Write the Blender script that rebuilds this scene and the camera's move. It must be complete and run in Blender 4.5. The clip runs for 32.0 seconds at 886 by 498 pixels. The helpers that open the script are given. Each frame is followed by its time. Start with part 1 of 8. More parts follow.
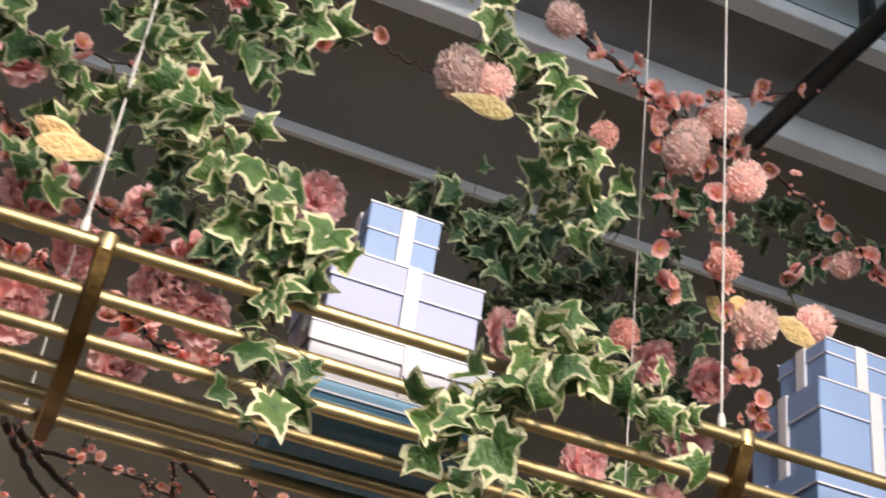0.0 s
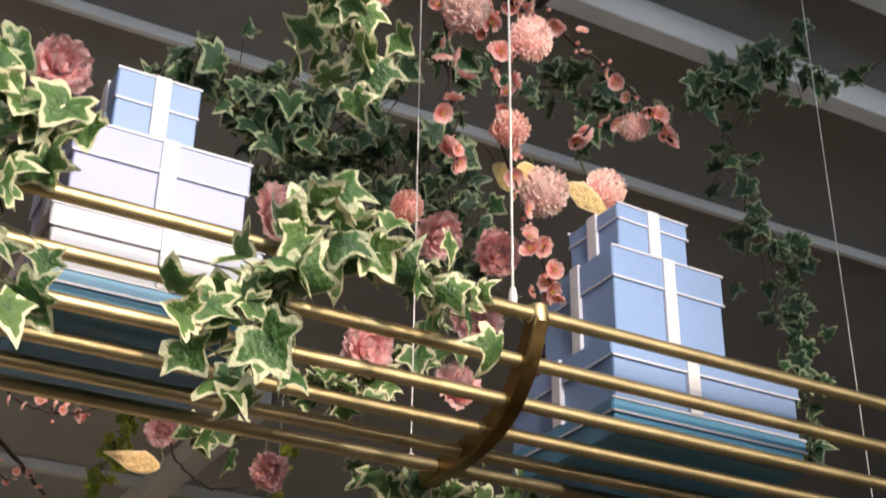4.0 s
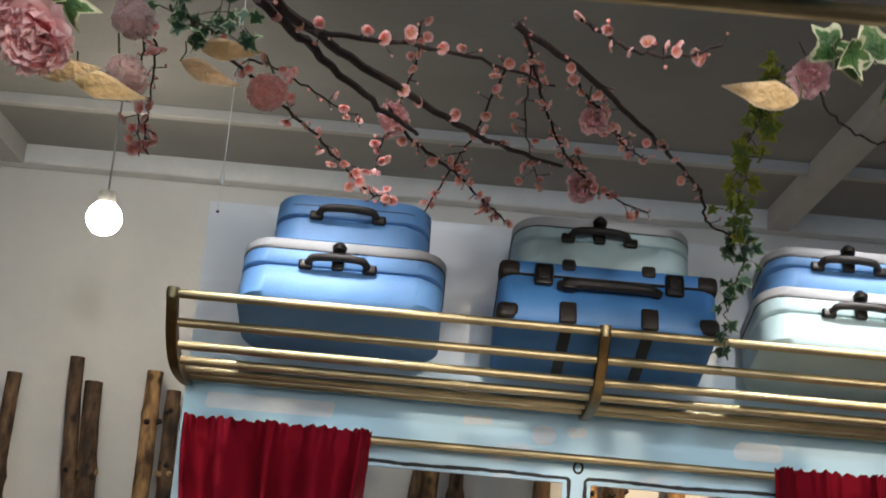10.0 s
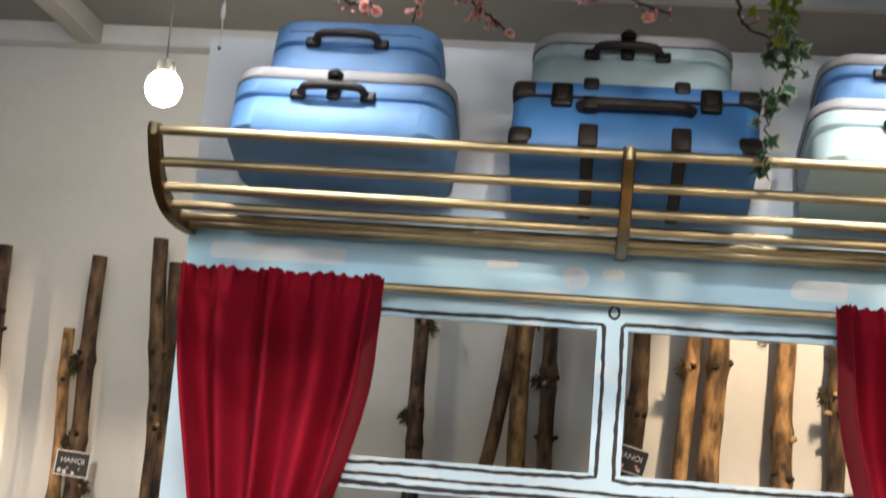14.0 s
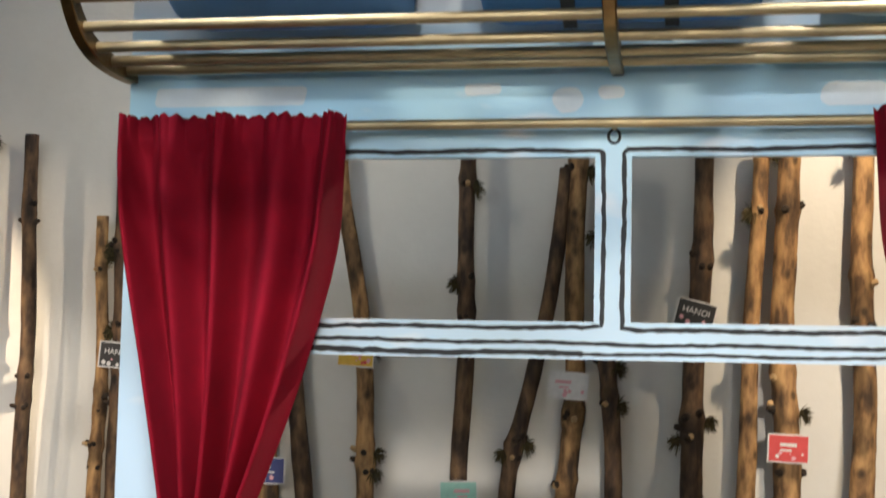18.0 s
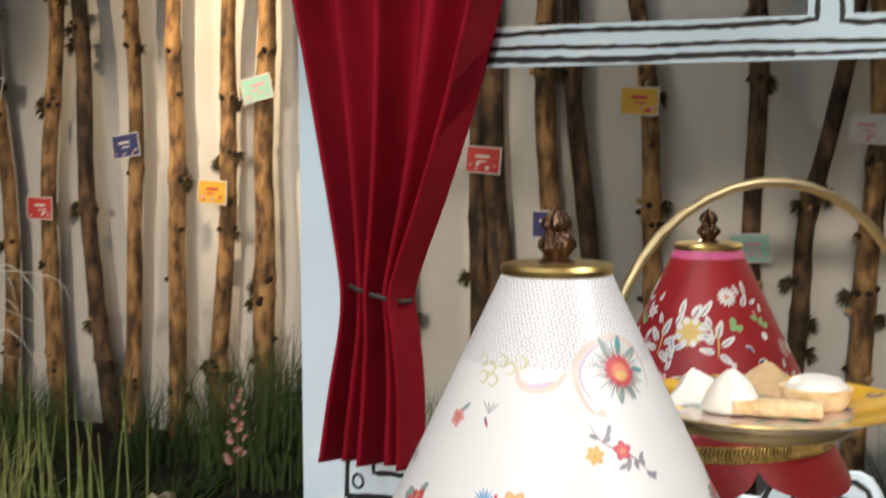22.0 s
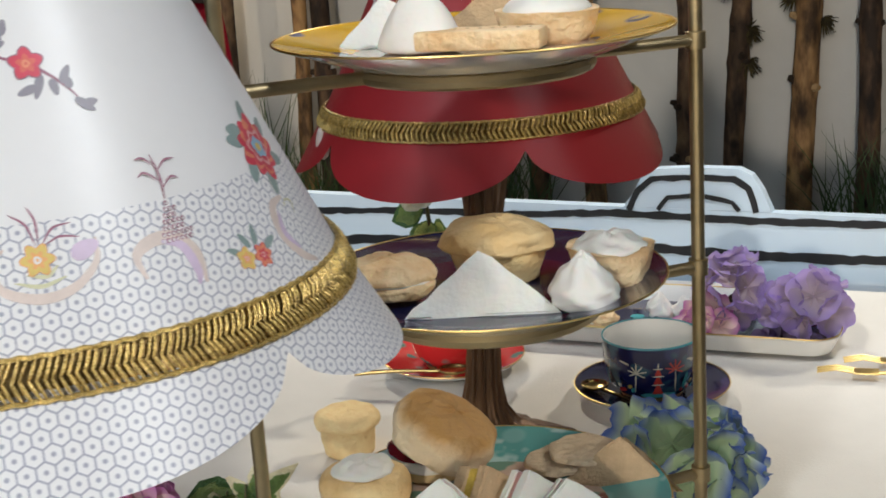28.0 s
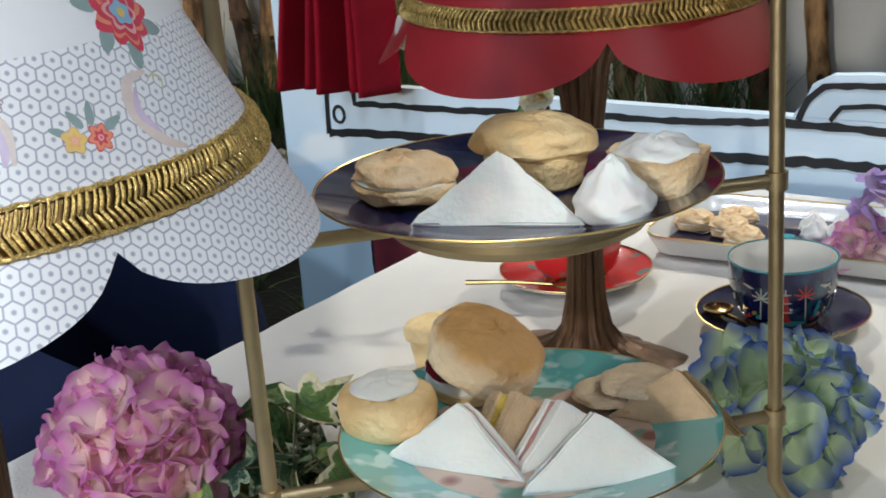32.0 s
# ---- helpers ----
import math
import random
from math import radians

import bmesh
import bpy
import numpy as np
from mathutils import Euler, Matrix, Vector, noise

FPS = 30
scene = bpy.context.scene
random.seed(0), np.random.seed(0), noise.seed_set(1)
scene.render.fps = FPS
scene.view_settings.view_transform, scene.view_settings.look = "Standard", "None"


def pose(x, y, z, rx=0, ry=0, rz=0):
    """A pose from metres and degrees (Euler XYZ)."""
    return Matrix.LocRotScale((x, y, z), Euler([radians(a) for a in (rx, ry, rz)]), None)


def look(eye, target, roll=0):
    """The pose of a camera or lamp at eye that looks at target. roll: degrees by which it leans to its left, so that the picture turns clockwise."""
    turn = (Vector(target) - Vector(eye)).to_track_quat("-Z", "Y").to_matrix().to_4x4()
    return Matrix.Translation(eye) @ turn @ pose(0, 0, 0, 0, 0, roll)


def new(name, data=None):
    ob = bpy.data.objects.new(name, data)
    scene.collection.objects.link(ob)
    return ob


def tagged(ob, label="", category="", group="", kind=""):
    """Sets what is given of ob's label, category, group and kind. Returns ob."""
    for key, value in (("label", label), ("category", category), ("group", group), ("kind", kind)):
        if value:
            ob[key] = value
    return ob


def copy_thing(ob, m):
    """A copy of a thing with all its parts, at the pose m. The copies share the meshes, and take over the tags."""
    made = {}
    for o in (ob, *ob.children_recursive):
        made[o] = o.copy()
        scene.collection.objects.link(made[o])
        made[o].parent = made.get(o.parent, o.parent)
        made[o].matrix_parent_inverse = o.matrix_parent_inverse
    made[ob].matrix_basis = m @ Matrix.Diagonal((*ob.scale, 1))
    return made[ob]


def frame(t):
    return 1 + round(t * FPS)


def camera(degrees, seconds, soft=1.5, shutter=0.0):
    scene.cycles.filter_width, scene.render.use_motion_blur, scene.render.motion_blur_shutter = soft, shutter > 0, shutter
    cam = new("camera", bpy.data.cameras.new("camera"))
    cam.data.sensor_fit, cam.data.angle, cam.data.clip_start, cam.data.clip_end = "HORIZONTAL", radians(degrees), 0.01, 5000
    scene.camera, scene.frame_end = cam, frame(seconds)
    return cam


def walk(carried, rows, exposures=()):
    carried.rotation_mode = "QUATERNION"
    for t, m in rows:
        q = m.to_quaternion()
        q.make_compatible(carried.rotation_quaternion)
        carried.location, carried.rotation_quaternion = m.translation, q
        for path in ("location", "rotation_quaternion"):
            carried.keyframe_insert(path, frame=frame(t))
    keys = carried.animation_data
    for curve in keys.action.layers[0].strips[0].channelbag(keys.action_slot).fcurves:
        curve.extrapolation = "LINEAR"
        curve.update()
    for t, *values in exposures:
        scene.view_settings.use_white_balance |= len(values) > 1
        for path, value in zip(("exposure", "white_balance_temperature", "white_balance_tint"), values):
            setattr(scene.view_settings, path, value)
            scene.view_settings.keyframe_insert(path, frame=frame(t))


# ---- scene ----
cam = camera(36.08, 32.0, soft=1.7, shutter=0.8)
PATH = [
    (0, (0.3082, -3.6085, 1.3933), (0.8252, -2.0039, 2.4694), 8.27),
    (0.5, (0.3187, -3.5864, 1.4078), (0.8945, -1.991, 2.4674), 6.99),
    (1, (0.3274, -3.5674, 1.4175), (0.9473, -1.985, 2.4719), 6.1),
    (1.5, (0.3357, -3.5498, 1.4262), (1.0035, -1.9936, 2.4903), 5.34),
    (2, (0.3467, -3.5191, 1.4425), (1.0471, -1.9729, 2.5001), 4.31),
    (2.5, (0.3515, -3.5155, 1.4542), (1.0963, -1.9833, 2.5019), 2.96),
    (4.5, (0.3841, -3.4505, 1.4963), (1.2475, -1.8823, 2.3881), 0.92),
    (5, (0.3781, -3.4308, 1.5173), (1.1894, -1.8077, 2.3583), 1.36),
    (5.5, (0.3997, -3.4117, 1.5246), (1.0523, -1.6974, 2.3217), 2.52),
    (6, (0.4133, -3.3967, 1.5304), (0.9433, -1.6259, 2.294), 3.42),
    (6.5, (0.4347, -3.3637, 1.537), (0.8347, -1.5421, 2.2592), 4.54),
    (7, (0.4568, -3.3115, 1.5553), (0.7536, -1.4444, 2.2079), 5.83),
    (7.5, (0.4745, -3.2767, 1.5622), (0.6815, -1.3747, 2.145), 5.15),
    (8, (0.4853, -3.2551, 1.5668), (0.6241, -1.3445, 2.1418), 4.16),
    (8.5, (0.5029, -3.2051, 1.5802), (0.5971, -1.2824, 2.1226), 2.92),
    (9, (0.5184, -3.1331, 1.5508), (0.5779, -1.2041, 2.0754), 3.38),
    (9.5, (0.5277, -3.0848, 1.5392), (0.5561, -1.1543, 2.0608), 4.97),
    (10, (0.5601, -3.0331, 1.5501), (0.5589, -1.0965, 2.0497), 5.13),
    (10.5, (0.5921, -2.9921, 1.5423), (0.5731, -1.0526, 2.0301), 3.61),
    (11, (0.626, -2.9471, 1.5325), (0.5968, -1.0011, 1.9935), 2.19),
    (11.5, (0.6618, -2.9058, 1.5165), (0.6088, -0.9551, 1.9546), 1.78),
    (12, (0.6939, -2.8784, 1.5097), (0.611, -0.9264, 1.9374), 1.74),
    (12.5, (0.7378, -2.8443, 1.508), (0.6249, -0.8953, 1.9423), 2.41),
    (13, (0.7835, -2.8096, 1.507), (0.6355, -0.8623, 1.9386), 2.86),
    (13.5, (0.8245, -2.7566, 1.5054), (0.6373, -0.8057, 1.9039), 3.53),
    (14, (0.8492, -2.7192, 1.4923), (0.6307, -0.761, 1.8358), 4.62),
    (14.5, (0.8943, -2.6537, 1.4883), (0.6297, -0.6936, 1.7848), 4.02),
    (16.5, (0.9831, -2.4666, 1.4902), (0.66, -0.5056, 1.7139), 2.73),
    (17, (1.0042, -2.4345, 1.4839), (0.6528, -0.4783, 1.7071), 1.72),
    (17.5, (1.0164, -2.3731, 1.4813), (0.6634, -0.4153, 1.6872), 1.76),
    (18, (1.0352, -2.3313, 1.471), (0.6728, -0.3712, 1.634), 1.17),
    (18.5, (1.0512, -2.2896, 1.4534), (0.6607, -0.3309, 1.5594), 0.48),
    (19, (1.0704, -2.2506, 1.4386), (0.6441, -0.2979, 1.5106), -0.46),
    (19.5, (1.1009, -2.2241, 1.4259), (0.6305, -0.2808, 1.4742), -0.94),
    (20, (1.135, -2.1899, 1.4149), (0.621, -0.2572, 1.4377), -0.92),
    (20.5, (1.1696, -2.1303, 1.4053), (0.5686, -0.2229, 1.3797), -1.03),
    (21, (1.1997, -2.0977, 1.4006), (0.5087, -0.2219, 1.337), -0.91),
    (21.5, (1.225, -2.0554, 1.3853), (0.4376, -0.2201, 1.2785), -0.28),
    (22, (1.2408, -2.0182, 1.3707), (0.3876, -0.2171, 1.2028), -0.15),
    (22.5, (1.2607, -1.9771, 1.3577), (0.3421, -0.2149, 1.132), -1.57),
    (23, (1.2732, -1.9463, 1.347), (0.3206, -0.2071, 1.087), -2.49),
    (23.5, (1.2821, -1.9095, 1.3313), (0.3109, -0.1829, 1.0564), -3.12),
    (24, (1.2841, -1.8719, 1.3157), (0.3236, -0.1432, 1.0174), -2.72),
    (24.5, (1.2886, -1.8358, 1.3014), (0.331, -0.1085, 0.9857), -2.39),
    (26.5, (1.2961, -1.6927, 1.2622), (0.4015, 0.0512, 0.8643), -3.28),
    (27, (1.3015, -1.6666, 1.2505), (0.4403, 0.0805, 0.7968), -3.57),
    (27.5, (1.3091, -1.6433, 1.2413), (0.4765, 0.1045, 0.7392), -3.73),
    (28, (1.3155, -1.6274, 1.2388), (0.4934, 0.1192, 0.7157), -3.61),
    (28.5, (1.3286, -1.6155, 1.2378), (0.4884, 0.1336, 0.7534), -3.89),
    (29, (1.3368, -1.5925, 1.232), (0.4704, 0.1379, 0.727), -3.98),
    (29.5, (1.3479, -1.5703, 1.2252), (0.4459, 0.1358, 0.7001), -3.84),
    (30, (1.3585, -1.5522, 1.2197), (0.4124, 0.1226, 0.6719), -3.5),
    (30.5, (1.3671, -1.5331, 1.2145), (0.3717, 0.1039, 0.6407), -3.34),
    (31, (1.3711, -1.5163, 1.2097), (0.3327, 0.0848, 0.6113), -3.7),
    (31.5, (1.3737, -1.5035, 1.2066), (0.2912, 0.0578, 0.5816), -3.92),
    (32, (1.3775, -1.4999, 1.2049), (0.2635, 0.037, 0.575), -4.23),
]
EXPOSURES = [(0.0, 0.15, 7000, 15), (3.0, 0.28, 7000, 14), (5.5, 0.22, 6700, 13), (7.0, -0.25, 6100, 9), (9.0, -0.1, 5900, 10), (11.0, 0.07, 6100, 11), (14.0, 0.22, 6100, 12), (18.0, 0.14, 5800, 9), (20.0, -0.1, 6500, 11), (23.0, -0.38, 6300, 10), (24.5, -0.62, 6200, 10), (27.0, -0.72, 6000, 9), (29.0, -0.60, 5800, 8), (32.0, -0.49, 5500, 7)]
walk(cam, [(t, look(eye, target, roll)) for t, eye, target, roll in PATH], EXPOSURES)

# ---- world, sun and large lights ----
world = bpy.data.worlds.new("world")
scene.world = world
world.use_nodes = True
_wn = world.node_tree.nodes
_sky = _wn.new("ShaderNodeTexSky")
_sky.sky_type = "NISHITA"
_sky.sun_disc = False
_sky.sun_elevation = radians(11)
_sky.sun_rotation = radians(169)
world.node_tree.links.new(_sky.outputs[0], _wn["Background"].inputs[0])
_wn["Background"].inputs[1].default_value = 0.07


def lamp(name, kind, m, energy, colour, **more):
    data = bpy.data.lights.new(name, kind)
    data.energy, data.color = energy, colour
    if kind == "AREA":
        data.shape = "RECTANGLE"
        data.size, data.size_y = more["size"]
    if kind == "SUN":
        data.angle = radians(more["angle"])
    if kind == "SPOT":
        data.spot_size, data.spot_blend, data.shadow_soft_size = radians(more["cone"]), 0.6, more["soft"]
    ob = new(name, data)
    ob.matrix_world = m
    return ob


lamp("sun", "SUN", look((0.9, -5.55, 2.97), (0.2, -2.05, 2.29)), 1.2, (1.0, 0.84, 0.64), angle=2.0)
# sky light in the opening of the shop window behind the camera
lamp("window_light", "AREA", look((0.6, -5.3, 2.55), (0.6, -0.5, 0.9)), 92, (0.72, 0.86, 1.0), size=(6.5, 1.3))
# unseen ceiling lamps: three added to brighten table and hanging rack, two over the panel
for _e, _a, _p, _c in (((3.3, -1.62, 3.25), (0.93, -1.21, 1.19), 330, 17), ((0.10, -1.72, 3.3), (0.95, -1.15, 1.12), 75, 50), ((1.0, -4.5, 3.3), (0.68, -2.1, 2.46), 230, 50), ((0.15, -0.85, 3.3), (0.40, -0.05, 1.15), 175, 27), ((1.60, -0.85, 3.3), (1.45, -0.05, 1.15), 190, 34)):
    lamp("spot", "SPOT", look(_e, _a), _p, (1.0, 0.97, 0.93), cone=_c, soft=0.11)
# ceiling spotlights that graze the back wall
SPOTS = [((-2.25, 1.65, 3.25), (-2.08, 2.98, 1.55), 390, 28), ((-3.9, 0.5, 3.25), (-2.2, 2.98, 1.4), 215, 38), ((1.85, 1.5, 3.25), (1.75, 2.98, 1.8), 230, 46)]
for _e, _a, _p, _c in SPOTS:
    lamp("spot", "SPOT", look(_e, _a), _p, (1.0, 0.74, 0.45), cone=_c, soft=0.03)
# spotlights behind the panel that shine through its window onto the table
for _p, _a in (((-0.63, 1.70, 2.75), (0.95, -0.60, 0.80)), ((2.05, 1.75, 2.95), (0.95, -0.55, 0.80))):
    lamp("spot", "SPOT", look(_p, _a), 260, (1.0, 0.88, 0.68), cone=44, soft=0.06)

# ---- materials ----
def mat(name, base, rough=0.5, metal=0.0, vary=0.12, scale=8.0, bump=0.0, bump_scale=60.0, colour2=None, spec=0.5, coat=0.0, sss=0.0, rand=0.0, stretch=(1, 1, 1), coords="Object"):
    """A procedural surface: two scales of colour variation, roughness variation and fine relief."""
    m = bpy.data.materials.new(name)
    m.use_nodes = True
    nt = m.node_tree
    n, l = nt.nodes, nt.links
    b = n["Principled BSDF"]
    tc = n.new("ShaderNodeTexCoord")
    mp = n.new("ShaderNodeMapping")
    mp.inputs["Scale"].default_value = stretch
    l.new(tc.outputs[coords], mp.inputs[0])
    big, fine = n.new("ShaderNodeTexNoise"), n.new("ShaderNodeTexNoise")
    big.inputs["Scale"].default_value, fine.inputs["Scale"].default_value = scale, scale * 9
    big.inputs["Detail"].default_value, fine.inputs["Detail"].default_value = 4, 3
    l.new(mp.outputs[0], big.inputs[0])
    l.new(mp.outputs[0], fine.inputs[0])
    ramp = n.new("ShaderNodeValToRGB")
    c2 = colour2 or tuple(max(0, c * (1 - vary * 2)) for c in base)
    ramp.color_ramp.elements[0].color = (*c2, 1)
    ramp.color_ramp.elements[1].color = (*base, 1)
    ramp.color_ramp.elements[0].position, ramp.color_ramp.elements[1].position = 0.3, 0.65
    l.new(big.outputs[0], ramp.inputs[0])
    mul = n.new("ShaderNodeMix")
    mul.data_type, mul.blend_type = "RGBA", "MULTIPLY"
    mul.inputs[0].default_value = vary * 1.5
    l.new(ramp.outputs[0], mul.inputs[6])
    l.new(fine.outputs[0], mul.inputs[7])
    out = mul.outputs[2]
    if rand:
        info, hsv = n.new("ShaderNodeObjectInfo"), n.new("ShaderNodeHueSaturation")
        mr = n.new("ShaderNodeMapRange")
        mr.inputs[3].default_value, mr.inputs[4].default_value = 1 - rand, 1 + rand
        l.new(info.outputs["Random"], mr.inputs[0])
        l.new(mr.outputs[0], hsv.inputs["Value"])
        l.new(out, hsv.inputs["Color"])
        out = hsv.outputs[0]
    l.new(out, b.inputs["Base Color"])
    rr = n.new("ShaderNodeMapRange")
    rr.inputs[3].default_value, rr.inputs[4].default_value = max(0.02, rough - 0.08), min(1, rough + 0.08)
    l.new(fine.outputs[0], rr.inputs[0])
    l.new(rr.outputs[0], b.inputs["Roughness"])
    b.inputs["Metallic"].default_value = metal
    b.inputs["Specular IOR Level"].default_value = spec
    b.inputs["Coat Weight"].default_value = coat
    if sss:
        b.inputs["Subsurface Weight"].default_value = sss
        b.inputs["Subsurface Scale"].default_value = 0.01
    if bump:
        bn, bp = n.new("ShaderNodeTexNoise"), n.new("ShaderNodeBump")
        bn.inputs["Scale"].default_value = bump_scale
        bn.inputs["Detail"].default_value = 5
        l.new(mp.outputs[0], bn.inputs[0])
        l.new(bn.outputs[0], bp.inputs["Height"])
        bp.inputs["Strength"].default_value = bump
        bp.inputs["Distance"].default_value = 0.01
        l.new(bp.outputs[0], b.inputs["Normal"])
    return m


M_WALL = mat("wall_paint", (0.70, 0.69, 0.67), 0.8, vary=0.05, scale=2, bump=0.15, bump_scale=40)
M_WALL_D = mat("unseen_wall_dark", (0.26, 0.24, 0.22), 0.8, vary=0.08, scale=2, bump=0.15, bump_scale=40)
M_CEIL = mat("ceiling_grey", (0.30, 0.295, 0.29), 0.8, vary=0.08, scale=2, bump=0.2, bump_scale=30)
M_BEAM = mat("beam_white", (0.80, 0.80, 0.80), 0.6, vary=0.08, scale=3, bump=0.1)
# darker copy of the beam white lowers the brightness of the back beams
M_BEAM_DIM = mat("beam_grey", (0.50, 0.49, 0.48), 0.7, vary=0.08, scale=3, bump=0.1)
M_PIPE = mat("black_pipe", (0.02, 0.02, 0.022), 0.4, vary=0.2)
M_FLOOR = mat("floor_oak", (0.13, 0.09, 0.06), 0.45, vary=0.2, scale=3, stretch=(1, 6, 1))
M_BRASS = mat("brushed_brass", (0.60, 0.48, 0.27), 0.50, metal=1.0, vary=0.14, scale=14, bump=0.05, bump_scale=200)
M_BRASS_D = mat("aged_brass", (0.33, 0.21, 0.08), 0.36, metal=1.0, vary=0.2, scale=20, bump=0.1, bump_scale=90)
M_GILT = mat("gilt", (0.83, 0.60, 0.22), 0.36, metal=1.0, vary=0.08, scale=30)
M_BRONZE = mat("dark_bronze", (0.16, 0.085, 0.045), 0.35, metal=0.8, vary=0.3, scale=25, bump=0.3, bump_scale=80)
M_CURTAIN = mat("red_velvet", (0.27, 0.0035, 0.017), 0.85, vary=0.12, scale=10, bump=0.15, bump_scale=300, spec=0.15)
M_CASE_BLUE = mat("blue_card", (0.17, 0.36, 0.68), 0.55, vary=0.07, scale=6, bump=0.06, bump_scale=150)
M_CASE_MINT = mat("pale_mint_card", (0.55, 0.70, 0.70), 0.55, vary=0.05, scale=6, bump=0.06, bump_scale=150)
M_CASE_TRIM = mat("grey_piping", (0.50, 0.49, 0.48), 0.6, vary=0.06)
M_LEATHER = mat("dark_leather", (0.030, 0.019, 0.013), 0.5, vary=0.25, scale=30, bump=0.25, bump_scale=220)
M_CASE_DEEP = mat("deep_blue_card", (0.085, 0.27, 0.62), 0.5, vary=0.08, scale=8, bump=0.06, bump_scale=150)
M_IRON = mat("dark_metal", (0.035, 0.028, 0.022), 0.42, metal=0.6, vary=0.2, scale=40)
M_INK = mat("black_paint", (0.012, 0.014, 0.018), 0.6, vary=0.2, scale=60)
M_NAVY = mat("navy_velvet", (0.009, 0.015, 0.050), 0.85, vary=0.25, scale=5, bump=0.1, bump_scale=300, spec=0.2)
M_CLOTH = mat("white_tablecloth", (0.80, 0.76, 0.70), 0.85, vary=0.04, scale=5, bump=0.12, bump_scale=350, spec=0.2)
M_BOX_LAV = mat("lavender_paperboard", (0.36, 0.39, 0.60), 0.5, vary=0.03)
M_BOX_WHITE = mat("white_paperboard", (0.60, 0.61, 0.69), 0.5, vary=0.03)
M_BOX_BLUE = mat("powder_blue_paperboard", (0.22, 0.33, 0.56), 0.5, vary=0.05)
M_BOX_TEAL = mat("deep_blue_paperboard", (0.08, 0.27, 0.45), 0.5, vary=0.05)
M_RIBBON = mat("grey_satin_ribbon", (0.66, 0.64, 0.68), 0.35, vary=0.04, stretch=(1, 1, 12))
M_STRING = mat("white_cord", (0.75, 0.73, 0.70), 0.7)
M_PORCELAIN = mat("white_porcelain", (0.80, 0.79, 0.75), 0.12, vary=0.02, coat=0.5)
M_BREAD = mat("white_bread", (0.86, 0.84, 0.77), 0.9, vary=0.03, scale=60, bump=0.15, bump_scale=260, sss=0.15)
M_CRUST = mat("brown_bread", (0.66, 0.47, 0.27), 0.9, vary=0.08, scale=120, bump=0.4, bump_scale=400)
M_CAKE = mat("golden_sponge", (0.92, 0.70, 0.34), 0.8, vary=0.03, scale=90, bump=0.3, bump_scale=260, colour2=(0.86, 0.60, 0.28))
M_BISCUIT = mat("pale_biscuit", (0.90, 0.70, 0.42), 0.75, vary=0.06, scale=60, bump=0.55, bump_scale=120, colour2=(0.80, 0.52, 0.25), sss=0.05)
M_CREAM = mat("white_icing", (0.86, 0.84, 0.78), 0.5, vary=0.03, scale=20, bump=0.1, bump_scale=150, sss=0.1)


# ---- building tools ----
def finish(bm, smooth=True, angle=0.7):
    bmesh.ops.recalc_face_normals(bm, faces=bm.faces)
    for f in bm.faces:
        f.smooth = smooth
    if smooth:
        for e in bm.edges:
            if len(e.link_faces) == 2 and e.calc_face_angle(0) > angle:
                e.smooth = False
    return bm


def mesh_of(name, bm, material, smooth=True, angle=0.7):
    finish(bm, smooth, angle)
    me = bpy.data.meshes.new(name)
    bm.to_mesh(me)
    bm.free()
    for m in material if isinstance(material, (list, tuple)) else [material]:
        me.materials.append(m)
    return me


def part(name, bm, material, parent=None, label="", smooth=True):
    ob = new(name, bm if isinstance(bm, bpy.types.Mesh) else mesh_of(name, bm, material, smooth))
    ob.parent = parent
    return tagged(ob, label)


def thing(name, at, label, category, group="", rz=0.0):
    ob = new(name)
    ob.empty_display_size = 0.05
    ob.matrix_world = pose(*at, 0, 0, rz)
    return tagged(ob, label, category, group)


def structure(name, bm, material, label="", smooth=False):
    return tagged(part(name, bm, material, None, label, smooth), label, name.rstrip("_0123456789"), "", "structure")


def box(sx, sy, sz, at=(0, 0, 0), bevel=0.0, bm=None, seg=2, rz=0.0, m=None):
    """A box whose centre is at the given place; appended to bm where one is given."""
    one = bmesh.new()
    bmesh.ops.create_cube(one, size=1, matrix=Matrix.Diagonal((sx, sy, sz, 1)))
    if bevel:
        bmesh.ops.bevel(one, geom=one.edges[:], offset=bevel, segments=seg, profile=0.5, affect="EDGES", clamp_overlap=True)
    bmesh.ops.transform(one, matrix=m or pose(*at, 0, 0, rz), verts=one.verts)
    return one if bm is None else merge(bm, one)


def merge(bm, other):
    me = bpy.data.meshes.new("tmp")
    other.to_mesh(me)
    other.free()
    bm.from_mesh(me)
    bpy.data.meshes.remove(me)
    return bm


def lathe(profile, seg=48, at=(0, 0, 0), bm=None, wave=None, closed=False):
    """Turn (radius, z) pairs round the z axis. wave(angle, i) may shift the radius and height of a ring."""
    bm = bm or bmesh.new()
    rings = []
    for i, (r, z) in enumerate(profile):
        if r < 1e-6:
            rings.append([bm.verts.new((at[0], at[1], at[2] + z))])
            continue
        ring = []
        for k in range(seg):
            a = 2 * math.pi * k / seg
            dr, dz = wave(a, i) if wave else (0, 0)
            ring.append(bm.verts.new((at[0] + (r + dr) * math.cos(a), at[1] + (r + dr) * math.sin(a), at[2] + z + dz)))
        rings.append(ring)
    for a, b in zip(rings, rings[1:]):
        for k in range(seg):
            j = (k + 1) % seg
            if len(a) == 1 and len(b) > 1:
                bm.faces.new((a[0], b[k], b[j]))
            elif len(b) == 1 and len(a) > 1:
                bm.faces.new((a[k], a[j], b[0]))
            elif len(a) > 1:
                bm.faces.new((a[k], a[j], b[j], b[k]))
    return bm


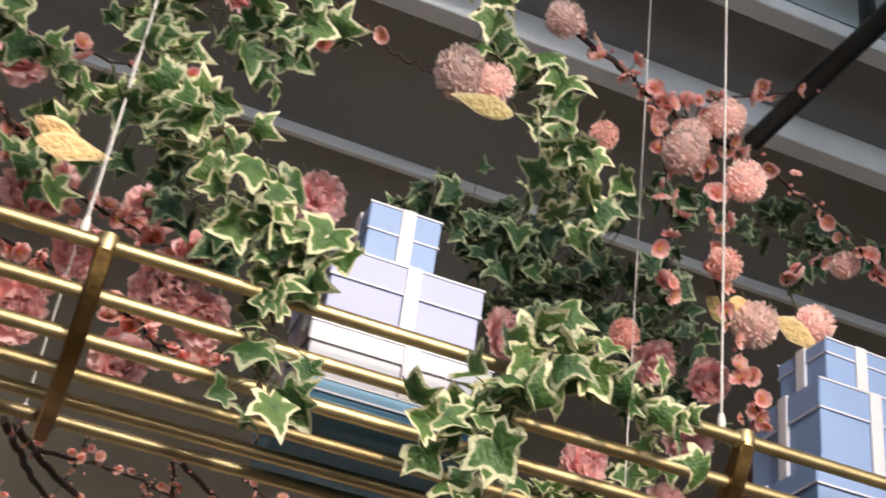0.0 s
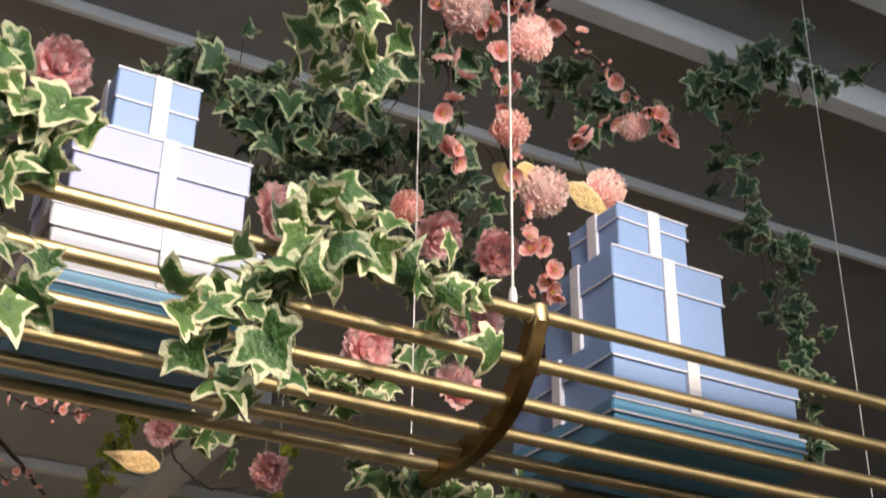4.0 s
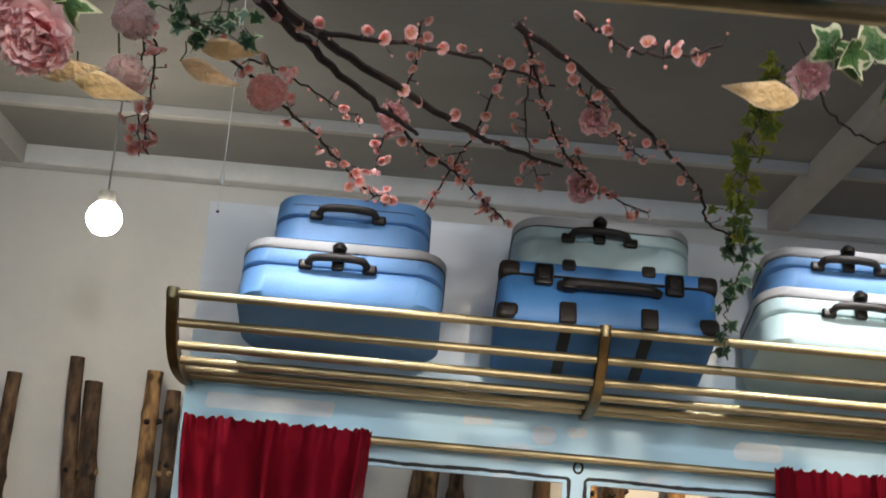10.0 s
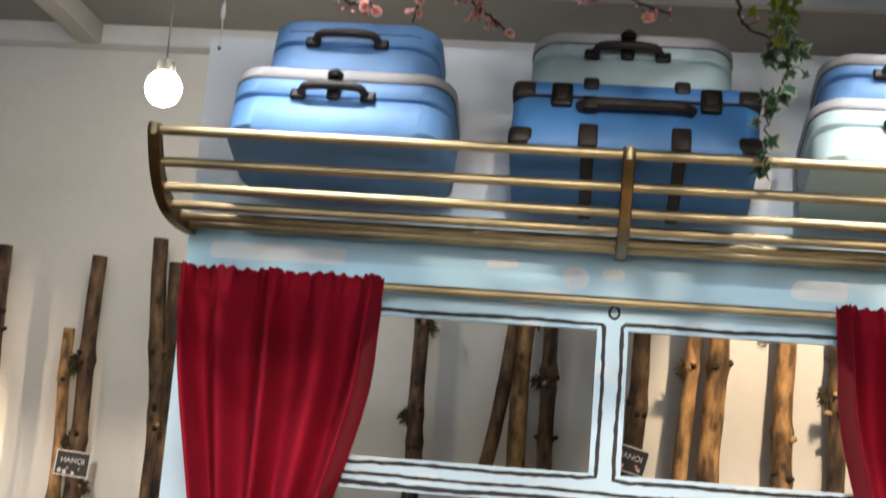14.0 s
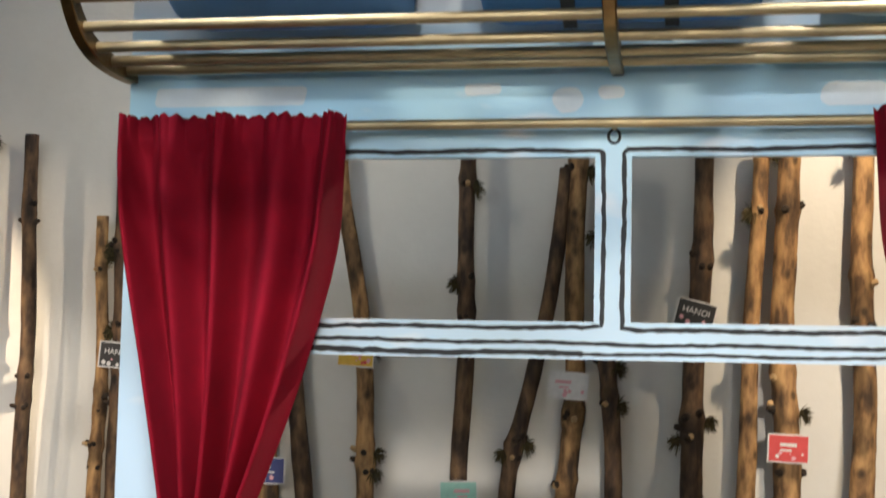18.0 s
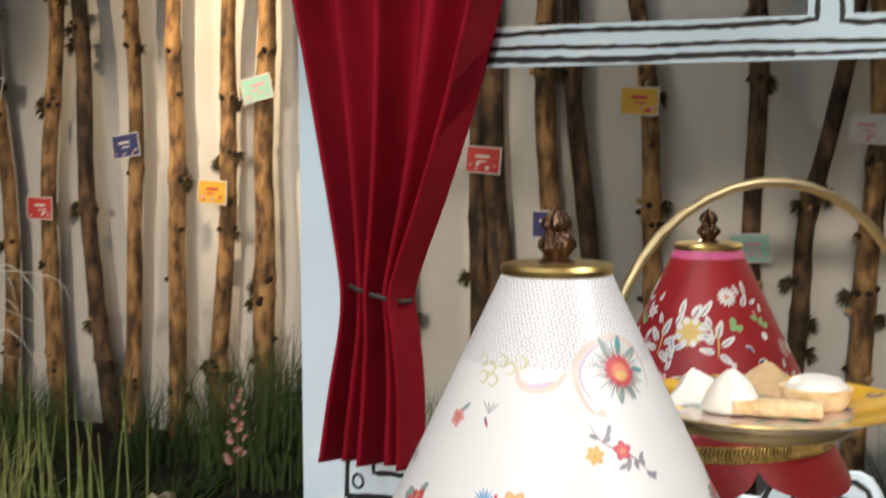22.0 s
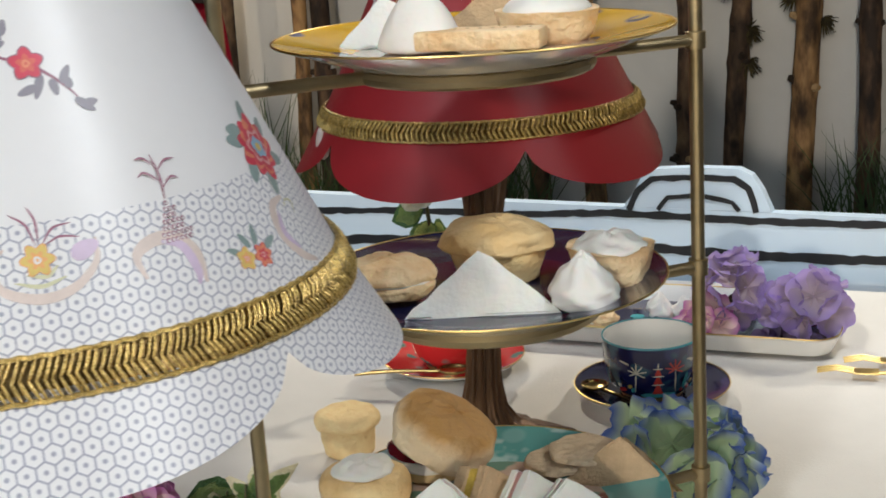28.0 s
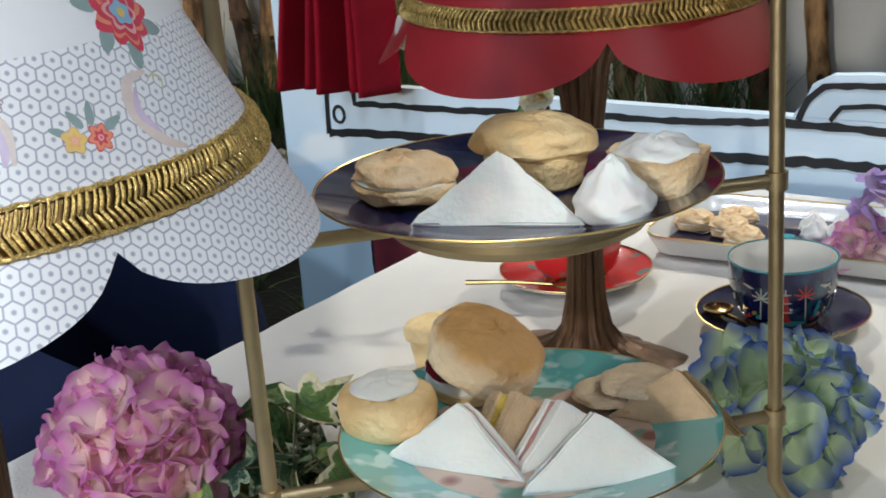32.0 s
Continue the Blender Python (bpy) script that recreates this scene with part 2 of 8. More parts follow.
def tube(points, radius, seg=8, bm=None, caps=True):
    """Sweep a round section along points; radius may be a number or one per point."""
    bm = bm or bmesh.new()
    pts = [Vector(p) for p in points]
    rad = list(radius) if isinstance(radius, (list, tuple)) else [radius] * len(pts)
    rings, side = [], None
    for i, p in enumerate(pts):
        d = (pts[min(i + 1, len(pts) - 1)] - pts[max(i - 1, 0)]).normalized()
        if side is None:
            side = d.orthogonal().normalized()
        side = (side - d * side.dot(d)).normalized()
        up = d.cross(side)
        rings.append([bm.verts.new(p + (side * math.cos(2 * math.pi * k / seg) + up * math.sin(2 * math.pi * k / seg)) * rad[i]) for k in range(seg)])
    for a, b in zip(rings, rings[1:]):
        for k in range(seg):
            bm.faces.new((a[k], a[(k + 1) % seg], b[(k + 1) % seg], b[k]))
    if caps:
        bm.faces.new(rings[0][::-1])
        bm.faces.new(rings[-1])
    return bm


def prism(outline, depth, at=0.0, bm=None, bevel=0.0):
    """Extrude an outline given in x and z from y = at to y = at + depth."""
    one = bmesh.new()
    front = [one.verts.new((x, at, z)) for x, z in outline]
    f = one.faces.new(front)
    ext = bmesh.ops.extrude_face_region(one, geom=[f])
    for v in ext["geom"]:
        if isinstance(v, bmesh.types.BMVert):
            v.co.y += depth
    if bevel:
        bmesh.ops.bevel(one, geom=[e for e in one.edges if abs(e.verts[0].co.y - e.verts[1].co.y) < 1e-6], offset=bevel, segments=2, affect="EDGES")
    return one if bm is None else merge(bm, one)


def rounded(w, d, r, seg=6):
    """A rounded rectangle, centred, as x, y pairs."""
    out = []
    for cx, cy, a0 in ((w / 2 - r, d / 2 - r, 0), (-w / 2 + r, d / 2 - r, 90), (-w / 2 + r, -d / 2 + r, 180), (w / 2 - r, -d / 2 + r, 270)):
        for k in range(seg + 1):
            a = radians(a0 + 90 * k / seg)
            out.append((cx + r * math.cos(a), cy + r * math.sin(a)))
    return out


def loft(sections, bm=None):
    """Join closed outlines (lists of x, y, z) of equal length into a closed solid."""
    bm = bm or bmesh.new()
    rings = [[bm.verts.new(p) for p in s] for s in sections]
    for a, b in zip(rings, rings[1:]):
        for k in range(len(a)):
            j = (k + 1) % len(a)
            bm.faces.new((a[k], a[j], b[j], b[k]))
    bm.faces.new(rings[0][::-1])
    bm.faces.new(rings[-1])
    return bm


def spline(points, n):
    """A smooth curve of n points through the given ones."""
    p = [Vector(q) for q in points]
    p = [p[0] * 2 - p[1], *p, p[-1] * 2 - p[-2]]
    out = []
    for i in range(n):
        u = i / (n - 1) * (len(p) - 3)
        k = min(int(u), len(p) - 4)
        t = u - k
        a, b, c, d = p[k : k + 4]
        out.append(0.5 * (2 * b + (c - a) * t + (2 * a - 5 * b + 4 * c - d) * t * t + (3 * b - a - 3 * c + d) * t ** 3))
    return out


# ---- the room ----
def plank_room():
    structure("floor", box(11, 9, 0.1, (0.5, -1.2, -0.05)), M_FLOOR, "brown oak shop floor")
    structure("ground", box(400, 400, 0.1, (0, 0, -0.17)), M_CEIL, "grey paving outside the shop")
    structure("wall_north", box(11, 0.2, 3.7, (0.5, 3.1, 1.85)), M_WALL, "white painted back wall behind the birch trunks")
    # side and street walls are unseen; their dark colour cuts the light they bounce
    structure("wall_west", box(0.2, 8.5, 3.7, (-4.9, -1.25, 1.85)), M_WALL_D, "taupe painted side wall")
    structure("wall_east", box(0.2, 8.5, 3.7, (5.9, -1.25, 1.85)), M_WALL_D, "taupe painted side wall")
    # street front with a wide window opening
    for k, (w, h, x, z) in enumerate(((11, 0.4, 0.5, 0.2), (11, 0.4, 0.5, 3.5), (1.8, 2.9, -4.1, 1.85), (1.8, 2.9, 5.1, 1.85))):
        structure("wall_south_%d" % (k + 1), box(w, 0.2, h, (x, -5.6, z)), M_WALL_D, "unseen taupe street wall round the shop window, kept dark")
    structure("ceiling", box(11, 8.9, 0.1, (0.5, -1.25, 3.45)), M_CEIL, "dark grey painted ceiling")
    # white beams run across the shop under the ceiling, the back one in the dimmed copy
    for k, (y, w, h) in enumerate(((-3.3, 0.08, 0.05), (-2.6, 0.08, 0.05), (-1.875, 0.05, 0.06), (-1.552, 0.055, 0.075), (-0.935, 0.022, 0.03), (2.23, 0.05, 0.045))):
        structure("beam_%d" % (k + 1), box(10.6, w, h, (0.5, y, 3.40 - h / 2), 0.004), M_BEAM if y < 0 else M_BEAM_DIM, "painted ceiling beam")
    structure("cornice", box(10.6, 0.10, 0.10, (0.5, 2.945, 3.36), 0.01), M_BEAM, "pale moulding along the top of the back wall")
    for k, x in enumerate((-1.42, 2.06)):
        structure("beam_%d" % (k + 7), box(0.10, 1.9, 0.10, (x, 1.93, 3.35), 0.004), M_BEAM_DIM, "pale ceiling beam that runs to the back wall")


plank_room()
PIPE = thing("ceiling_pipe", (0, 0, 0), "black pipe hung along the ceiling", "pipe")
part("pipe", tube([(1.62, -5.2, 3.26), (1.62, -1.60, 3.26)], 0.022, 14), M_PIPE, PIPE)
for _y in (-4.4, -3.0, -2.0):
    part("hanger", box(0.02, 0.03, 0.13, (1.62, _y, 3.34), 0.002), M_PIPE, PIPE)
M_SKY_PANEL = mat("light_blue_panel", (0.70, 0.86, 0.92), 0.4, vary=0.06, scale=2)
structure("ceiling_panel_1", box(4.2, 0.64, 0.03, (2.9, -2.225, 3.385)), M_SKY_PANEL, "light blue ceiling panel between the beams")
LAMP = thing("spotlight", (-0.683, 1.767, 2.79), "small bright ceiling spotlight switched on", "spotlight")
M_GLOW = bpy.data.materials.new("lamp_glow")
M_GLOW.use_nodes = True
M_GLOW.node_tree.nodes["Principled BSDF"].inputs["Emission Color"].default_value = (1, 0.86, 0.62, 1)
M_GLOW.node_tree.nodes["Principled BSDF"].inputs["Emission Strength"].default_value = 120
# glowing ball is larger than the lamp itself, its size stands in for glare
part("bulb", lathe([(0.064 * math.sin(a), -0.064 * math.cos(a)) for a in np.linspace(0, math.pi, 13)], 24), M_GLOW, LAMP, "glowing lamp face")
part("housing", lathe([(0, 0.10), (0.030, 0.10), (0.036, 0.055), (0, 0.050)], 24), M_CEIL, LAMP)
part("stem", tube([(0, 0, 0.09), (0, 0, 0.62)], 0.004, 8), M_CEIL, LAMP)


# ---- the carriage panel with its windows ----
def board_material():
    m = mat("painted_sky_board", (0.62, 0.78, 0.90), 0.35, vary=0.03, scale=3)
    n, l = m.node_tree.nodes, m.node_tree.links
    tc, sep = n.new("ShaderNodeTexCoord"), n.new("ShaderNodeSeparateXYZ")
    l.new(tc.outputs["Object"], sep.inputs[0])
    ramp = n.new("ShaderNodeValToRGB")
    mr = n.new("ShaderNodeMapRange")
    mr.inputs[1].default_value, mr.inputs[2].default_value = 0.4, 2.4
    l.new(sep.outputs["Z"], mr.inputs[0])
    l.new(mr.outputs[0], ramp.inputs[0])
    stops = [(0.0, (0.45, 0.66, 0.84)), (0.2, (0.62, 0.74, 0.85)), (0.52, (0.58, 0.74, 0.87)), (0.68, (0.55, 0.76, 0.88)), (0.76, (0.42, 0.70, 0.86)), (0.80, (0.45, 0.70, 0.84)), (0.86, (0.72, 0.75, 0.77))]
    els = ramp.color_ramp.elements
    els[0].position, els[0].color = stops[0][0], (*stops[0][1], 1)
    els[1].position, els[1].color = stops[-1][0], (*stops[-1][1], 1)
    for p, c in stops[1:-1]:
        e = els.new(p)
        e.color = (*c, 1)
    cloud = n.new("ShaderNodeTexNoise")
    cloud.inputs["Scale"].default_value, cloud.inputs["Detail"].default_value = 5, 2
    mp = n.new("ShaderNodeMapping")
    mp.inputs["Scale"].default_value = (1, 1, 2.4)
    l.new(tc.outputs["Object"], mp.inputs[0])
    l.new(mp.outputs[0], cloud.inputs[0])
    cr = n.new("ShaderNodeValToRGB")
    cr.color_ramp.elements[0].position, cr.color_ramp.elements[1].position = 0.60, 0.70
    l.new(cloud.outputs[0], cr.inputs[0])
    mix = n.new("ShaderNodeMix")
    mix.data_type = "RGBA"
    mix.inputs[7].default_value = (0.78, 0.84, 0.88, 1)
    l.new(cr.outputs[0], mix.inputs[0])
    l.new(ramp.outputs[0], mix.inputs[6])
    l.new(mix.outputs[2], n["Principled BSDF"].inputs["Base Color"])
    return m


M_BOARD = board_material()


def cut_board(xs, zs, solid, thick):
    """A flat board with rectangular openings: cells of a grid, kept where solid(x, z)."""
    bm = bmesh.new()
    verts = {}

    def v(i, k, j):
        if (i, k, j) not in verts:
            verts[i, k, j] = bm.verts.new((xs[i], (0, thick)[j], zs[k]))
        return verts[i, k, j]

    keep = {(i, k) for i in range(len(xs) - 1) for k in range(len(zs) - 1) if solid((xs[i] + xs[i + 1]) / 2, (zs[k] + zs[k + 1]) / 2)}
    for i, k in keep:
        bm.faces.new((v(i, k, 0), v(i + 1, k, 0), v(i + 1, k + 1, 0), v(i, k + 1, 0)))
        bm.faces.new((v(i, k, 1), v(i, k + 1, 1), v(i + 1, k + 1, 1), v(i + 1, k, 1)))
        for di, dk, a, b in ((-1, 0, (i, k + 1), (i, k)), (1, 0, (i + 1, k), (i + 1, k + 1)), (0, -1, (i, k), (i + 1, k)), (0, 1, (i + 1, k + 1), (i, k + 1))):
            if (i + di, k + dk) not in keep:
                bm.faces.new((v(*a, 0), v(*a, 1), v(*b, 1), v(*b, 0)))
    return bm


def brush_line(points, width, parent, name="painted_line", seed=0, y=-0.0012):
    """A hand-painted black stroke, a hair proud of the board, uneven in width."""
    rng = random.Random(seed)
    bm = bmesh.new()
    pts = []
    for a, b in zip(points, points[1:]):
        n = max(2, int(math.dist(a, b) / 0.012))
        pts += [(a[0] + (b[0] - a[0]) * k / n, a[1] + (b[1] - a[1]) * k / n) for k in range(n)]
    pts.append(points[-1])
    rows = []
    for i, p in enumerate(pts):
        q, o = pts[min(i + 1, len(pts) - 1)], pts[max(i - 1, 0)]
        d = Vector((q[0] - o[0], q[1] - o[1])).normalized()
        nx, nz = -d.y, d.x
        w1, w2 = (width / 2 * rng.uniform(0.72, 1.25) for _ in range(2))
        wob = 0.0012 * math.sin(i * 0.23 + seed) + rng.uniform(-0.0006, 0.0006)
        rows.append([bm.verts.new((p[0] + nx * (s + wob), yy, p[1] + nz * (s + wob))) for s, yy in ((w1, y), (-w2, y), (-w2, 0.0005), (w1, 0.0005))])
    for a, b in zip(rows, rows[1:]):
        for k in range(4):
            bm.faces.new((a[k], a[(k + 1) % 4], b[(k + 1) % 4], b[k]))
    bm.faces.new(rows[0])
    bm.faces.new(rows[-1][::-1])
    return part(name, bm, M_INK, parent, smooth=False)


PANEL = thing("carriage_panel", (0, 0, 0), "pale blue hand-painted board like a train carriage wall with window openings", "display panel")
_xs = [0.012, 0.15, 0.868, 0.930, 1.65, 1.79]
_zs = [0.0, 0.822, 1.477, 1.541, 1.826, 2.398]
part("board", cut_board(_xs, _zs, lambda x, z: z < 0.822 or z > 1.826 or x < 0.15 or x > 1.65 or 1.477 < z < 1.541 or (0.868 < x < 0.93 and z > 1.541), 0.018), M_BOARD, PANEL, smooth=False)
# the painted suitcase that stands up over the sill
_bump = [(0.808, 0.8225)] + [(0.822 + 0.0, 0.842), (0.832, 0.862), (0.853, 0.873), (0.90, 0.876), (0.955, 0.876), (0.972, 0.868), (0.984, 0.85), (0.996, 0.8225)]
part("suitcase_cutout", prism(_bump, 0.0165), M_BOARD, PANEL, "suitcase outline cut into the sill", smooth=False)
_L = [
    ([(0.30, 1.837), (0.876, 1.837), (0.883, 1.832), (0.882, 1.534), (0.86, 1.531), (0.30, 1.529)], 0.008),
    ([(1.50, 1.840), (0.924, 1.837), (0.917, 1.832), (0.917, 1.532), (0.94, 1.528), (1.50, 1.530)], 0.008),
    ([(0.155, 1.507), (0.6, 1.505), (1.2, 1.503), (1.64, 1.506)], 0.007),
    ([(0.155, 1.489), (0.5, 1.486), (0.85, 1.487)], 0.010),
    ([(0.85, 1.487), (1.2, 1.487), (1.64, 1.489)], 0.006),
    ([(0.106, 1.36), (0.104, 0.9), (0.100, 0.745)], 0.008),
    ([(0.100, 0.747), (0.5, 0.762), (0.86, 0.768), (1.3, 0.770), (1.70, 0.765), (1.70, 1.36)], 0.012),
    ([(0.152, 0.83), (0.152, 0.793), (0.5, 0.802), (0.80, 0.812), (1.3, 0.812), (1.65, 0.812)], 0.009),
    ([(0.815, 0.818), (0.828, 0.842), (0.845, 0.860), (0.90, 0.864), (0.95, 0.864), (0.968, 0.852), (0.978, 0.822)], 0.008),
    ([(0.853, 0.820), (0.866, 0.836), (0.91, 0.842), (0.948, 0.834), (0.957, 0.824)], 0.006),
    ([(0.165, 0.70), (0.5, 0.70), (0.9, 0.70), (1.64, 0.70)], 0.012),
    ([(0.165, 0.70), (0.165, 0.30)], 0.012),
]
for _k, (_p, _w) in enumerate(_L):
    brush_line(_p, _w, PANEL, seed=_k)
for _x, _z in ((0.900, 1.861), (0.122, 0.776)):
    part("painted_screw", tube([(_x + 0.010 * math.cos(a * math.pi / 8), -0.001, _z + 0.012 * math.sin(a * math.pi / 8)) for a in range(17)], 0.0026, 6, caps=False), M_INK, PANEL)
M_SEAT_PAINT = mat("dark_red_paint", (0.20, 0.03, 0.05), 0.5, vary=0.15)
part("painted_bench", box(1.47, 0.003, 0.62, (0.90, -0.0008, 0.385)), M_SEAT_PAINT, PANEL, "dark red bench painted under the sill", smooth=False)


# ---- brass luggage racks ----
RACK = [(0.0, 0.0), (0.030, -0.054), (0.070, -0.094), (0.122, -0.117), (0.185, -0.127), (0.250, -0.130)]


def luggage_rack(x0, x1, brackets, y, z, label):
    t = thing("luggage_rack", (0, 0, 0), label, "luggage rack", "luggage racks")
    for k, (dy, dz) in enumerate(RACK):
        part("rail", tube([(x0, y + dy, z + dz), (x1, y + dy, z + dz)], 0.0095, 14), M_BRASS, t)
    curve = spline([(p[0], 0, p[1]) for p in [*RACK, (0.298, -0.130)]], 20)
    for bx in brackets:
        bm = bmesh.new()
        rings = []
        for i, p in enumerate(curve):
            d = (curve[min(i + 1, 19)] - curve[max(i - 1, 0)]).normalized()
            nrm = Vector((-d.z, 0, d.x))
            wid = 0.015 + 0.004 * math.sin(i / 19 * math.pi)
            o, q = p - nrm * wid * 1.0, p + nrm * wid * 0.75
            rings.append([(bx + s, y + w.x, z + w.z) for s, w in ((-0.011, o), (0.011, o), (0.011, q), (-0.011, q))])
        loft(rings, bm)
        bmesh.ops.bevel(bm, geom=bm.edges[:], offset=0.002, segments=1, affect="EDGES")
        part("bracket", bm, M_BRASS_D, t, "curved brass end bracket")
        part("knob", lathe([(0, -0.013), (0.013, -0.012), (0.015, 0), (0.013, 0.012), (0, 0.014)], 20, (bx, y, z)), M_BRASS, t)
    return t


luggage_rack(0.016, 1.79, (0.016, 0.905, 1.79), -0.298, 2.112, "brushed brass luggage rack fixed to the painted carriage panel")
NEAR = luggage_rack(-0.53, 2.14, (-0.53, 0.358, 1.249, 2.14), -2.146, 2.228, "brushed brass luggage rack hung from the ceiling on cords")
for _x in (-0.53, 0.358, 1.249, 2.14):
    for _y in (-2.135, -1.86):
        part("cord", tube([(_x - 0.03, _y, 2.235 if _y < -2 else 2.085), (_x - 0.03, _y, 3.39)], 0.0018 if _y < -2 else 0.0012, 6), M_STRING, NEAR, "thin white hanging cord")
        part("cord_clamp", lathe([(0, 0), (0.005, 0.001), (0.006, 0.012), (0.004, 0.024), (0, 0.025)], 10, (_x - 0.03, _y, 2.24 if _y < -2 else 2.10)), M_STRING, NEAR)

# curtain rod
M_CLOUD = mat("cloud_white", (0.74, 0.83, 0.88), 0.4, vary=0.05, scale=12)
for _x, _z, _w, _h, _r in ((0.205, 1.940, 0.285, 0.036, 0.010), (0.670, 1.947, 0.068, 0.021, 0.008), (0.820, 1.926, 0.056, 0.044, 0.022), (0.895, 1.938, 0.046, 0.024, 0.010), (1.30, 1.930, 0.11, 0.040, 0.016)):
    _o = [(_x + a + 0.004 * noise.noise((a * 40, b * 40, _x)), _z + b + 0.003 * noise.noise((a * 50, b * 50, 4 + _x))) for a, b in rounded(_w, _h, _r, 8)]
    part("painted_cloud", prism(_o, 0.0005, -0.0006), M_CLOUD, PANEL, "soft white painted cloud", smooth=False)


ROD = thing("curtain_rod", (0, 0, 0), "slim brushed brass curtain rod on the carriage panel", "curtain rod")
part("rod", tube([(0.03, -0.045, 1.877), (1.77, -0.045, 1.877)], 0.009, 14), M_BRASS, ROD)
for _x in (0.05, 0.9, 1.75):
    part("holder", tube([(_x, -0.045, 1.877), (_x, 0.0, 1.877)], 0.006, 10), M_BRASS, ROD)

HANG = thing("panel_cord", (0, 0, 0), "thin white cord that holds the carriage panel to the ceiling", "cord", "panel cords")
part("cord", tube([(0.032, -0.002, 2.375), (0.032, 0.004, 2.41), (0.030, 0.004, 3.39)], 0.0016, 6), M_STRING, HANG)
part("clamp", lathe([(0, 0), (0.005, 0.001), (0.006, 0.014), (0.004, 0.034), (0, 0.036)], 10, (0.031, 0.004, 2.44)), M_STRING, HANG)
part("hole", lathe([(0, -0.001), (0.004, -0.001), (0.004, 0.001), (0, 0.001)], 10), M_INK, HANG).matrix_local = pose(0.032, -0.001, 2.374, 90)
copy_thing(HANG, pose(1.735, 0, 0))


# ---- red curtains, gathered by a tie ----
def curtain(flip, label):
    t = thing("curtain", (0, 0, 0), label, "curtain", "red curtains")
    # height, inner edge x, outer edge x, fold depth
    rows = spline([(1.893, 0.030, 0.445), (1.80, 0.036, 0.438), (1.65, 0.055, 0.425), (1.45, 0.095, 0.371), (1.28, 0.128, 0.312), (1.17, 0.148, 0.268), (1.11, 0.155, 0.250), (1.05, 0.150, 0.258), (0.95, 0.130, 0.268), (0.83, 0.110, 0.268)], 70)
    bm = bmesh.new()
    nu, folds = 170, 4.8
    grid = []
    for j, (z, xa, xb) in enumerate(rows):
        w = (xb - xa) / 0.415
        line = []
        for i in range(nu + 1):
            u = i / nu
            amp = 0.018 + 0.016 * min(1, j / 12)
            ph = folds * 2 * math.pi * (u + 0.045 * math.sin(5 * u + 0.6) + 0.018 * math.sin(13 * u)) + 0.25 * math.sin(z * 4 + 3 * u)
            y = -0.070 - amp * (math.sin(ph) + 0.35 * math.sin(ph * 0.5 + 0.8)) - 0.0045 * math.sin(ph * 4.3 + 0.4) * max(0.0, 1 - j / 7)
            x = xa + (xb - xa) * u + 0.006 * math.sin(ph + 1.2) * w
            zz = z + (0.0028 * math.sin(ph * 4.3) + 0.0015 * math.sin(ph * 9.1) if j == 0 else 0.004 * math.sin(ph) if j == len(rows) - 1 else 0)
            line.append(bm.verts.new(((1.762 - x) if flip else x, min(y, -0.056) if abs(z - 1.877) < 0.03 else y, zz)))
        grid.append(line)
    for a, b in zip(grid, grid[1:]):
        for i in range(nu):
            bm.faces.new((a[i], a[i + 1], b[i + 1], b[i]))
    ob = part("cloth", mesh_of("cloth", bm, M_CURTAIN, angle=3), None, t)
    mod = ob.modifiers.new("thick", "SOLIDIFY")
    mod.thickness = 0.003
    cx = 0.2 if not flip else 1.562
    ring = [(cx + 0.056 * math.cos(a), -0.070 + 0.036 * math.sin(a), 1.116 + 0.014 * math.cos(a if flip else math.pi - a)) for a in np.linspace(0, 2 * math.pi, 28)]
    part("tie", tube(ring, 0.0042, 8), M_LEATHER, t, "dark brown tie cord")
    hx = 0.128 if not flip else 1.634
    part("tie_hook", lathe([(0, 0), (0.012, 0.004), (0.012, 0.012), (0, 0.018)], 16, (hx, -0.012, 1.19)), M_BRONZE, t, "dark metal tie hook")


curtain(False, "deep red velvet curtain tied back beside the window opening")
curtain(True, "deep red velvet curtain tied back at the far window edge")


# ---- suitcases on the far rack ----
def shell(w, d, h, r, at, soft=0.012):
    o = rounded(w, d, r, 8)
    secs = []
    for k, (s, z) in enumerate(((1 - 2 * soft / w, 0), (1, soft * 0.7), (1, h - soft * 0.7), (1 - 2 * soft / w, h))):
        secs.append([(at[0] + x * s, at[1] + y * s, at[2] + z) for x, y in o])
    return loft(secs)


def case_handle(t, x, y, z, w, metal):
    grip = [(x - w / 2, y, z - 0.004), (x - w / 2 + 0.008, y - 0.012, z), (x - w * 0.36, y - 0.020, z + 0.005), (x, y - 0.022, z + 0.007), (x + w * 0.36, y - 0.020, z + 0.005), (x + w / 2 - 0.008, y - 0.012, z), (x + w / 2, y, z - 0.004)]
    part("handle", tube(spline(grip, 17), [0.0065 + 0.0025 * math.sin(k / 16 * math.pi) for k in range(17)], 10), M_LEATHER, t, "curved dark leather handle")
    for s in (-1, 1):
        part("handle_mount", box(0.030, 0.012, 0.022, (x + s * w / 2, y - 0.003, z - 0.004), 0.005, seg=3), M_IRON, t)
    if metal:
        part("latch", box(0.026, 0.012, 0.050, (x, y - 0.004, z + 0.012), 0.005), M_IRON, t, "dark metal clasp")
        part("latch_knob", lathe([(0, -0.012), (0.014, -0.009), (0.016, 0.0), (0.009, 0.010), (0, 0.013)], 16, (x, y - 0.010, z + 0.040)), M_IRON, t)


CASE_TILT = -21


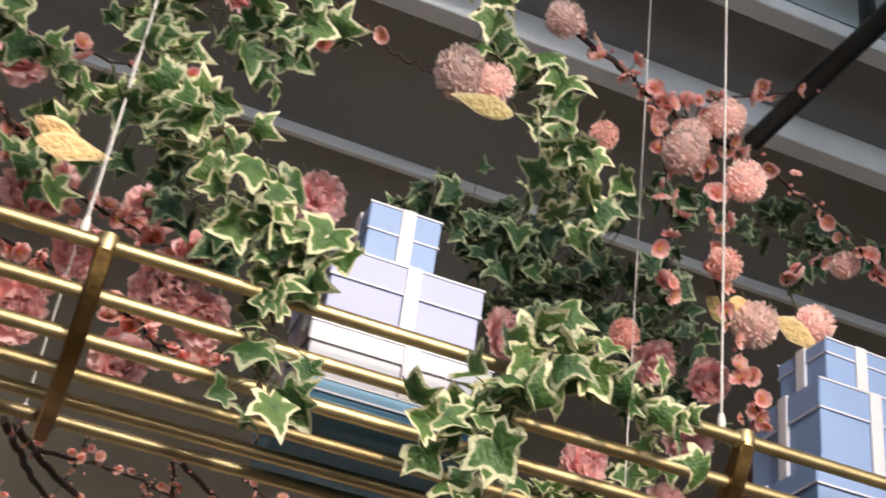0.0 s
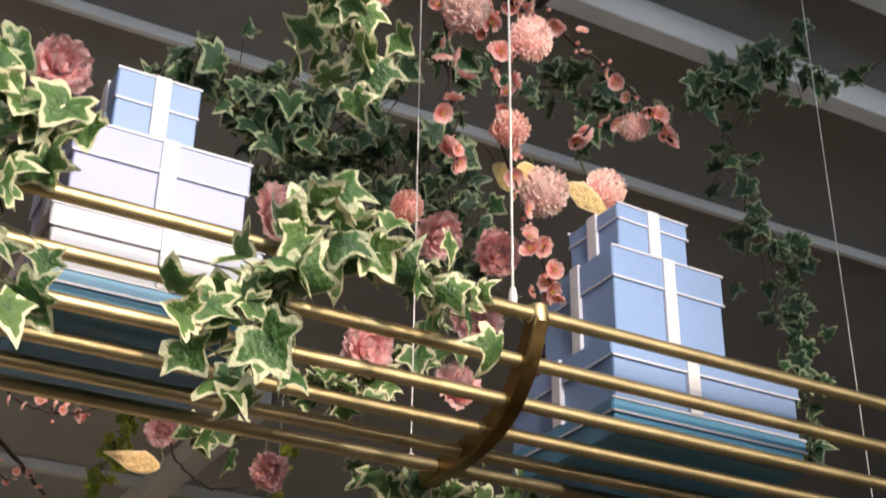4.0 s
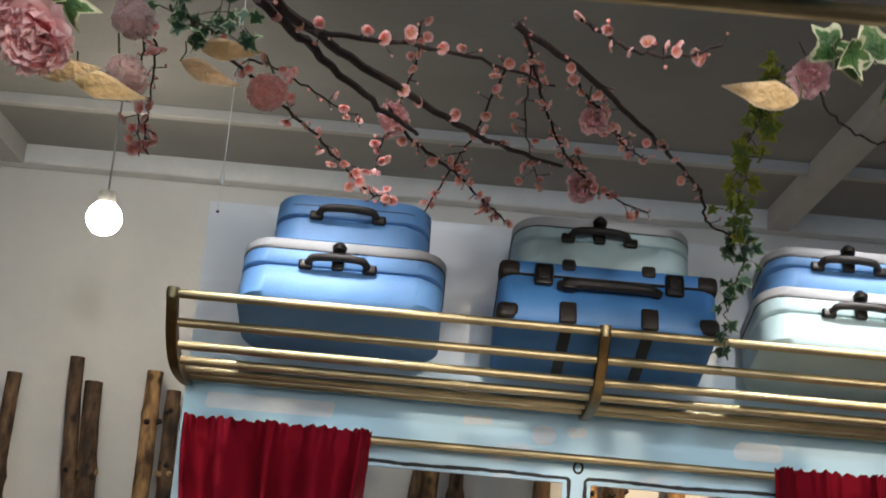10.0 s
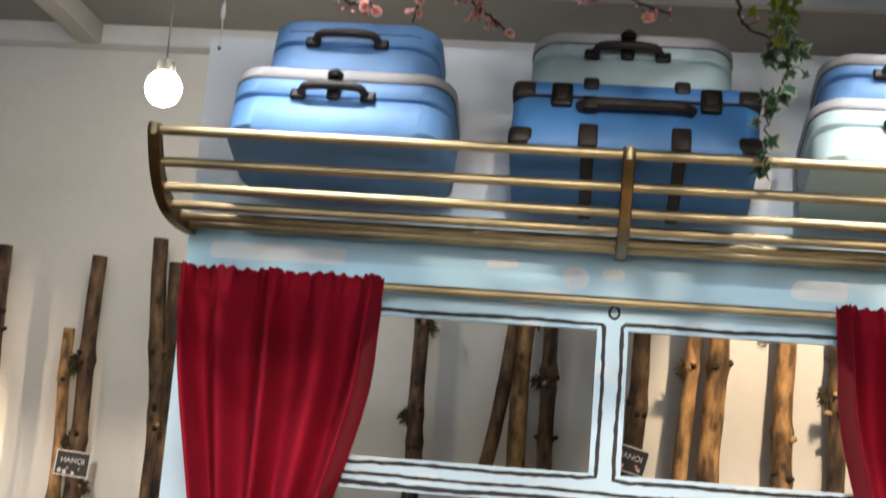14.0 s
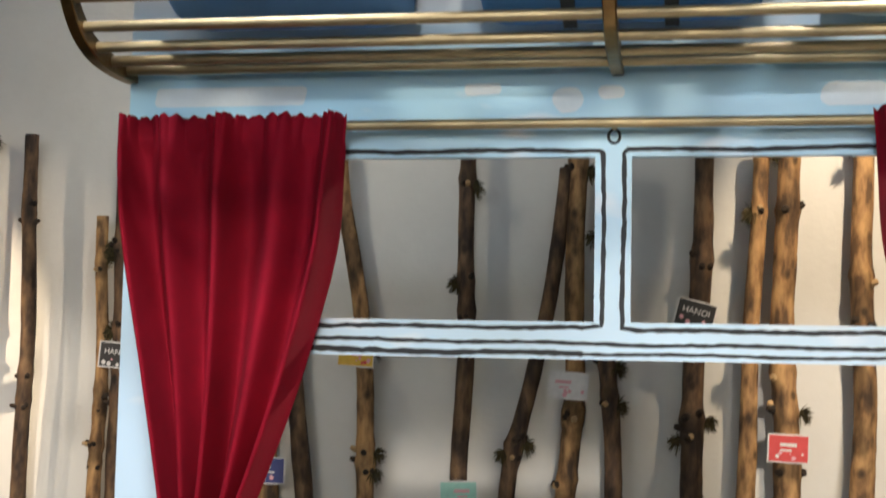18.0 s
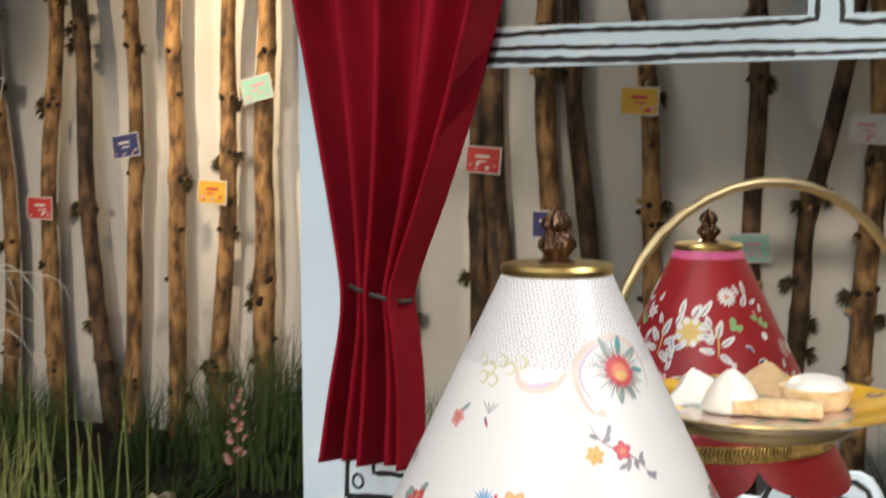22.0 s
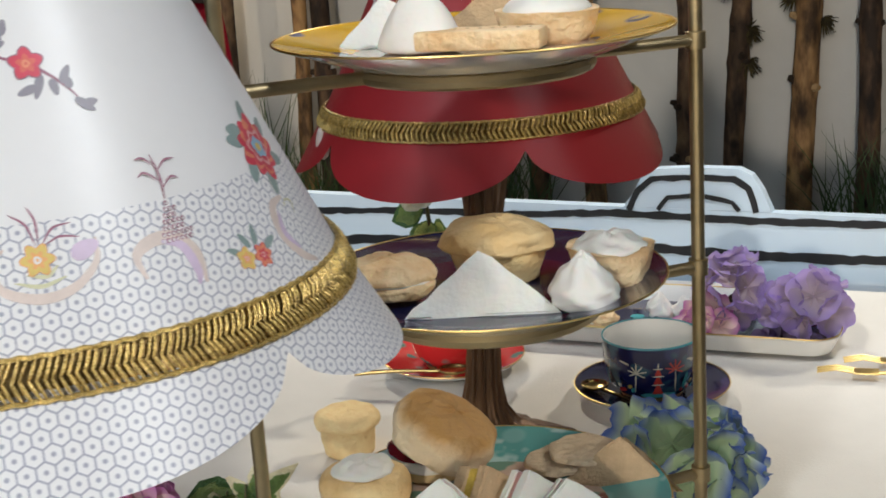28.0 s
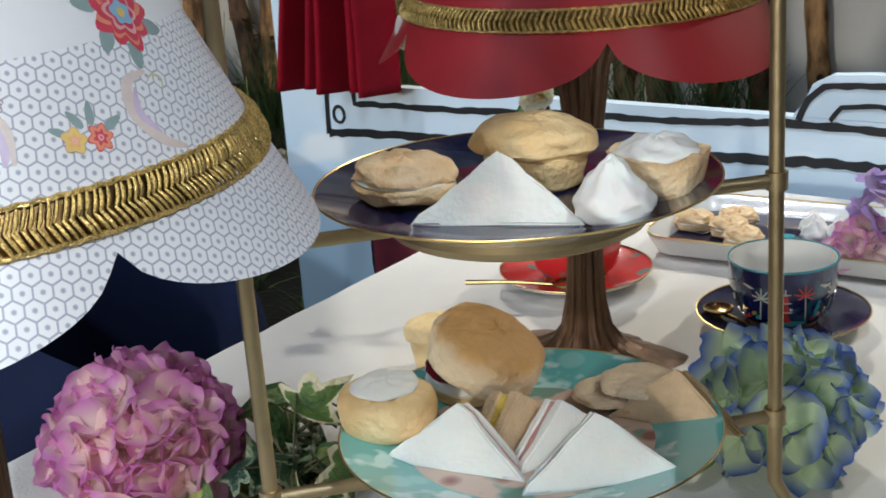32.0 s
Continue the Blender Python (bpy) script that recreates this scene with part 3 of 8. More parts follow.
def tilted(name, x, label, up, dy=0.0):
    """A case that leans back in the rack: its front edge on the top rail, its back down on the rear rails."""
    t = thing(name, (0, 0, 0), label, "suitcase", "suitcases on the rack")
    t.matrix_world = pose(x, -0.287, 2.1265, CASE_TILT) @ pose(0, dy, up)
    return t


def suitcase(x, up, w, d, h, main, rim, label, metal=True, dy=0.0):
    """A round-cornered suitcase lying flat, its handle side to the front."""
    t = tilted("suitcase", x, label, up, dy)
    lid = h * 0.42
    c = (0, d / 2, 0)
    part("body", shell(w, d, h - lid, 0.06, c, 0.016), main, t)
    part("lid", shell(w * 1.004, d * 1.004, lid - (0.022 if rim else 0), 0.06, (0, d / 2, h - lid), 0.004), main, t)
    if rim:
        part("lid_band", shell(w * 1.014, d * 1.014, 0.026, 0.064, (0, d / 2, h - 0.024), 0.006), rim, t, "light grey lid edge")
        part("seam", shell(w * 1.010, d * 1.010, 0.004, 0.062, (0, d / 2, h - 0.0275), 0.001), M_LEATHER, t, "dark seam")
    else:
        part("seam", shell(w * 1.006, d * 1.006, 0.0035, 0.061, (0, d / 2, h - 0.030), 0.001), M_LEATHER, t, "dark seam")
    case_handle(t, -0.01, -0.003, h * 0.58, 0.135, metal)
    return t


suitcase(0.352, 0, 0.43, 0.24, 0.148, M_CASE_BLUE, M_CASE_TRIM, "round-cornered blue suitcase with a pale grey lid edge")
suitcase(0.358, 0.149, 0.338, 0.20, 0.130, M_CASE_BLUE, None, "small blue suitcase with a brown leather handle", False, 0.012)
suitcase(0.903, 0.149, 0.385, 0.21, 0.126, M_CASE_MINT, M_CASE_TRIM, "pale mint suitcase with a dark metal clasp", dy=0.01)
suitcase(1.452, 0, 0.43, 0.24, 0.140, M_CASE_MINT, M_CASE_TRIM, "pale mint suitcase with a grey lid edge")
suitcase(1.442, 0.141, 0.36, 0.20, 0.115, M_CASE_BLUE, M_CASE_TRIM, "blue suitcase with a grey lid edge on a mint one", dy=0.012)


def trunk_case(x, w, d, h):
    t = tilted("suitcase", x, "bright blue vintage travel case with brown leather straps and corners", 0)
    part("body", shell(w, d, h - 0.035, 0.03, (0, d / 2, 0)), M_CASE_DEEP, t)
    part("lid", shell(w, d, 0.034, 0.03, (0, d / 2, h - 0.0345), 0.008), M_CASE_DEEP, t)
    part("seam", shell(w * 1.004, d * 1.004, 0.004, 0.03, (0, d / 2, h - 0.037), 0.001), M_IRON, t)
    for sx in (-1, 1):
        for sz in (0.022, h - 0.020):
            bm = box(0.050, 0.050, 0.042, (sx * (w / 2 - 0.022), 0.022, sz), 0.014, seg=3)
            part("corner_guard", bm, M_LEATHER, t, "dark leather corner guard")
        for z0, z1, wid in ((-0.003, h * 0.30, 0.024), ):
            part("strap", box(wid, d + 0.008, 0.006, (sx * 0.085, d / 2, -0.001), 0.002), M_LEATHER, t, "brown leather strap")
            part("strap_front", box(wid + 0.012, 0.010, h * 0.34, (sx * 0.085, -0.004, h * 0.15), 0.005), M_LEATHER, t)
        part("lock", box(0.040, 0.016, 0.052, (sx * 0.138, -0.006, h - 0.038), 0.006), M_IRON, t, "dark metal lock plate")
        part("lock_face", box(0.022, 0.008, 0.028, (sx * 0.138, -0.014, h - 0.040), 0.004), M_LEATHER, t)
        part("strap_end", box(0.030, 0.014, 0.030, (sx * 0.085, 0.002, h - 0.004), 0.007, seg=3), M_LEATHER, t)
    grip = [(-0.105, -0.004, h * 0.58), (-0.08, -0.018, h * 0.57), (0, -0.022, h * 0.565), (0.08, -0.018, h * 0.57), (0.105, -0.004, h * 0.58)]
    part("handle", tube(spline(grip, 14), [0.011] * 14, 8), M_LEATHER, t, "flat brown leather handle")
    part("handle_buckle", box(0.030, 0.022, 0.028, (-0.085, -0.014, h * 0.575), 0.004), M_IRON, t)


trunk_case(0.913, 0.46, 0.24, 0.148)


# ---- gift boxes on the hanging rack ----
def gift_box(x, y, z, w, d, h, main, rz, label, ribbon=True, lid=None, rx=0.012):
    t = thing("gift_box", (x, y, z), label, "gift box", "stacked gift boxes", rz)
    lid_h = h * 0.36
    part("body", box(w * 0.97, d * 0.97, h - 0.004, (0, 0, h / 2 - 0.002), 0.002, seg=1), main, t, smooth=False)
    part("lid", box(w, d, lid_h, (0, 0, h - lid_h / 2), 0.0025, seg=1), lid or main, t, smooth=False)
    if ribbon:
        bm = box(0.022, d + 0.006, h + 0.0045, (rx, 0, h / 2 + 0.0005), 0.001, seg=1)
        part("ribbon", bm, M_RIBBON, t, "pale grey satin ribbon", smooth=False)
        part("ribbon_band", box(w + 0.006, 0.022, h + 0.004, (0, 0, h / 2 + 0.0005), 0.001, seg=1), M_RIBBON, t, smooth=False)
    # pale edge where the paper folds
    for sy in (-1, 1):
        part("lid_edge", box(w + 0.002, 0.002, 0.003, (0, sy * d / 2, h - lid_h), 0), M_BOX_WHITE, t, smooth=False)
        part("lid_edge", box(w + 0.002, 0.003, 0.003, (0, sy * d / 2, h), 0), M_BOX_WHITE, t, smooth=False)
    for sx in (-1, 1):
        part("lid_edge", box(0.002, d + 0.002, 0.003, (sx * w / 2, 0, h - lid_h), 0), M_BOX_WHITE, t, smooth=False)
    return t


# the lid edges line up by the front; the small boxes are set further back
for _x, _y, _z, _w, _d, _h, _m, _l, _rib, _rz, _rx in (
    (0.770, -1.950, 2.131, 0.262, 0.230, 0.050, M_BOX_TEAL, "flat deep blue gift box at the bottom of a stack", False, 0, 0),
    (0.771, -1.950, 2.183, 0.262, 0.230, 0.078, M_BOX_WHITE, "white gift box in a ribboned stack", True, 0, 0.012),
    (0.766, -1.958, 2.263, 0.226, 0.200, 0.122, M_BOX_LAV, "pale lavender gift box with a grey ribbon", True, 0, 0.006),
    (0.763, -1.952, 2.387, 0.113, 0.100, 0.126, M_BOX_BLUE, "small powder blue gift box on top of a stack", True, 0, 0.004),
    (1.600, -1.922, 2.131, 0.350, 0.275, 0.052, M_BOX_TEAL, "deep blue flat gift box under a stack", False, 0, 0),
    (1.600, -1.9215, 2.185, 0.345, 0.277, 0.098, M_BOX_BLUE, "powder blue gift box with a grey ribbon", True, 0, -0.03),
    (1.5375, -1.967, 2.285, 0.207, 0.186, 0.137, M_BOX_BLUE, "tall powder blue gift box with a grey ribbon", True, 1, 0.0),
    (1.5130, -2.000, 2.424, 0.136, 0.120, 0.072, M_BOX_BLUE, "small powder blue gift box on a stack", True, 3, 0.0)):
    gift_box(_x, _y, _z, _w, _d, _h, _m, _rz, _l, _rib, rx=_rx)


# ---- birch trunks in front of the back wall ----
M_BARK_D = mat("dark_knots", (0.05, 0.032, 0.02), 0.9, vary=0.3, scale=30, bump=0.6, bump_scale=50)
M_MOSS = mat("dry_moss", (0.11, 0.085, 0.03), 0.95, vary=0.4, scale=60)
M_CUT = mat("cut_wood", (0.55, 0.36, 0.17), 0.7, vary=0.15, scale=60)


def bark_material(name, light, mid, dark):
    """Bark: long pale and dark streaks, round knots and scars, rough relief."""
    m = bpy.data.materials.new(name)
    m.use_nodes = True
    n, l = m.node_tree.nodes, m.node_tree.links
    tc, info = n.new("ShaderNodeTexCoord"), n.new("ShaderNodeObjectInfo")
    off = n.new("ShaderNodeVectorMath")
    off.operation = "MULTIPLY_ADD"
    l.new(info.outputs["Random"], off.inputs[0])
    off.inputs[1].default_value = (7, 3, 11)
    l.new(tc.outputs["Object"], off.inputs[2])

    def texture(kind, stretch, scale, detail=5):
        mp, t = n.new("ShaderNodeMapping"), n.new(kind)
        mp.inputs["Scale"].default_value = stretch
        l.new(off.outputs[0], mp.inputs[0])
        l.new(mp.outputs[0], t.inputs["Vector"])
        t.inputs["Scale"].default_value = scale
        if kind == "ShaderNodeTexNoise":
            t.inputs["Detail"].default_value = detail
        return t

    streak = texture("ShaderNodeTexNoise", (1, 1, 0.35), 26)
    blotch = texture("ShaderNodeTexNoise", (1, 1, 0.6), 9)
    knot = texture("ShaderNodeTexVoronoi", (1, 1, 0.7), 11)
    ramp, r2, r3 = (n.new("ShaderNodeValToRGB") for _ in range(3))
    e = ramp.color_ramp.elements
    e[0].position, e[0].color, e[1].position, e[1].color = 0.36, (*dark, 1), 0.66, (*light, 1)
    e.new(0.50).color = (*mid, 1)
    l.new(streak.outputs[0], ramp.inputs[0])
    for r, a, b, c in ((r2, 0.40, 0.54, 0.30), (r3, 0.08, 0.20, 0.16)):
        r.color_ramp.elements[0].position, r.color_ramp.elements[1].position = a, b
        r.color_ramp.elements[0].color, r.color_ramp.elements[1].color = (c, c, c, 1), (1, 1, 1, 1)
    l.new(blotch.outputs[0], r2.inputs[0])
    l.new(knot.outputs["Distance"], r3.inputs[0])
    out = ramp.outputs[0]
    for r in (r2, r3):
        x = n.new("ShaderNodeMix")
        x.data_type, x.blend_type = "RGBA", "MULTIPLY"
        x.inputs[0].default_value = 0.9
        l.new(out, x.inputs[6])
        l.new(r.outputs[0], x.inputs[7])
        out = x.outputs[2]
    b = n["Principled BSDF"]
    l.new(out, b.inputs["Base Color"])
    b.inputs["Roughness"].default_value = 0.8
    bp = n.new("ShaderNodeBump")
    bp.inputs["Strength"].default_value, bp.inputs["Distance"].default_value = 0.8, 0.012
    l.new(streak.outputs[0], bp.inputs["Height"])
    l.new(bp.outputs[0], b.inputs["Normal"])
    return m


M_BARK = bark_material("birch_bark", (0.52, 0.31, 0.13), (0.34, 0.19, 0.08), (0.12, 0.065, 0.03))
M_BARK_DARK = bark_material("dark_bark", (0.20, 0.12, 0.06), (0.11, 0.062, 0.035), (0.035, 0.021, 0.014))


def trunk(way, top, r, dark, seed, y=2.87):
    """way: places of the stem as (height, x), from the foot up."""
    rng = random.Random(seed)
    hs, xs = [h for h, _ in way], [x for _, x in way]
    x0 = float(np.interp(0, hs, xs))
    t = thing("tree_trunk", (x0, y, 0), "slender dark brown tree trunk with twig stubs standing before the wall" if dark else "slender golden brown tree trunk with knots standing before the wall", "tree trunk", "tree trunks")
    n, seg = 64, 14
    ph, wob = rng.uniform(0, 6), rng.uniform(0.004, 0.010)
    whorl = sorted(rng.uniform(0.1, 0.97) for _ in range(7))
    bm = bmesh.new()
    rings, mids = [], []
    for i in range(n):
        u = i / (n - 1)
        swell = sum(0.16 * math.exp(-((u - w) / 0.010) ** 2) for w in whorl)
        cx = sum(float(np.interp(top * u + d, hs, xs)) for d in (-0.12, -0.04, 0.04, 0.12)) / 4 - x0 + wob * math.sin(u * 7 + ph) + 0.5 * wob * math.sin(u * 17 + ph)
        cy = 0.010 * math.sin(u * 6 + ph * 2)
        rr = r * (1.10 - 0.24 * u + swell)
        mids.append((Vector((cx, cy, top * u)), rr))
        ring = []
        for k in range(seg):
            a = 2 * math.pi * k / seg
            b = rr * (1 + 0.10 * noise.noise((math.cos(a) * 1.6, math.sin(a) * 1.6 + seed, u * 14)) + 0.05 * noise.noise((math.cos(a) * 4, math.sin(a) * 4, u * 60 + seed)))
            ring.append((cx + b * math.cos(a), cy + b * math.sin(a), top * u))
        rings.append(ring)
    loft(rings, bm)
    part("stem", bm, M_BARK_DARK if dark else M_BARK, t)
    for w in whorl:
        c, rr = mids[int(w * (n - 1))]
        for _ in range(rng.choice((1, 2, 2, 3))):
            a = rng.uniform(0, 6.28)
            d = Vector((math.cos(a), -abs(math.sin(a)), rng.uniform(0.05, 0.7))).normalized()
            ln = rng.uniform(0.006, 0.024)
            part("twig_stub", tube([c + d * rr * 0.7, c + d * (rr + ln * 0.5), c + d * (rr + ln)], [r * 0.42, r * 0.30, r * 0.22], 7), M_BARK_D if rng.random() < 0.8 else M_CUT, t)
        if rng.random() < 0.55:
            bm = bmesh.new()
            a = rng.choice((0.2, 2.9, -0.6, -2.4))
            at = c + Vector((math.cos(a), -0.5 * abs(math.sin(a)), 0)) * rr
            for _ in range(46):
                d = Vector((math.cos(a) + rng.gauss(0, 0.6), rng.gauss(-0.3, 0.5), rng.gauss(-0.4, 0.7))).normalized()
                tube([at + d * 0.004, at + d * rng.uniform(0.02, 0.036), at + d * rng.uniform(0.035, 0.055) + Vector((0, 0, -0.01))], [0.004, 0.0025, 0.001], 3, bm, False)
            tagged(part("moss_tuft", bm, M_MOSS, t, "dry moss tuft"), kind="stuff")
    return t


for _k, (_w, _t, _r, _d) in enumerate((
    ([(0, -3.77), (1.42, -3.71), (2.35, -3.7)], 2.35, 0.034, 0),
    ([(0, -3.62), (0.96, -3.56), (1.72, -3.64), (2.38, -3.72)], 2.38, 0.032, 1),
    ([(0, -3.36), (0.74, -3.32), (1.75, -3.38), (2.36, -3.45)], 2.36, 0.034, 0),
    ([(0, -3.06), (1.04, -3.08), (1.73, -3.03), (2.4, -3.02)], 2.4, 0.037, 0),
    ([(0, -2.75), (1.01, -2.85), (1.67, -2.87), (2.33, -2.93)], 2.33, 0.038, 1),
    ([(0, -2.64), (1.2, -2.58), (1.7, -2.58), (2.4, -2.6)], 2.4, 0.034, 0),
    ([(0, -2.37), (1.3, -2.37), (2.31, -2.36)], 2.31, 0.037, 0),
    ([(0, -2.17), (0.31, -2.155), (1.08, -2.09), (1.82, -2.1), (2.31, -2.04)], 2.32, 0.037, 0),
    ([(0, -1.94), (0.95, -1.9), (2.41, -1.9)], 2.43, 0.042, 0),
    ([(0, -1.68), (1.45, -1.66), (2.37, -1.67)], 2.37, 0.032, 1),
    ([(0, -1.25), (1.64, -1.25), (2.34, -1.25)], 2.35, 0.036, 1),
    ([(0, -1.35), (1.6, -1.33), (2.02, -1.345)], 2.03, 0.028, 0),
    ([(0, -0.92), (0.36, -0.91), (1.66, -0.93), (2.43, -0.99)], 2.44, 0.036, 1),
    ([(0, -0.78), (1.0, -0.83), (1.65, -0.87), (2.33, -0.91)], 2.34, 0.045, 1),
    ([(0, -0.56), (1.0, -0.61), (1.94, -0.64), (2.4, -0.65)], 2.41, 0.04, 0),
    ([(0, -0.38), (0.6, -0.43), (1.05, -0.48), (1.43, -0.52), (2.31, -0.55)], 2.33, 0.036, 1),
    ([(0, -0.18), (0.8, -0.21), (1.28, -0.215), (1.68, -0.26), (2.2, -0.35)], 2.32, 0.035, 0),
    ([(0, 0.15), (1.5, 0.16), (2.26, 0.17)], 2.33, 0.035, 1),
    ([(0, 0.27), (0.69, 0.33), (1.08, 0.35), (1.28, 0.42), (1.66, 0.48), (2.17, 0.55)], 2.22, 0.033, 1),
    ([(0, 0.53), (0.58, 0.54), (1.28, 0.58), (2.15, 0.6)], 2.32, 0.04, 0),
    ([(0, 0.74), (1.07, 0.735), (1.51, 0.72), (2.15, 0.7)], 2.24, 0.034, 1),
    ([(0, 1.01), (0.7, 1.025), (1.2, 1.04), (2.2, 1.07)], 2.35, 0.042, 1),
    ([(0, 1.18), (0.71, 1.21), (1.53, 1.25), (2.31, 1.29)], 2.34, 0.034, 0),
    ([(0, 1.37), (1.52, 1.37), (2.31, 1.39)], 2.35, 0.048, 0),
    ([(0, 1.62), (1.78, 1.65), (2.16, 1.66)], 2.38, 0.044, 0),
    ([(0, 1.85), (2.15, 1.85)], 2.3, 0.036, 1),
)):
    trunk(_w, _t, _r, _d, _k)


# ---- postcards pinned to the trunks ----
CARD_INK = {c: mat("card_" + c, v, 0.6, vary=0.06, scale=40) for c, v in {"white": (0.72, 0.70, 0.70), "red": (0.62, 0.06, 0.06), "navy": (0.05, 0.06, 0.20), "mint": (0.34, 0.62, 0.55), "yellow": (0.72, 0.45, 0.05), "black": (0.03, 0.028, 0.03), "pink": (0.72, 0.36, 0.42)}.items()}


def postcard(x, z, colour, tilt, label, ink="white", y=2.80, word=""):
    t = thing("postcard", (0, 0, 0), label, "postcard", "postcards")
    t.matrix_world = pose(x, y, z, 0, tilt, 0)
    part("card", box(0.150, 0.0012, 0.105), CARD_INK["white"], t, smooth=False)
    part("print", box(0.138, 0.0010, 0.094, (0, -0.0012, 0)), CARD_INK[colour], t, smooth=False)
    rng = random.Random(int(x * 100) + 500)
    if word:
        cu = bpy.data.curves.new("word", "FONT")
        cu.body, cu.size, cu.align_x, cu.extrude = word, 0.032, "CENTER", 0.0004
        ob = new("lettering", cu)
        ob.parent = t
        ob.matrix_local = pose(0, -0.0022, 0.002, 90)
        cu.materials.append(CARD_INK["white"])
    else:
        part("lettering_bar", box(0.060, 0.0008, 0.012, (rng.uniform(-.02, .02), -0.0020, 0.014)), CARD_INK[ink], t, smooth=False)
        part("lettering_bar", box(0.040, 0.0008, 0.007, (rng.uniform(-.02, .02), -0.0020, -0.006)), CARD_INK[ink], t, smooth=False)
    for _ in range(5):
        part("printed_spot", lathe([(0, -0.0004), (rng.uniform(0.004, 0.011), -0.0004), (0, 0.0004)], 9, (0, 0, 0)), CARD_INK[rng.choice((ink, "pink"))], t).matrix_local = pose(rng.uniform(-.055, .055), -0.0020, rng.uniform(-.038, -.016), 90)
    part("pin", tube([(0, 0.002, 0.046), (0, 0.045, 0.046)], 0.0015, 6), M_BRASS_D, t)


for _x, _z, _c, _a, _l, _i in (
    (0.575, 1.385, "white", 3, "white postcard with a pale lilac print pinned to a trunk", "pink"), (1.378, 1.176, "red", 2, "red postcard with white print pinned to a trunk", "white"),
    (-0.869, 1.272, "red", 4, "red postcard pinned to a dark trunk", "white"), (-0.593, 1.03, "navy", 0, "navy postcard pinned to a trunk", "white"),
    (-2.582, 1.325, "navy", -8, "navy postcard with white lettering pinned to a trunk", "white"), (-1.898, 1.563, "mint", -12, "mint and pink postcard pinned to a trunk", "pink"),
    (-2.13, 1.128, "yellow", 3, "yellow postcard pinned to a trunk", "red"), (-3.079, 1.04, "red", 1, "red postcard with a white picture pinned to a trunk", "white"),
    (0.165, 0.965, "mint", -2, "mint postcard with a pink flower pinned to a trunk", "pink"), (-0.247, 1.49, "yellow", 3, "yellow postcard half hidden by the window bar", "red")):
    postcard(_x, _z, _c, _a, _l, _i)
for _x, _z, _a in ((-1.233, 1.465, 4), (1.043, 1.658, 14), (-3.353, 1.599, 14)):
    postcard(_x, _z, "black", _a, "black postcard with white city lettering pinned to a trunk", "white", word="HANOI")


# ---- foliage and flowers ----
def sheer(n, l, colour, amount):
    """Lets some of the light through a thin leaf or petal."""
    thin, both = n.new("ShaderNodeBsdfTranslucent"), n.new("ShaderNodeMixShader")
    l.new(colour, thin.inputs[0])
    both.inputs[0].default_value = amount
    l.new(n["Principled BSDF"].outputs[0], both.inputs[1])
    l.new(thin.outputs[0], both.inputs[2])
    l.new(both.outputs[0], n["Material Output"].inputs[0])


def leaf_material(name, inner, mid, edge, at=0.80):
    """A leaf: dark along the veins, with a pale margin that follows its outline."""
    m = bpy.data.materials.new(name)
    m.use_nodes = True
    n, l = m.node_tree.nodes, m.node_tree.links
    uv, sep = n.new("ShaderNodeUVMap"), n.new("ShaderNodeSeparateXYZ")
    nz = n.new("ShaderNodeTexNoise")
    nz.inputs["Scale"].default_value = 3.5
    add = n.new("ShaderNodeMath")
    add.operation = "MULTIPLY_ADD"
    l.new(uv.outputs[0], sep.inputs[0])
    tc = n.new("ShaderNodeTexCoord")
    l.new(tc.outputs["Object"], nz.inputs[0])
    l.new(nz.outputs[0], add.inputs[0])
    add.inputs[1].default_value = 0.8
    l.new(sep.outputs[0], add.inputs[2])
    ramp = n.new("ShaderNodeValToRGB")
    e = ramp.color_ramp.elements
    e[0].position, e[0].color = 0.25, (*inner, 1)
    e[1].position, e[1].color = min(1.0, at + 0.20), (*edge, 1)
    k = e.new(at + 0.12)
    k.color = (*mid, 1)
    l.new(add.outputs[0], ramp.inputs[0])
    info, hsv, mr, mh = n.new("ShaderNodeObjectInfo"), n.new("ShaderNodeHueSaturation"), n.new("ShaderNodeMapRange"), n.new("ShaderNodeMapRange")
    mr.inputs[3].default_value, mr.inputs[4].default_value = 0.55, 1.35
    mh.inputs[3].default_value, mh.inputs[4].default_value = 0.53, 0.48
    l.new(info.outputs["Random"], mr.inputs[0])
    l.new(info.outputs["Random"], mh.inputs[0])
    l.new(mr.outputs[0], hsv.inputs["Value"])
    l.new(mh.outputs[0], hsv.inputs["Hue"])
    l.new(ramp.outputs[0], hsv.inputs["Color"])
    b = n["Principled BSDF"]
    l.new(hsv.outputs[0], b.inputs["Base Color"])
    b.inputs["Roughness"].default_value = 0.45
    sheer(n, l, hsv.outputs[0], 0.22)
    bp = n.new("ShaderNodeBump")
    bp.inputs["Strength"].default_value, bp.inputs["Distance"].default_value = 0.3, 0.05
    nz2 = n.new("ShaderNodeTexNoise")
    nz2.inputs["Scale"].default_value = 9
    l.new(tc.outputs["Object"], nz2.inputs[0])
    l.new(nz2.outputs[0], bp.inputs["Height"])
    l.new(bp.outputs[0], b.inputs["Normal"])
    return m


LEAF_HALF = [(0.0, 0.03), (0.09, -0.09), (0.26, -0.19), (0.42, -0.15), (0.44, -0.02), (0.40, 0.11), (0.53, 0.21), (0.70, 0.40), (0.53, 0.45), (0.365, 0.48), (0.28, 0.62), (0.16, 0.84), (0.0, 1.08)]


LANCE_HALF = [(0.0, 0.0), (0.10, 0.07), (0.20, 0.22), (0.25, 0.42), (0.22, 0.62), (0.12, 0.84), (0.0, 1.08)]


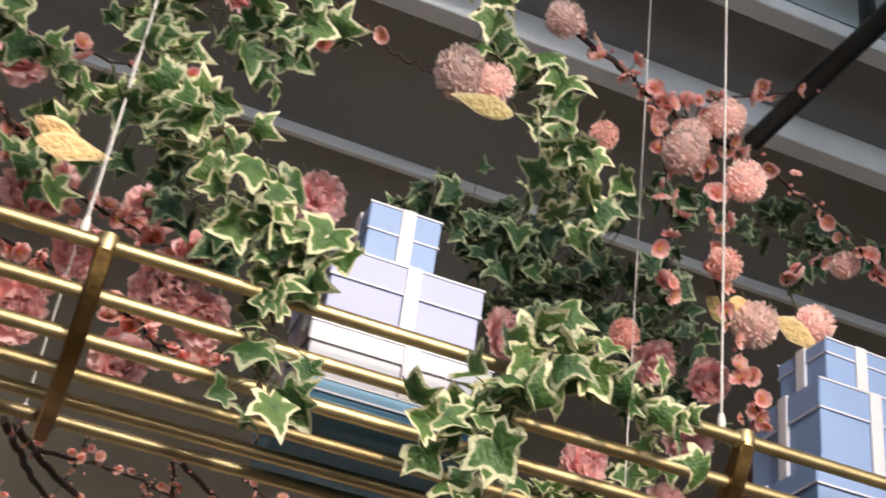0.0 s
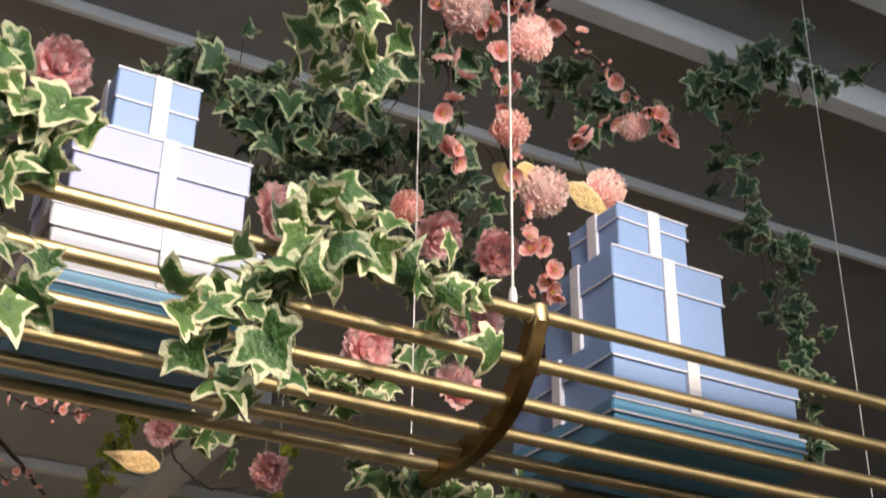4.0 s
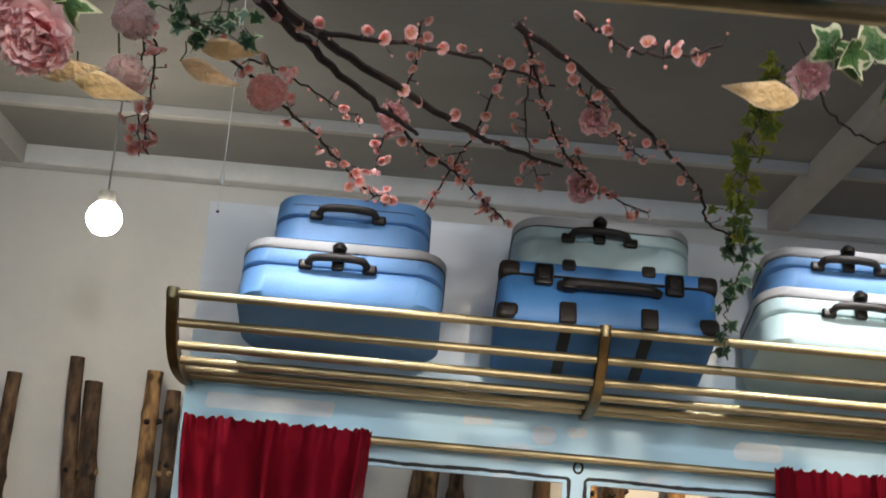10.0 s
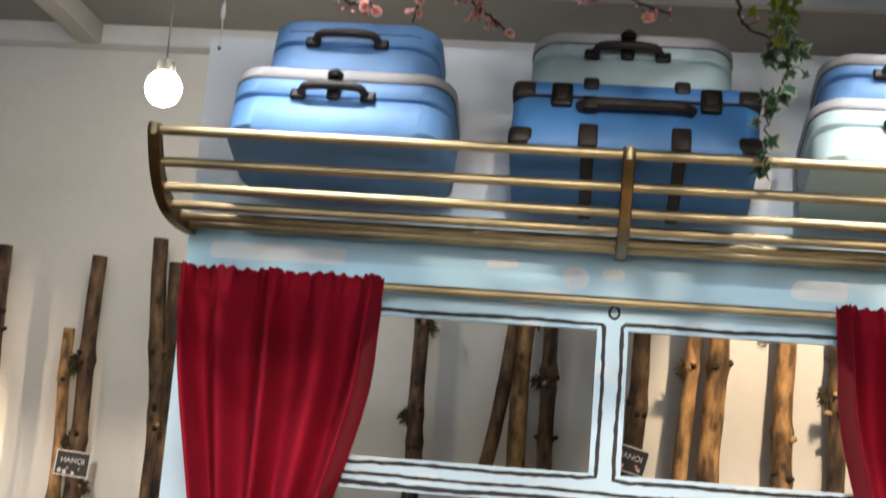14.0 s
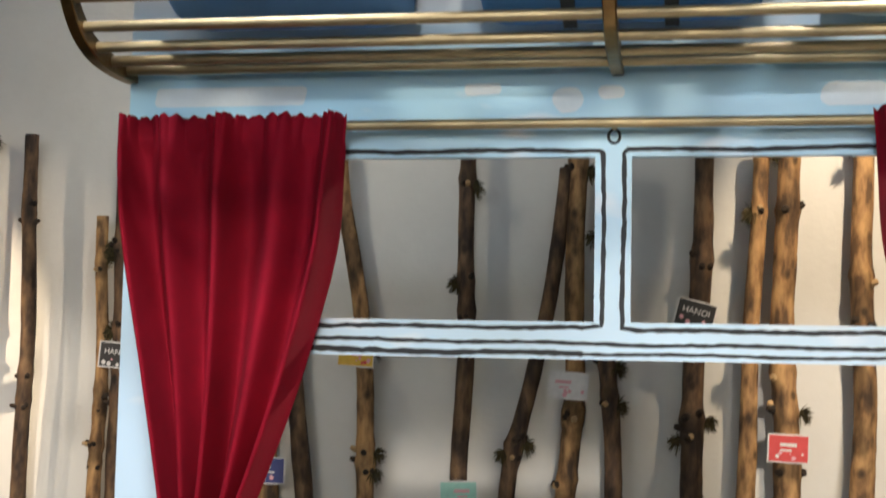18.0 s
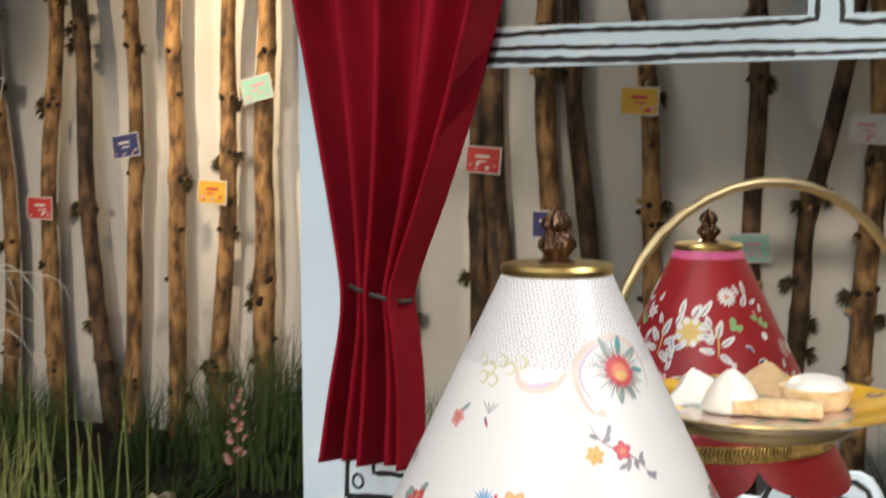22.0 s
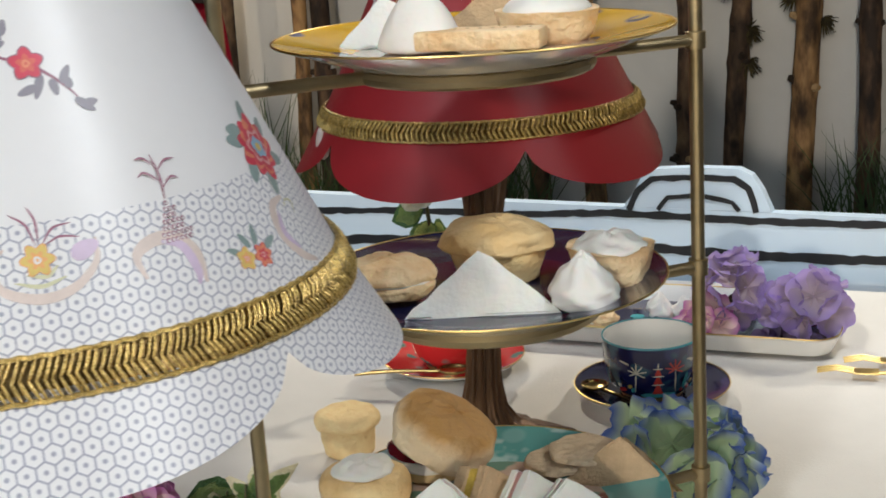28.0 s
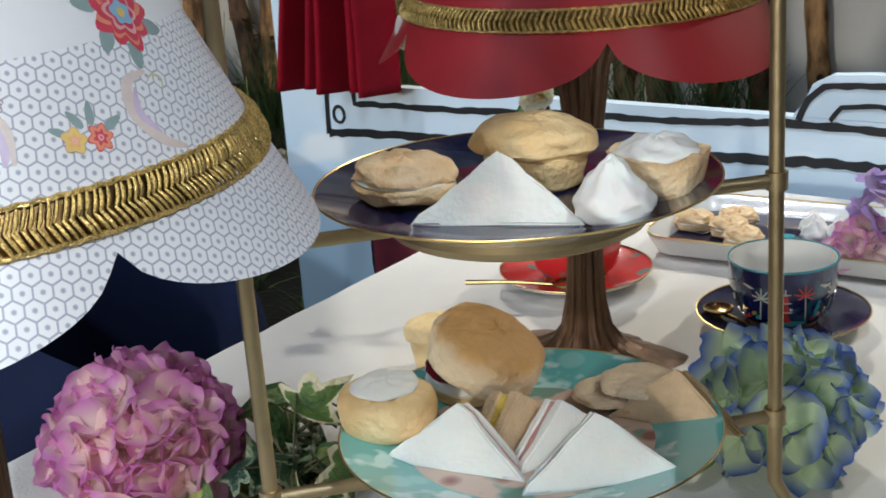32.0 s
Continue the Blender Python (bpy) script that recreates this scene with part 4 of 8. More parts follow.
def leaf_mesh(name, material, bend, narrow=1.0, seed=0, half=LEAF_HALF):
    """A lobed leaf about 1 long, folded along its midrib, with drooping lobes."""
    rng = random.Random(seed)
    right = [(x * narrow * rng.uniform(0.86, 1.14), y * rng.uniform(0.93, 1.07)) for x, y in half]
    left = [(-x * narrow * rng.uniform(0.86, 1.14), y * rng.uniform(0.93, 1.07)) for x, y in half[1:-1]][::-1]
    outline = right + left
    bm = bmesh.new()
    uvl = bm.loops.layers.uv.new("UVMap")
    c = (0.0, 0.30)
    fold, twist, droop = rng.uniform(-0.15, 0.55), rng.uniform(-0.35, 0.35), rng.uniform(0.1, 0.5)

    def lift(x, y):
        return bend * (x * x * 1.2 + (y - 0.3) ** 2 * 0.5) + fold * abs(x) + twist * x * (y - 0.3) - droop * max(0, math.hypot(x, y - 0.3) - 0.4) ** 2 * 2

    vals = {}

    def vert(x, y, u):
        v = bm.verts.new((x, y, lift(x, y) + rng.uniform(-0.018, 0.018)))
        vals[v] = u
        return v

    mid = vert(*c, 0.0)
    rings = [[vert(c[0] + (x - c[0]) * f, c[1] + (y - c[1]) * f, u) for x, y in outline] for f, u in ((0.42, 0.30), (0.76, 0.54), (1.0, 0.84))]
    k = len(outline)
    for i in range(k):
        j = (i + 1) % k
        bm.faces.new((mid, rings[0][i], rings[0][j]))
        for a, b in zip(rings, rings[1:]):
            bm.faces.new((a[i], b[i], b[j], a[j]))
    for f in bm.faces:
        for lo in f.loops:
            lo[uvl].uv = (vals[lo.vert], 0)
    return mesh_of(name, bm, material)


M_IVY = leaf_material("variegated_ivy", (0.016, 0.062, 0.022), (0.10, 0.19, 0.05), (0.66, 0.65, 0.42), 0.82)
# darker copy of the ivy: holds the shade on back vines, also dark sprigs
M_IVY_D = leaf_material("dark_shaded_ivy", (0.012, 0.050, 0.028), (0.035, 0.090, 0.036), (0.30, 0.36, 0.22), 0.80)
M_VINE = leaf_material("yellow_green_vine", (0.10, 0.14, 0.015), (0.20, 0.24, 0.02), (0.34, 0.34, 0.04), 0.8)
M_STEM = mat("green_brown_stem", (0.10, 0.10, 0.035), 0.7, vary=0.3, scale=40)
M_TWIG = mat("dark_twig", (0.045, 0.022, 0.018), 0.8, vary=0.3, scale=60, bump=0.4, bump_scale=120)
IVY = [leaf_mesh("ivy_leaf", M_IVY, b, 1.0, k) for k, b in enumerate((-0.5, 0.4, -0.95, 0.15, -0.7, 0.8, -0.2))]
IVY_DARK_SHADED = [leaf_mesh("ivy_leaf", M_IVY_D, b, 1.0, k + 9) for k, b in enumerate((-0.5, 0.4, -0.95, 0.15, -0.7, 0.8, -0.2))]
VINE = [leaf_mesh("vine_leaf", M_VINE, b, 0.85, k + 19) for k, b in enumerate((-0.4, 0.3, 0.1))]


def facing(normal, tip):
    """A turn that brings a leaf's z to normal and its y towards tip."""
    z = Vector(normal).normalized()
    y = Vector(tip)
    y = (y - z * y.dot(z)).normalized()
    return Matrix((y.cross(z), y, z)).transposed().to_4x4()


M_NYLON = mat("nylon_thread", (0.25, 0.25, 0.25), 0.3, vary=0.05)


def thread(t, at=(0, 0, 0)):
    """The clear thread by which a spray hangs from the ceiling."""
    z = 3.40 - t.matrix_world.translation.z
    part("thread", tube([at, (at[0], at[1], z)], 0.00005, 3), M_NYLON, t)


def ivy(points, count, size, kind, spread, seed, label=""):
    rng = random.Random(seed * 7 + 1)
    names = {"v": ("ivy_vine", "artificial ivy vine with cream-edged green leaves"), "d": ("ivy_vine", "artificial ivy vine in dark green, its colour carrying shade"), "y": ("hanging_vine", "thin hanging vine with small yellow-green leaves")}
    nm, lab = names["y" if kind is VINE else "d" if kind is IVY_DARK_SHADED else "v"]
    count = round(count * (1.0 if kind is VINE else 1.4))
    base = Vector(points[0])
    t = thing(nm, base, label or lab, "ivy", "ivy vines")
    path = spline([Vector(p) - base for p in points], max(12, count * 2))
    path = [p + Vector((rng.uniform(-.006, .006), rng.uniform(-.01, .01), rng.uniform(-.006, .006))) for p in path]
    if base.z > 1.5:
        thread(t)
    part("stem", tube(path, [0.0022 - 0.001 * k / len(path) for k in range(len(path))], 6), M_STEM, t)
    for k in range(count):
        p = path[int((k + rng.random()) / count * (len(path) - 1))]
        n = Vector((rng.gauss(-0.15, 0.65), rng.gauss(-0.75, 0.40), rng.gauss(-0.20, 0.65)))
        tip = Vector((rng.gauss(0, 0.8), rng.gauss(-0.2, 0.4), rng.gauss(-0.7, 0.6)))
        off = Vector((rng.gauss(0, 1), rng.gauss(0, 1), rng.gauss(0, 1))) * spread * 0.5
        s = size * rng.uniform(0.58, 1.16)
        ob = new("leaf", rng.choice(kind))
        ob.parent = t
        ob.matrix_local = Matrix.Translation(p + off) @ facing(n, tip) @ Matrix.Diagonal((s, s, s, 1))
        if off.length > 0.015:
            part("leaf_stalk", tube([p, p + off * 0.5 + Vector((0, 0, 0.004)), p + off], 0.0009, 5), M_STEM, t)
    return t


def petal_material(name, heart, edge, at=0.1):
    m = bpy.data.materials.new(name)
    m.use_nodes = True
    n, l = m.node_tree.nodes, m.node_tree.links
    uv, sep, ramp = n.new("ShaderNodeUVMap"), n.new("ShaderNodeSeparateXYZ"), n.new("ShaderNodeValToRGB")
    l.new(uv.outputs[0], sep.inputs[0])
    l.new(sep.outputs[0], ramp.inputs[0])
    ramp.color_ramp.elements[0].color, ramp.color_ramp.elements[1].color = (*heart, 1), (*edge, 1)
    ramp.color_ramp.elements[0].position = at
    info, hsv, mr = n.new("ShaderNodeObjectInfo"), n.new("ShaderNodeHueSaturation"), n.new("ShaderNodeMapRange")
    mr.inputs[3].default_value, mr.inputs[4].default_value = 0.8, 1.15
    l.new(info.outputs["Random"], mr.inputs[0])
    l.new(mr.outputs[0], hsv.inputs["Value"])
    isl = n.new("ShaderNodeNewGeometry")
    mi = n.new("ShaderNodeMapRange")
    mi.inputs[3].default_value, mi.inputs[4].default_value = 0.85, 1.15
    l.new(isl.outputs["Random Per Island"], mi.inputs[0])
    l.new(mi.outputs[0], hsv.inputs["Saturation"])
    l.new(ramp.outputs[0], hsv.inputs["Color"])
    b = n["Principled BSDF"]
    l.new(hsv.outputs[0], b.inputs["Base Color"])
    b.inputs["Roughness"].default_value = 0.65
    sheer(n, l, hsv.outputs[0], 0.55)
    return m


def petal(bm, uvl, base, out, up, length, width, curl, rng, nu=4, nv=4, frill=0.1, tip=0.0):
    """One curved petal that grows from base along out and bends towards up."""
    out, up = Vector(out).normalized(), Vector(up).normalized()
    side = out.cross(up).normalized()
    grid = []
    ph = rng.uniform(0, 6)
    for i in range(nv + 1):
        v = math.sin(i / nv * math.pi / 2) if tip else i / nv
        row = []
        for j in range(nu + 1):
            u = j / nu * 2 - 1
            w = width * math.sin(math.pi * min(1, 0.16 + 0.62 * v)) * (1 - 0.25 * max(0, v - 0.8) * 5 * abs(u))
            if tip:
                w = w * (1 - tip) + tip * width * math.sqrt(max(0.0, 1 - ((v - 0.54) / 0.541) ** 2))
            fr = frill * length * v * v * math.sin(u * 6 + ph)
            p = Vector(base) + out * length * v + up * (curl * length * v * v + fr + 0.25 * width * u * u) + side * u * w
            row.append((bm.verts.new(p), v))
        grid.append(row)
    for a, b in zip(grid, grid[1:]):
        for j in range(nu):
            f = bm.faces.new((a[j][0], a[j + 1][0], b[j + 1][0], b[j][0]))
            for lo, val in zip(f.loops, (a[j][1], a[j + 1][1], b[j + 1][1], b[j][1])):
                lo[uvl].uv = (val, 0.5)


M_STAMEN = mat("yellow_stamens", (0.80, 0.52, 0.12), 0.7)


def flower_mesh(name, material, kind, seed):
    """A flower head about 1 across that looks along its local z. kind: ball or blossom."""
    rng = random.Random(seed)
    bm = bmesh.new()
    uvl = bm.loops.layers.uv.new("UVMap")
    if kind == "ball":
        core = bmesh.new()
        bmesh.ops.create_uvsphere(core, u_segments=44, v_segments=26, radius=0.44)
        for v in core.verts:
            p = v.co * 11 + Vector((seed * 3.1, seed, 0))
            v.co *= 1 + 0.03 * (abs(noise.noise(p)) - 0.3) + 0.09 * noise.noise(v.co * 4 + Vector((seed, 0, 0)))
        merge(bm, core)
        uvl = bm.loops.layers.uv.verify()
        for f in bm.faces:
            for lo in f.loops:
                lo[uvl].uv = (min(1, max(0, (lo.vert.co.length - 0.40) * 12)), 0.5)
        for k in range(330):
            z = 1 - 1.8 * (k + 0.5) / 330
            a = k * 2.39996 + rng.uniform(-.25, .25)
            r = math.sqrt(max(0, 1 - z * z))
            d = Vector((r * math.cos(a), r * math.sin(a), z))
            petal(bm, uvl, d * 0.38, d, d.orthogonal() + Vector([rng.uniform(-.8, .8) for _ in range(3)]), 0.12 * rng.uniform(0.75, 1.3), 0.050, rng.uniform(-0.35, 0.35), rng, 3, 2, 0.3)
        return mesh_of(name, bm, material, angle=3)
    if kind == "bud":
        for k in range(4):
            a = math.pi / 2 * k + rng.uniform(-.2, .2)
            d = Vector((math.cos(a) * 0.35, math.sin(a) * 0.35, 1)).normalized()
            petal(bm, uvl, (0, 0, 0), d, Vector((-math.cos(a), -math.sin(a), 0.4)), 0.5, 0.22, 0.5, rng, 4, 4, 0.05, 0.9)
        return mesh_of(name, bm, material)
    for k in range(5):
        a = 2 * math.pi * k / 5 + rng.uniform(-.15, .15)
        e = radians(rng.uniform(6, 26))
        d = Vector((math.cos(a) * math.cos(e), math.sin(a) * math.cos(e), math.sin(e)))
        u = Vector((-math.cos(a) * math.sin(e), -math.sin(a) * math.sin(e), math.cos(e)))
        petal(bm, uvl, d * 0.03, d, u, 0.5, 0.31, 0.22, rng, 4, 4, 0.10, 0.9)
    mine = len(bm.faces)
    for k in range(8):
        a = k * 0.785
        tube([(0, 0, 0.02), (0.07 * math.cos(a), 0.07 * math.sin(a), 0.16), (0.11 * math.cos(a), 0.11 * math.sin(a), 0.24)], [0.012, 0.012, 0.026], 4, bm)
    bm.faces.ensure_lookup_table()
    for f in bm.faces[mine:]:
        f.material_index = 1
    return mesh_of(name, bm, [material, M_STAMEN])


def peony_petals(material, seed):
    """The petals of a peony head about 1 across, each a mesh of its own, that looks along local z."""
    rng = random.Random(seed)
    out = []
    for layer, (num, tilt, ln) in enumerate(((5, 85, 0.26), (7, 62, 0.36), (9, 42, 0.46), (10, 20, 0.52), (8, -4, 0.52))):
        for k in range(num):
            a = 2 * math.pi * (k + 0.5 * layer) / num + rng.uniform(-.2, .2)
            e = radians(tilt + rng.uniform(-12, 12))
            d = Vector((math.cos(a) * math.cos(e), math.sin(a) * math.cos(e), math.sin(e)))
            u = Vector((-math.cos(a) * math.sin(e), -math.sin(a) * math.sin(e), math.cos(e)))
            bm = bmesh.new()
            uvl = bm.loops.layers.uv.new("UVMap")
            petal(bm, uvl, d * 0.03, d, u, ln * rng.uniform(0.85, 1.1), ln * 0.50, 0.35, rng, 6, 4, 0.20, 0.45)
            out.append(mesh_of("petal", bm, material, angle=3))
    return out


M_PINK = petal_material("coral_pink_petals", (0.96, 0.56, 0.49), (0.98, 0.74, 0.67))
M_PALE = petal_material("pale_pink_petals", (0.97, 0.70, 0.65), (0.99, 0.84, 0.79))
M_ROSE = petal_material("dusty_rose_petals", (0.88, 0.44, 0.45), (0.97, 0.68, 0.67))
M_BUD = petal_material("blossom_petals", (0.74, 0.20, 0.19), (0.97, 0.68, 0.62), 0.12)
POM = [flower_mesh("pompom", M_PINK, "ball", k) for k in (1, 2)]
POM_PALE = [flower_mesh("pompom", M_PALE, "ball", k) for k in (3, 4, 5)]
PEONY = [peony_petals(M_ROSE, k) for k in (6, 7, 8)]
BELL = [flower_mesh("bell", M_ROSE, "blossom", k) for k in (16, 17)]
BLOSSOM = [flower_mesh("blossom", M_BUD, "blossom", k) for k in range(11, 16)]
BUDS = [flower_mesh("bud", M_BUD, "bud", k) for k in range(21, 24)]
M_GOLD_LEAF = leaf_material("golden_leaf", (0.82, 0.56, 0.25), (0.86, 0.60, 0.29), (0.88, 0.65, 0.36))


def flower(x, y, z, size, kind, seed):
    rng = random.Random(seed * 3 + 2)
    what = {"a": ("pompom_flower", "round ruffled pink carnation pompom"), "b": ("pompom_flower", "round pale pink ruffled carnation head"), "c": ("peony", "dusty pink silk peony head among the ivy")}["a" if kind is POM else "b" if kind is POM_PALE else "c"]
    t = thing(what[0], (x, y, z), what[1], "flower", "silk flowers")
    thread(t, (0, 0.02, 0))
    n = Vector((rng.gauss(-0.1, 0.35), -1, rng.gauss(-0.5, 0.35)))
    head = rng.choice(kind)
    s = size * rng.uniform(0.9, 1.1) * (1.0 if kind is PEONY else 1.18)
    turn = facing(n, (rng.uniform(-1, 1), 0.1, 1)) @ Matrix.Diagonal((s, s * rng.uniform(0.9, 1.1), s, 1))
    for me in head if kind is PEONY else (head,):
        ob = new("petal" if kind is PEONY else "bloom", me)
        ob.parent = t
        ob.matrix_local = turn
        if kind is not PEONY:
            tagged(ob, kind="stuff")
    part("stalk", tube(spline([(0, 0.005, 0), (rng.uniform(-.02, .02), 0.02, 0.03), (rng.uniform(-.03, .03), 0.035, 0.08)], 6), 0.0018, 6), M_STEM, t)


def blossom_branch(points, r, count, drops, seed):
    rng = random.Random(seed * 5 + 3)
    base = Vector(points[0])
    t = thing("blossom_branch", base, "dark twig with small coral pink blossoms" if count else "bare dark curving twig", "branch", "blossom branches")
    n = max(14, len(points) * 6)
    path = spline([Vector(p) - base for p in points], n)
    path = [p + Vector((rng.gauss(0, 0.0016), rng.gauss(0, 0.003), rng.gauss(0, 0.0016))) for p in path]
    thread(t)
    part("twig", tube(path, [r * 0.8 * (1 - 0.6 * k / n) + 0.0004 for k in range(n)], 7), M_TWIG, t)
    count = round(count * 2.9)
    for k in range(count):
        i = min(n - 1, int((k // 2 + rng.random() * 0.5) / (count / 2) * n))
        p = path[i]
        off = Vector((rng.gauss(0, 0.011), rng.gauss(-0.004, 0.010), rng.gauss(-0.003, 0.009)))
        s = rng.choice((0.010, 0.013, 0.018, 0.022) if base.y > -1.7 else (0.016, 0.022, 0.030, 0.034))
        ob = new("blossom", rng.choice(BUDS if s < 0.0165 else BLOSSOM))
        ob.parent = t
        ob.matrix_local = Matrix.Translation(p + off) @ facing((rng.gauss(0, 1.0), rng.gauss(-0.7, 0.6), rng.gauss(-0.3, 0.9)), (rng.uniform(-1, 1), 0.1, 1)) @ Matrix.Diagonal((s, s, s, 1))
        part("blossom_stalk", tube([p, p + off], 0.0009, 4), M_TWIG, t)


GOLD = leaf_mesh("golden_leaf", M_GOLD_LEAF, -0.5, 1.0, 77, LANCE_HALF)


def golden_leaf(x, y, z, seed):
    rng = random.Random(seed)
    t = thing("dry_leaf", (x, y, z), "dry golden yellow leaf among the flowers", "leaf", "golden leaves")
    thread(t, (0, 0.004, 0))
    ob = new("blade", GOLD)
    ob.parent = t
    ob.matrix_local = facing((rng.gauss(0, 0.4), -1, rng.gauss(-0.6, 0.3)), (rng.choice((-1, 1)), 0, rng.uniform(-0.5, 0.2))) @ Matrix.Diagonal((0.075, 0.088, 0.07, 1))
    part("stalk", tube([(0, 0, 0), (0.005, 0.01, 0.02), (0.0, 0.02, 0.04)], 0.0012, 5), M_STEM, t)

# variegated ivy round the hanging rack
ivy([(0.283, -2.1, 2.696), (0.31, -2.1, 2.634), (0.36, -2.1, 2.594), (0.35, -2.1, 2.509), (0.326, -2.1, 2.46)], 24, 0.0527, IVY, 0.05, 1)
ivy([(0.357, -2.12, 2.587), (0.424, -2.12, 2.468), (0.465, -2.12, 2.456), (0.507, -2.12, 2.371), (0.498, -2.12, 2.305)], 18, 0.0527, IVY, 0.05, 2)
ivy([(0.513, -2.18, 2.354), (0.554, -2.18, 2.317), (0.589, -2.18, 2.288), (0.623, -2.18, 2.308)], 12, 0.0561, IVY, 0.05, 3)
ivy([(0.605, -2.17, 2.299), (0.586, -2.17, 2.242), (0.569, -2.17, 2.179), (0.558, -2.17, 2.129), (0.578, -2.17, 2.083)], 16, 0.0476, IVY, 0.05, 4)
ivy([(0.353, -2.08, 2.748), (0.448, -2.08, 2.661), (0.486, -2.08, 2.645), (0.535, -2.08, 2.745), (0.583, -2.08, 2.779)], 21, 0.051, IVY, 0.05, 5)
ivy([(0.789, -2.1, 2.932), (0.839, -2.1, 2.835), (0.883, -2.1, 2.784), (0.931, -2.1, 2.737), (0.946, -2.1, 2.677)], 22, 0.0544, IVY, 0.05, 6)
ivy([(0.942, -2.11, 2.668), (0.952, -2.11, 2.608), (0.983, -2.11, 2.568), (1.022, -2.11, 2.542)], 16, 0.0527, IVY, 0.05, 7)
ivy([(0.922, -2.22, 2.268), (0.898, -2.22, 2.215), (0.864, -2.22, 2.165), (0.817, -2.22, 2.119), (0.771, -2.22, 2.076)], 18, 0.0544, IVY, 0.05, 8)
ivy([(0.851, -2.22, 2.145), (0.842, -2.22, 2.096), (0.839, -2.22, 2.059), (0.835, -2.22, 2.029)], 10, 0.0561, IVY, 0.05, 9)
ivy([(0.932, -2.2, 2.26), (0.986, -2.2, 2.252), (1.038, -2.2, 2.219), (1.088, -2.2, 2.226), (1.083, -2.2, 2.143)], 14, 0.0527, IVY, 0.05, 10)
ivy([(0.127, -1.95, 2.682), (0.173, -1.95, 2.637), (0.25, -1.95, 2.565), (0.261, -1.95, 2.467), (0.242, -1.95, 2.421)], 18, 0.0493, IVY, 0.05, 11)
ivy([(0.269, -1.9, 2.619), (0.394, -1.9, 2.564), (0.452, -1.9, 2.503), (0.506, -1.9, 2.453), (0.544, -1.9, 2.437)], 27, 0.04675, IVY_DARK_SHADED, 0.07, 12)
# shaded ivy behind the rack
ivy([(0.958, -1.62, 2.794), (1.019, -1.62, 2.766), (1.111, -1.62, 2.774), (1.193, -1.62, 2.778), (1.253, -1.62, 2.786)], 30, 0.0527, IVY_DARK_SHADED, 0.09, 14)
ivy([(1.064, -1.62, 2.671), (1.149, -1.62, 2.737), (1.257, -1.62, 2.724), (1.342, -1.62, 2.716)], 24, 0.0527, IVY_DARK_SHADED, 0.09, 15)
ivy([(1.333, -1.66, 2.693), (1.394, -1.66, 2.665), (1.42, -1.66, 2.578), (1.446, -1.66, 2.494)], 21, 0.051, IVY_DARK_SHADED, 0.08, 16)
ivy([(1.31, -1.7, 2.944), (1.385, -1.7, 2.946), (1.434, -1.7, 3.006)], 14, 0.04675, IVY_DARK_SHADED, 0.06, 17)
ivy([(1.493, -1.75, 2.904), (1.583, -1.75, 2.937), (1.66, -1.75, 2.912), (1.742, -1.75, 2.996)], 21, 0.0493, IVY_DARK_SHADED, 0.06, 18)
ivy([(1.934, -1.75, 3.047), (2.043, -1.75, 3.113), (2.193, -1.75, 3.209), (2.373, -1.75, 3.215)], 21, 0.0476, IVY_DARK_SHADED, 0.06, 19)
ivy([(2.02, -1.8, 2.693), (2.066, -1.8, 2.622), (2.061, -1.8, 2.496), (2.035, -1.8, 2.402), (2.07, -1.8, 2.283)], 24, 0.0408, IVY_DARK_SHADED, 0.05, 20)
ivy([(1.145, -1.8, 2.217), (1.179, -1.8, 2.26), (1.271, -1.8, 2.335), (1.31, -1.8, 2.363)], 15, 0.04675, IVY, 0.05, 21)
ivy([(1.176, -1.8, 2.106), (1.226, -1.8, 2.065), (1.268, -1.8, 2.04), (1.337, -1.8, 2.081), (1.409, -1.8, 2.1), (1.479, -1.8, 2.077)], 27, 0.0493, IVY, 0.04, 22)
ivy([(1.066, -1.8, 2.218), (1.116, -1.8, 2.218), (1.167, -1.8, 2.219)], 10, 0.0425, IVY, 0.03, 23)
ivy([(0.869, -1.55, 2.815), (0.967, -1.55, 2.864), (1.038, -1.55, 2.865)], 12, 0.04675, IVY_DARK_SHADED, 0.06, 24)
ivy([(1.957, -1.72, 3.067), (2.021, -1.72, 3.149), (2.098, -1.72, 3.163), (2.208, -1.72, 3.28)], 21, 0.0493, IVY_DARK_SHADED, 0.07, 25)
ivy([(2.099, -1.6, 3.084), (2.131, -1.6, 2.952), (2.165, -1.6, 2.852), (2.21, -1.6, 2.733)], 21, 0.0476, IVY_DARK_SHADED, 0.08, 26)
ivy([(0.962, -1.6, 2.789), (1.073, -1.6, 2.78), (1.187, -1.6, 2.771), (1.303, -1.6, 2.786)], 33, 0.051, IVY_DARK_SHADED, 0.09, 27)
ivy([(1.038, -1.62, 2.817), (1.148, -1.62, 2.845), (1.254, -1.62, 2.833), (1.364, -1.62, 2.784), (1.463, -1.62, 2.754)], 36, 0.051, IVY_DARK_SHADED, 0.09, 28)
# hanging yellow-green vines over the suitcases
ivy([(1.249, -0.32, 2.723), (1.223, -0.32, 2.633), (1.173, -0.32, 2.524), (1.162, -0.32, 2.42), (1.156, -0.32, 2.343)], 60, 0.036, VINE, 0.035, 30)
ivy([(1.158, -0.34, 2.338), (1.182, -0.34, 2.289), (1.146, -0.34, 2.2), (1.142, -0.34, 2.078)], 21, 0.0289, IVY_DARK_SHADED, 0.03, 31)
ivy([(1.656, -0.32, 2.697), (1.616, -0.32, 2.567), (1.634, -0.32, 2.47), (1.679, -0.32, 2.379)], 46, 0.036, VINE, 0.03, 32)
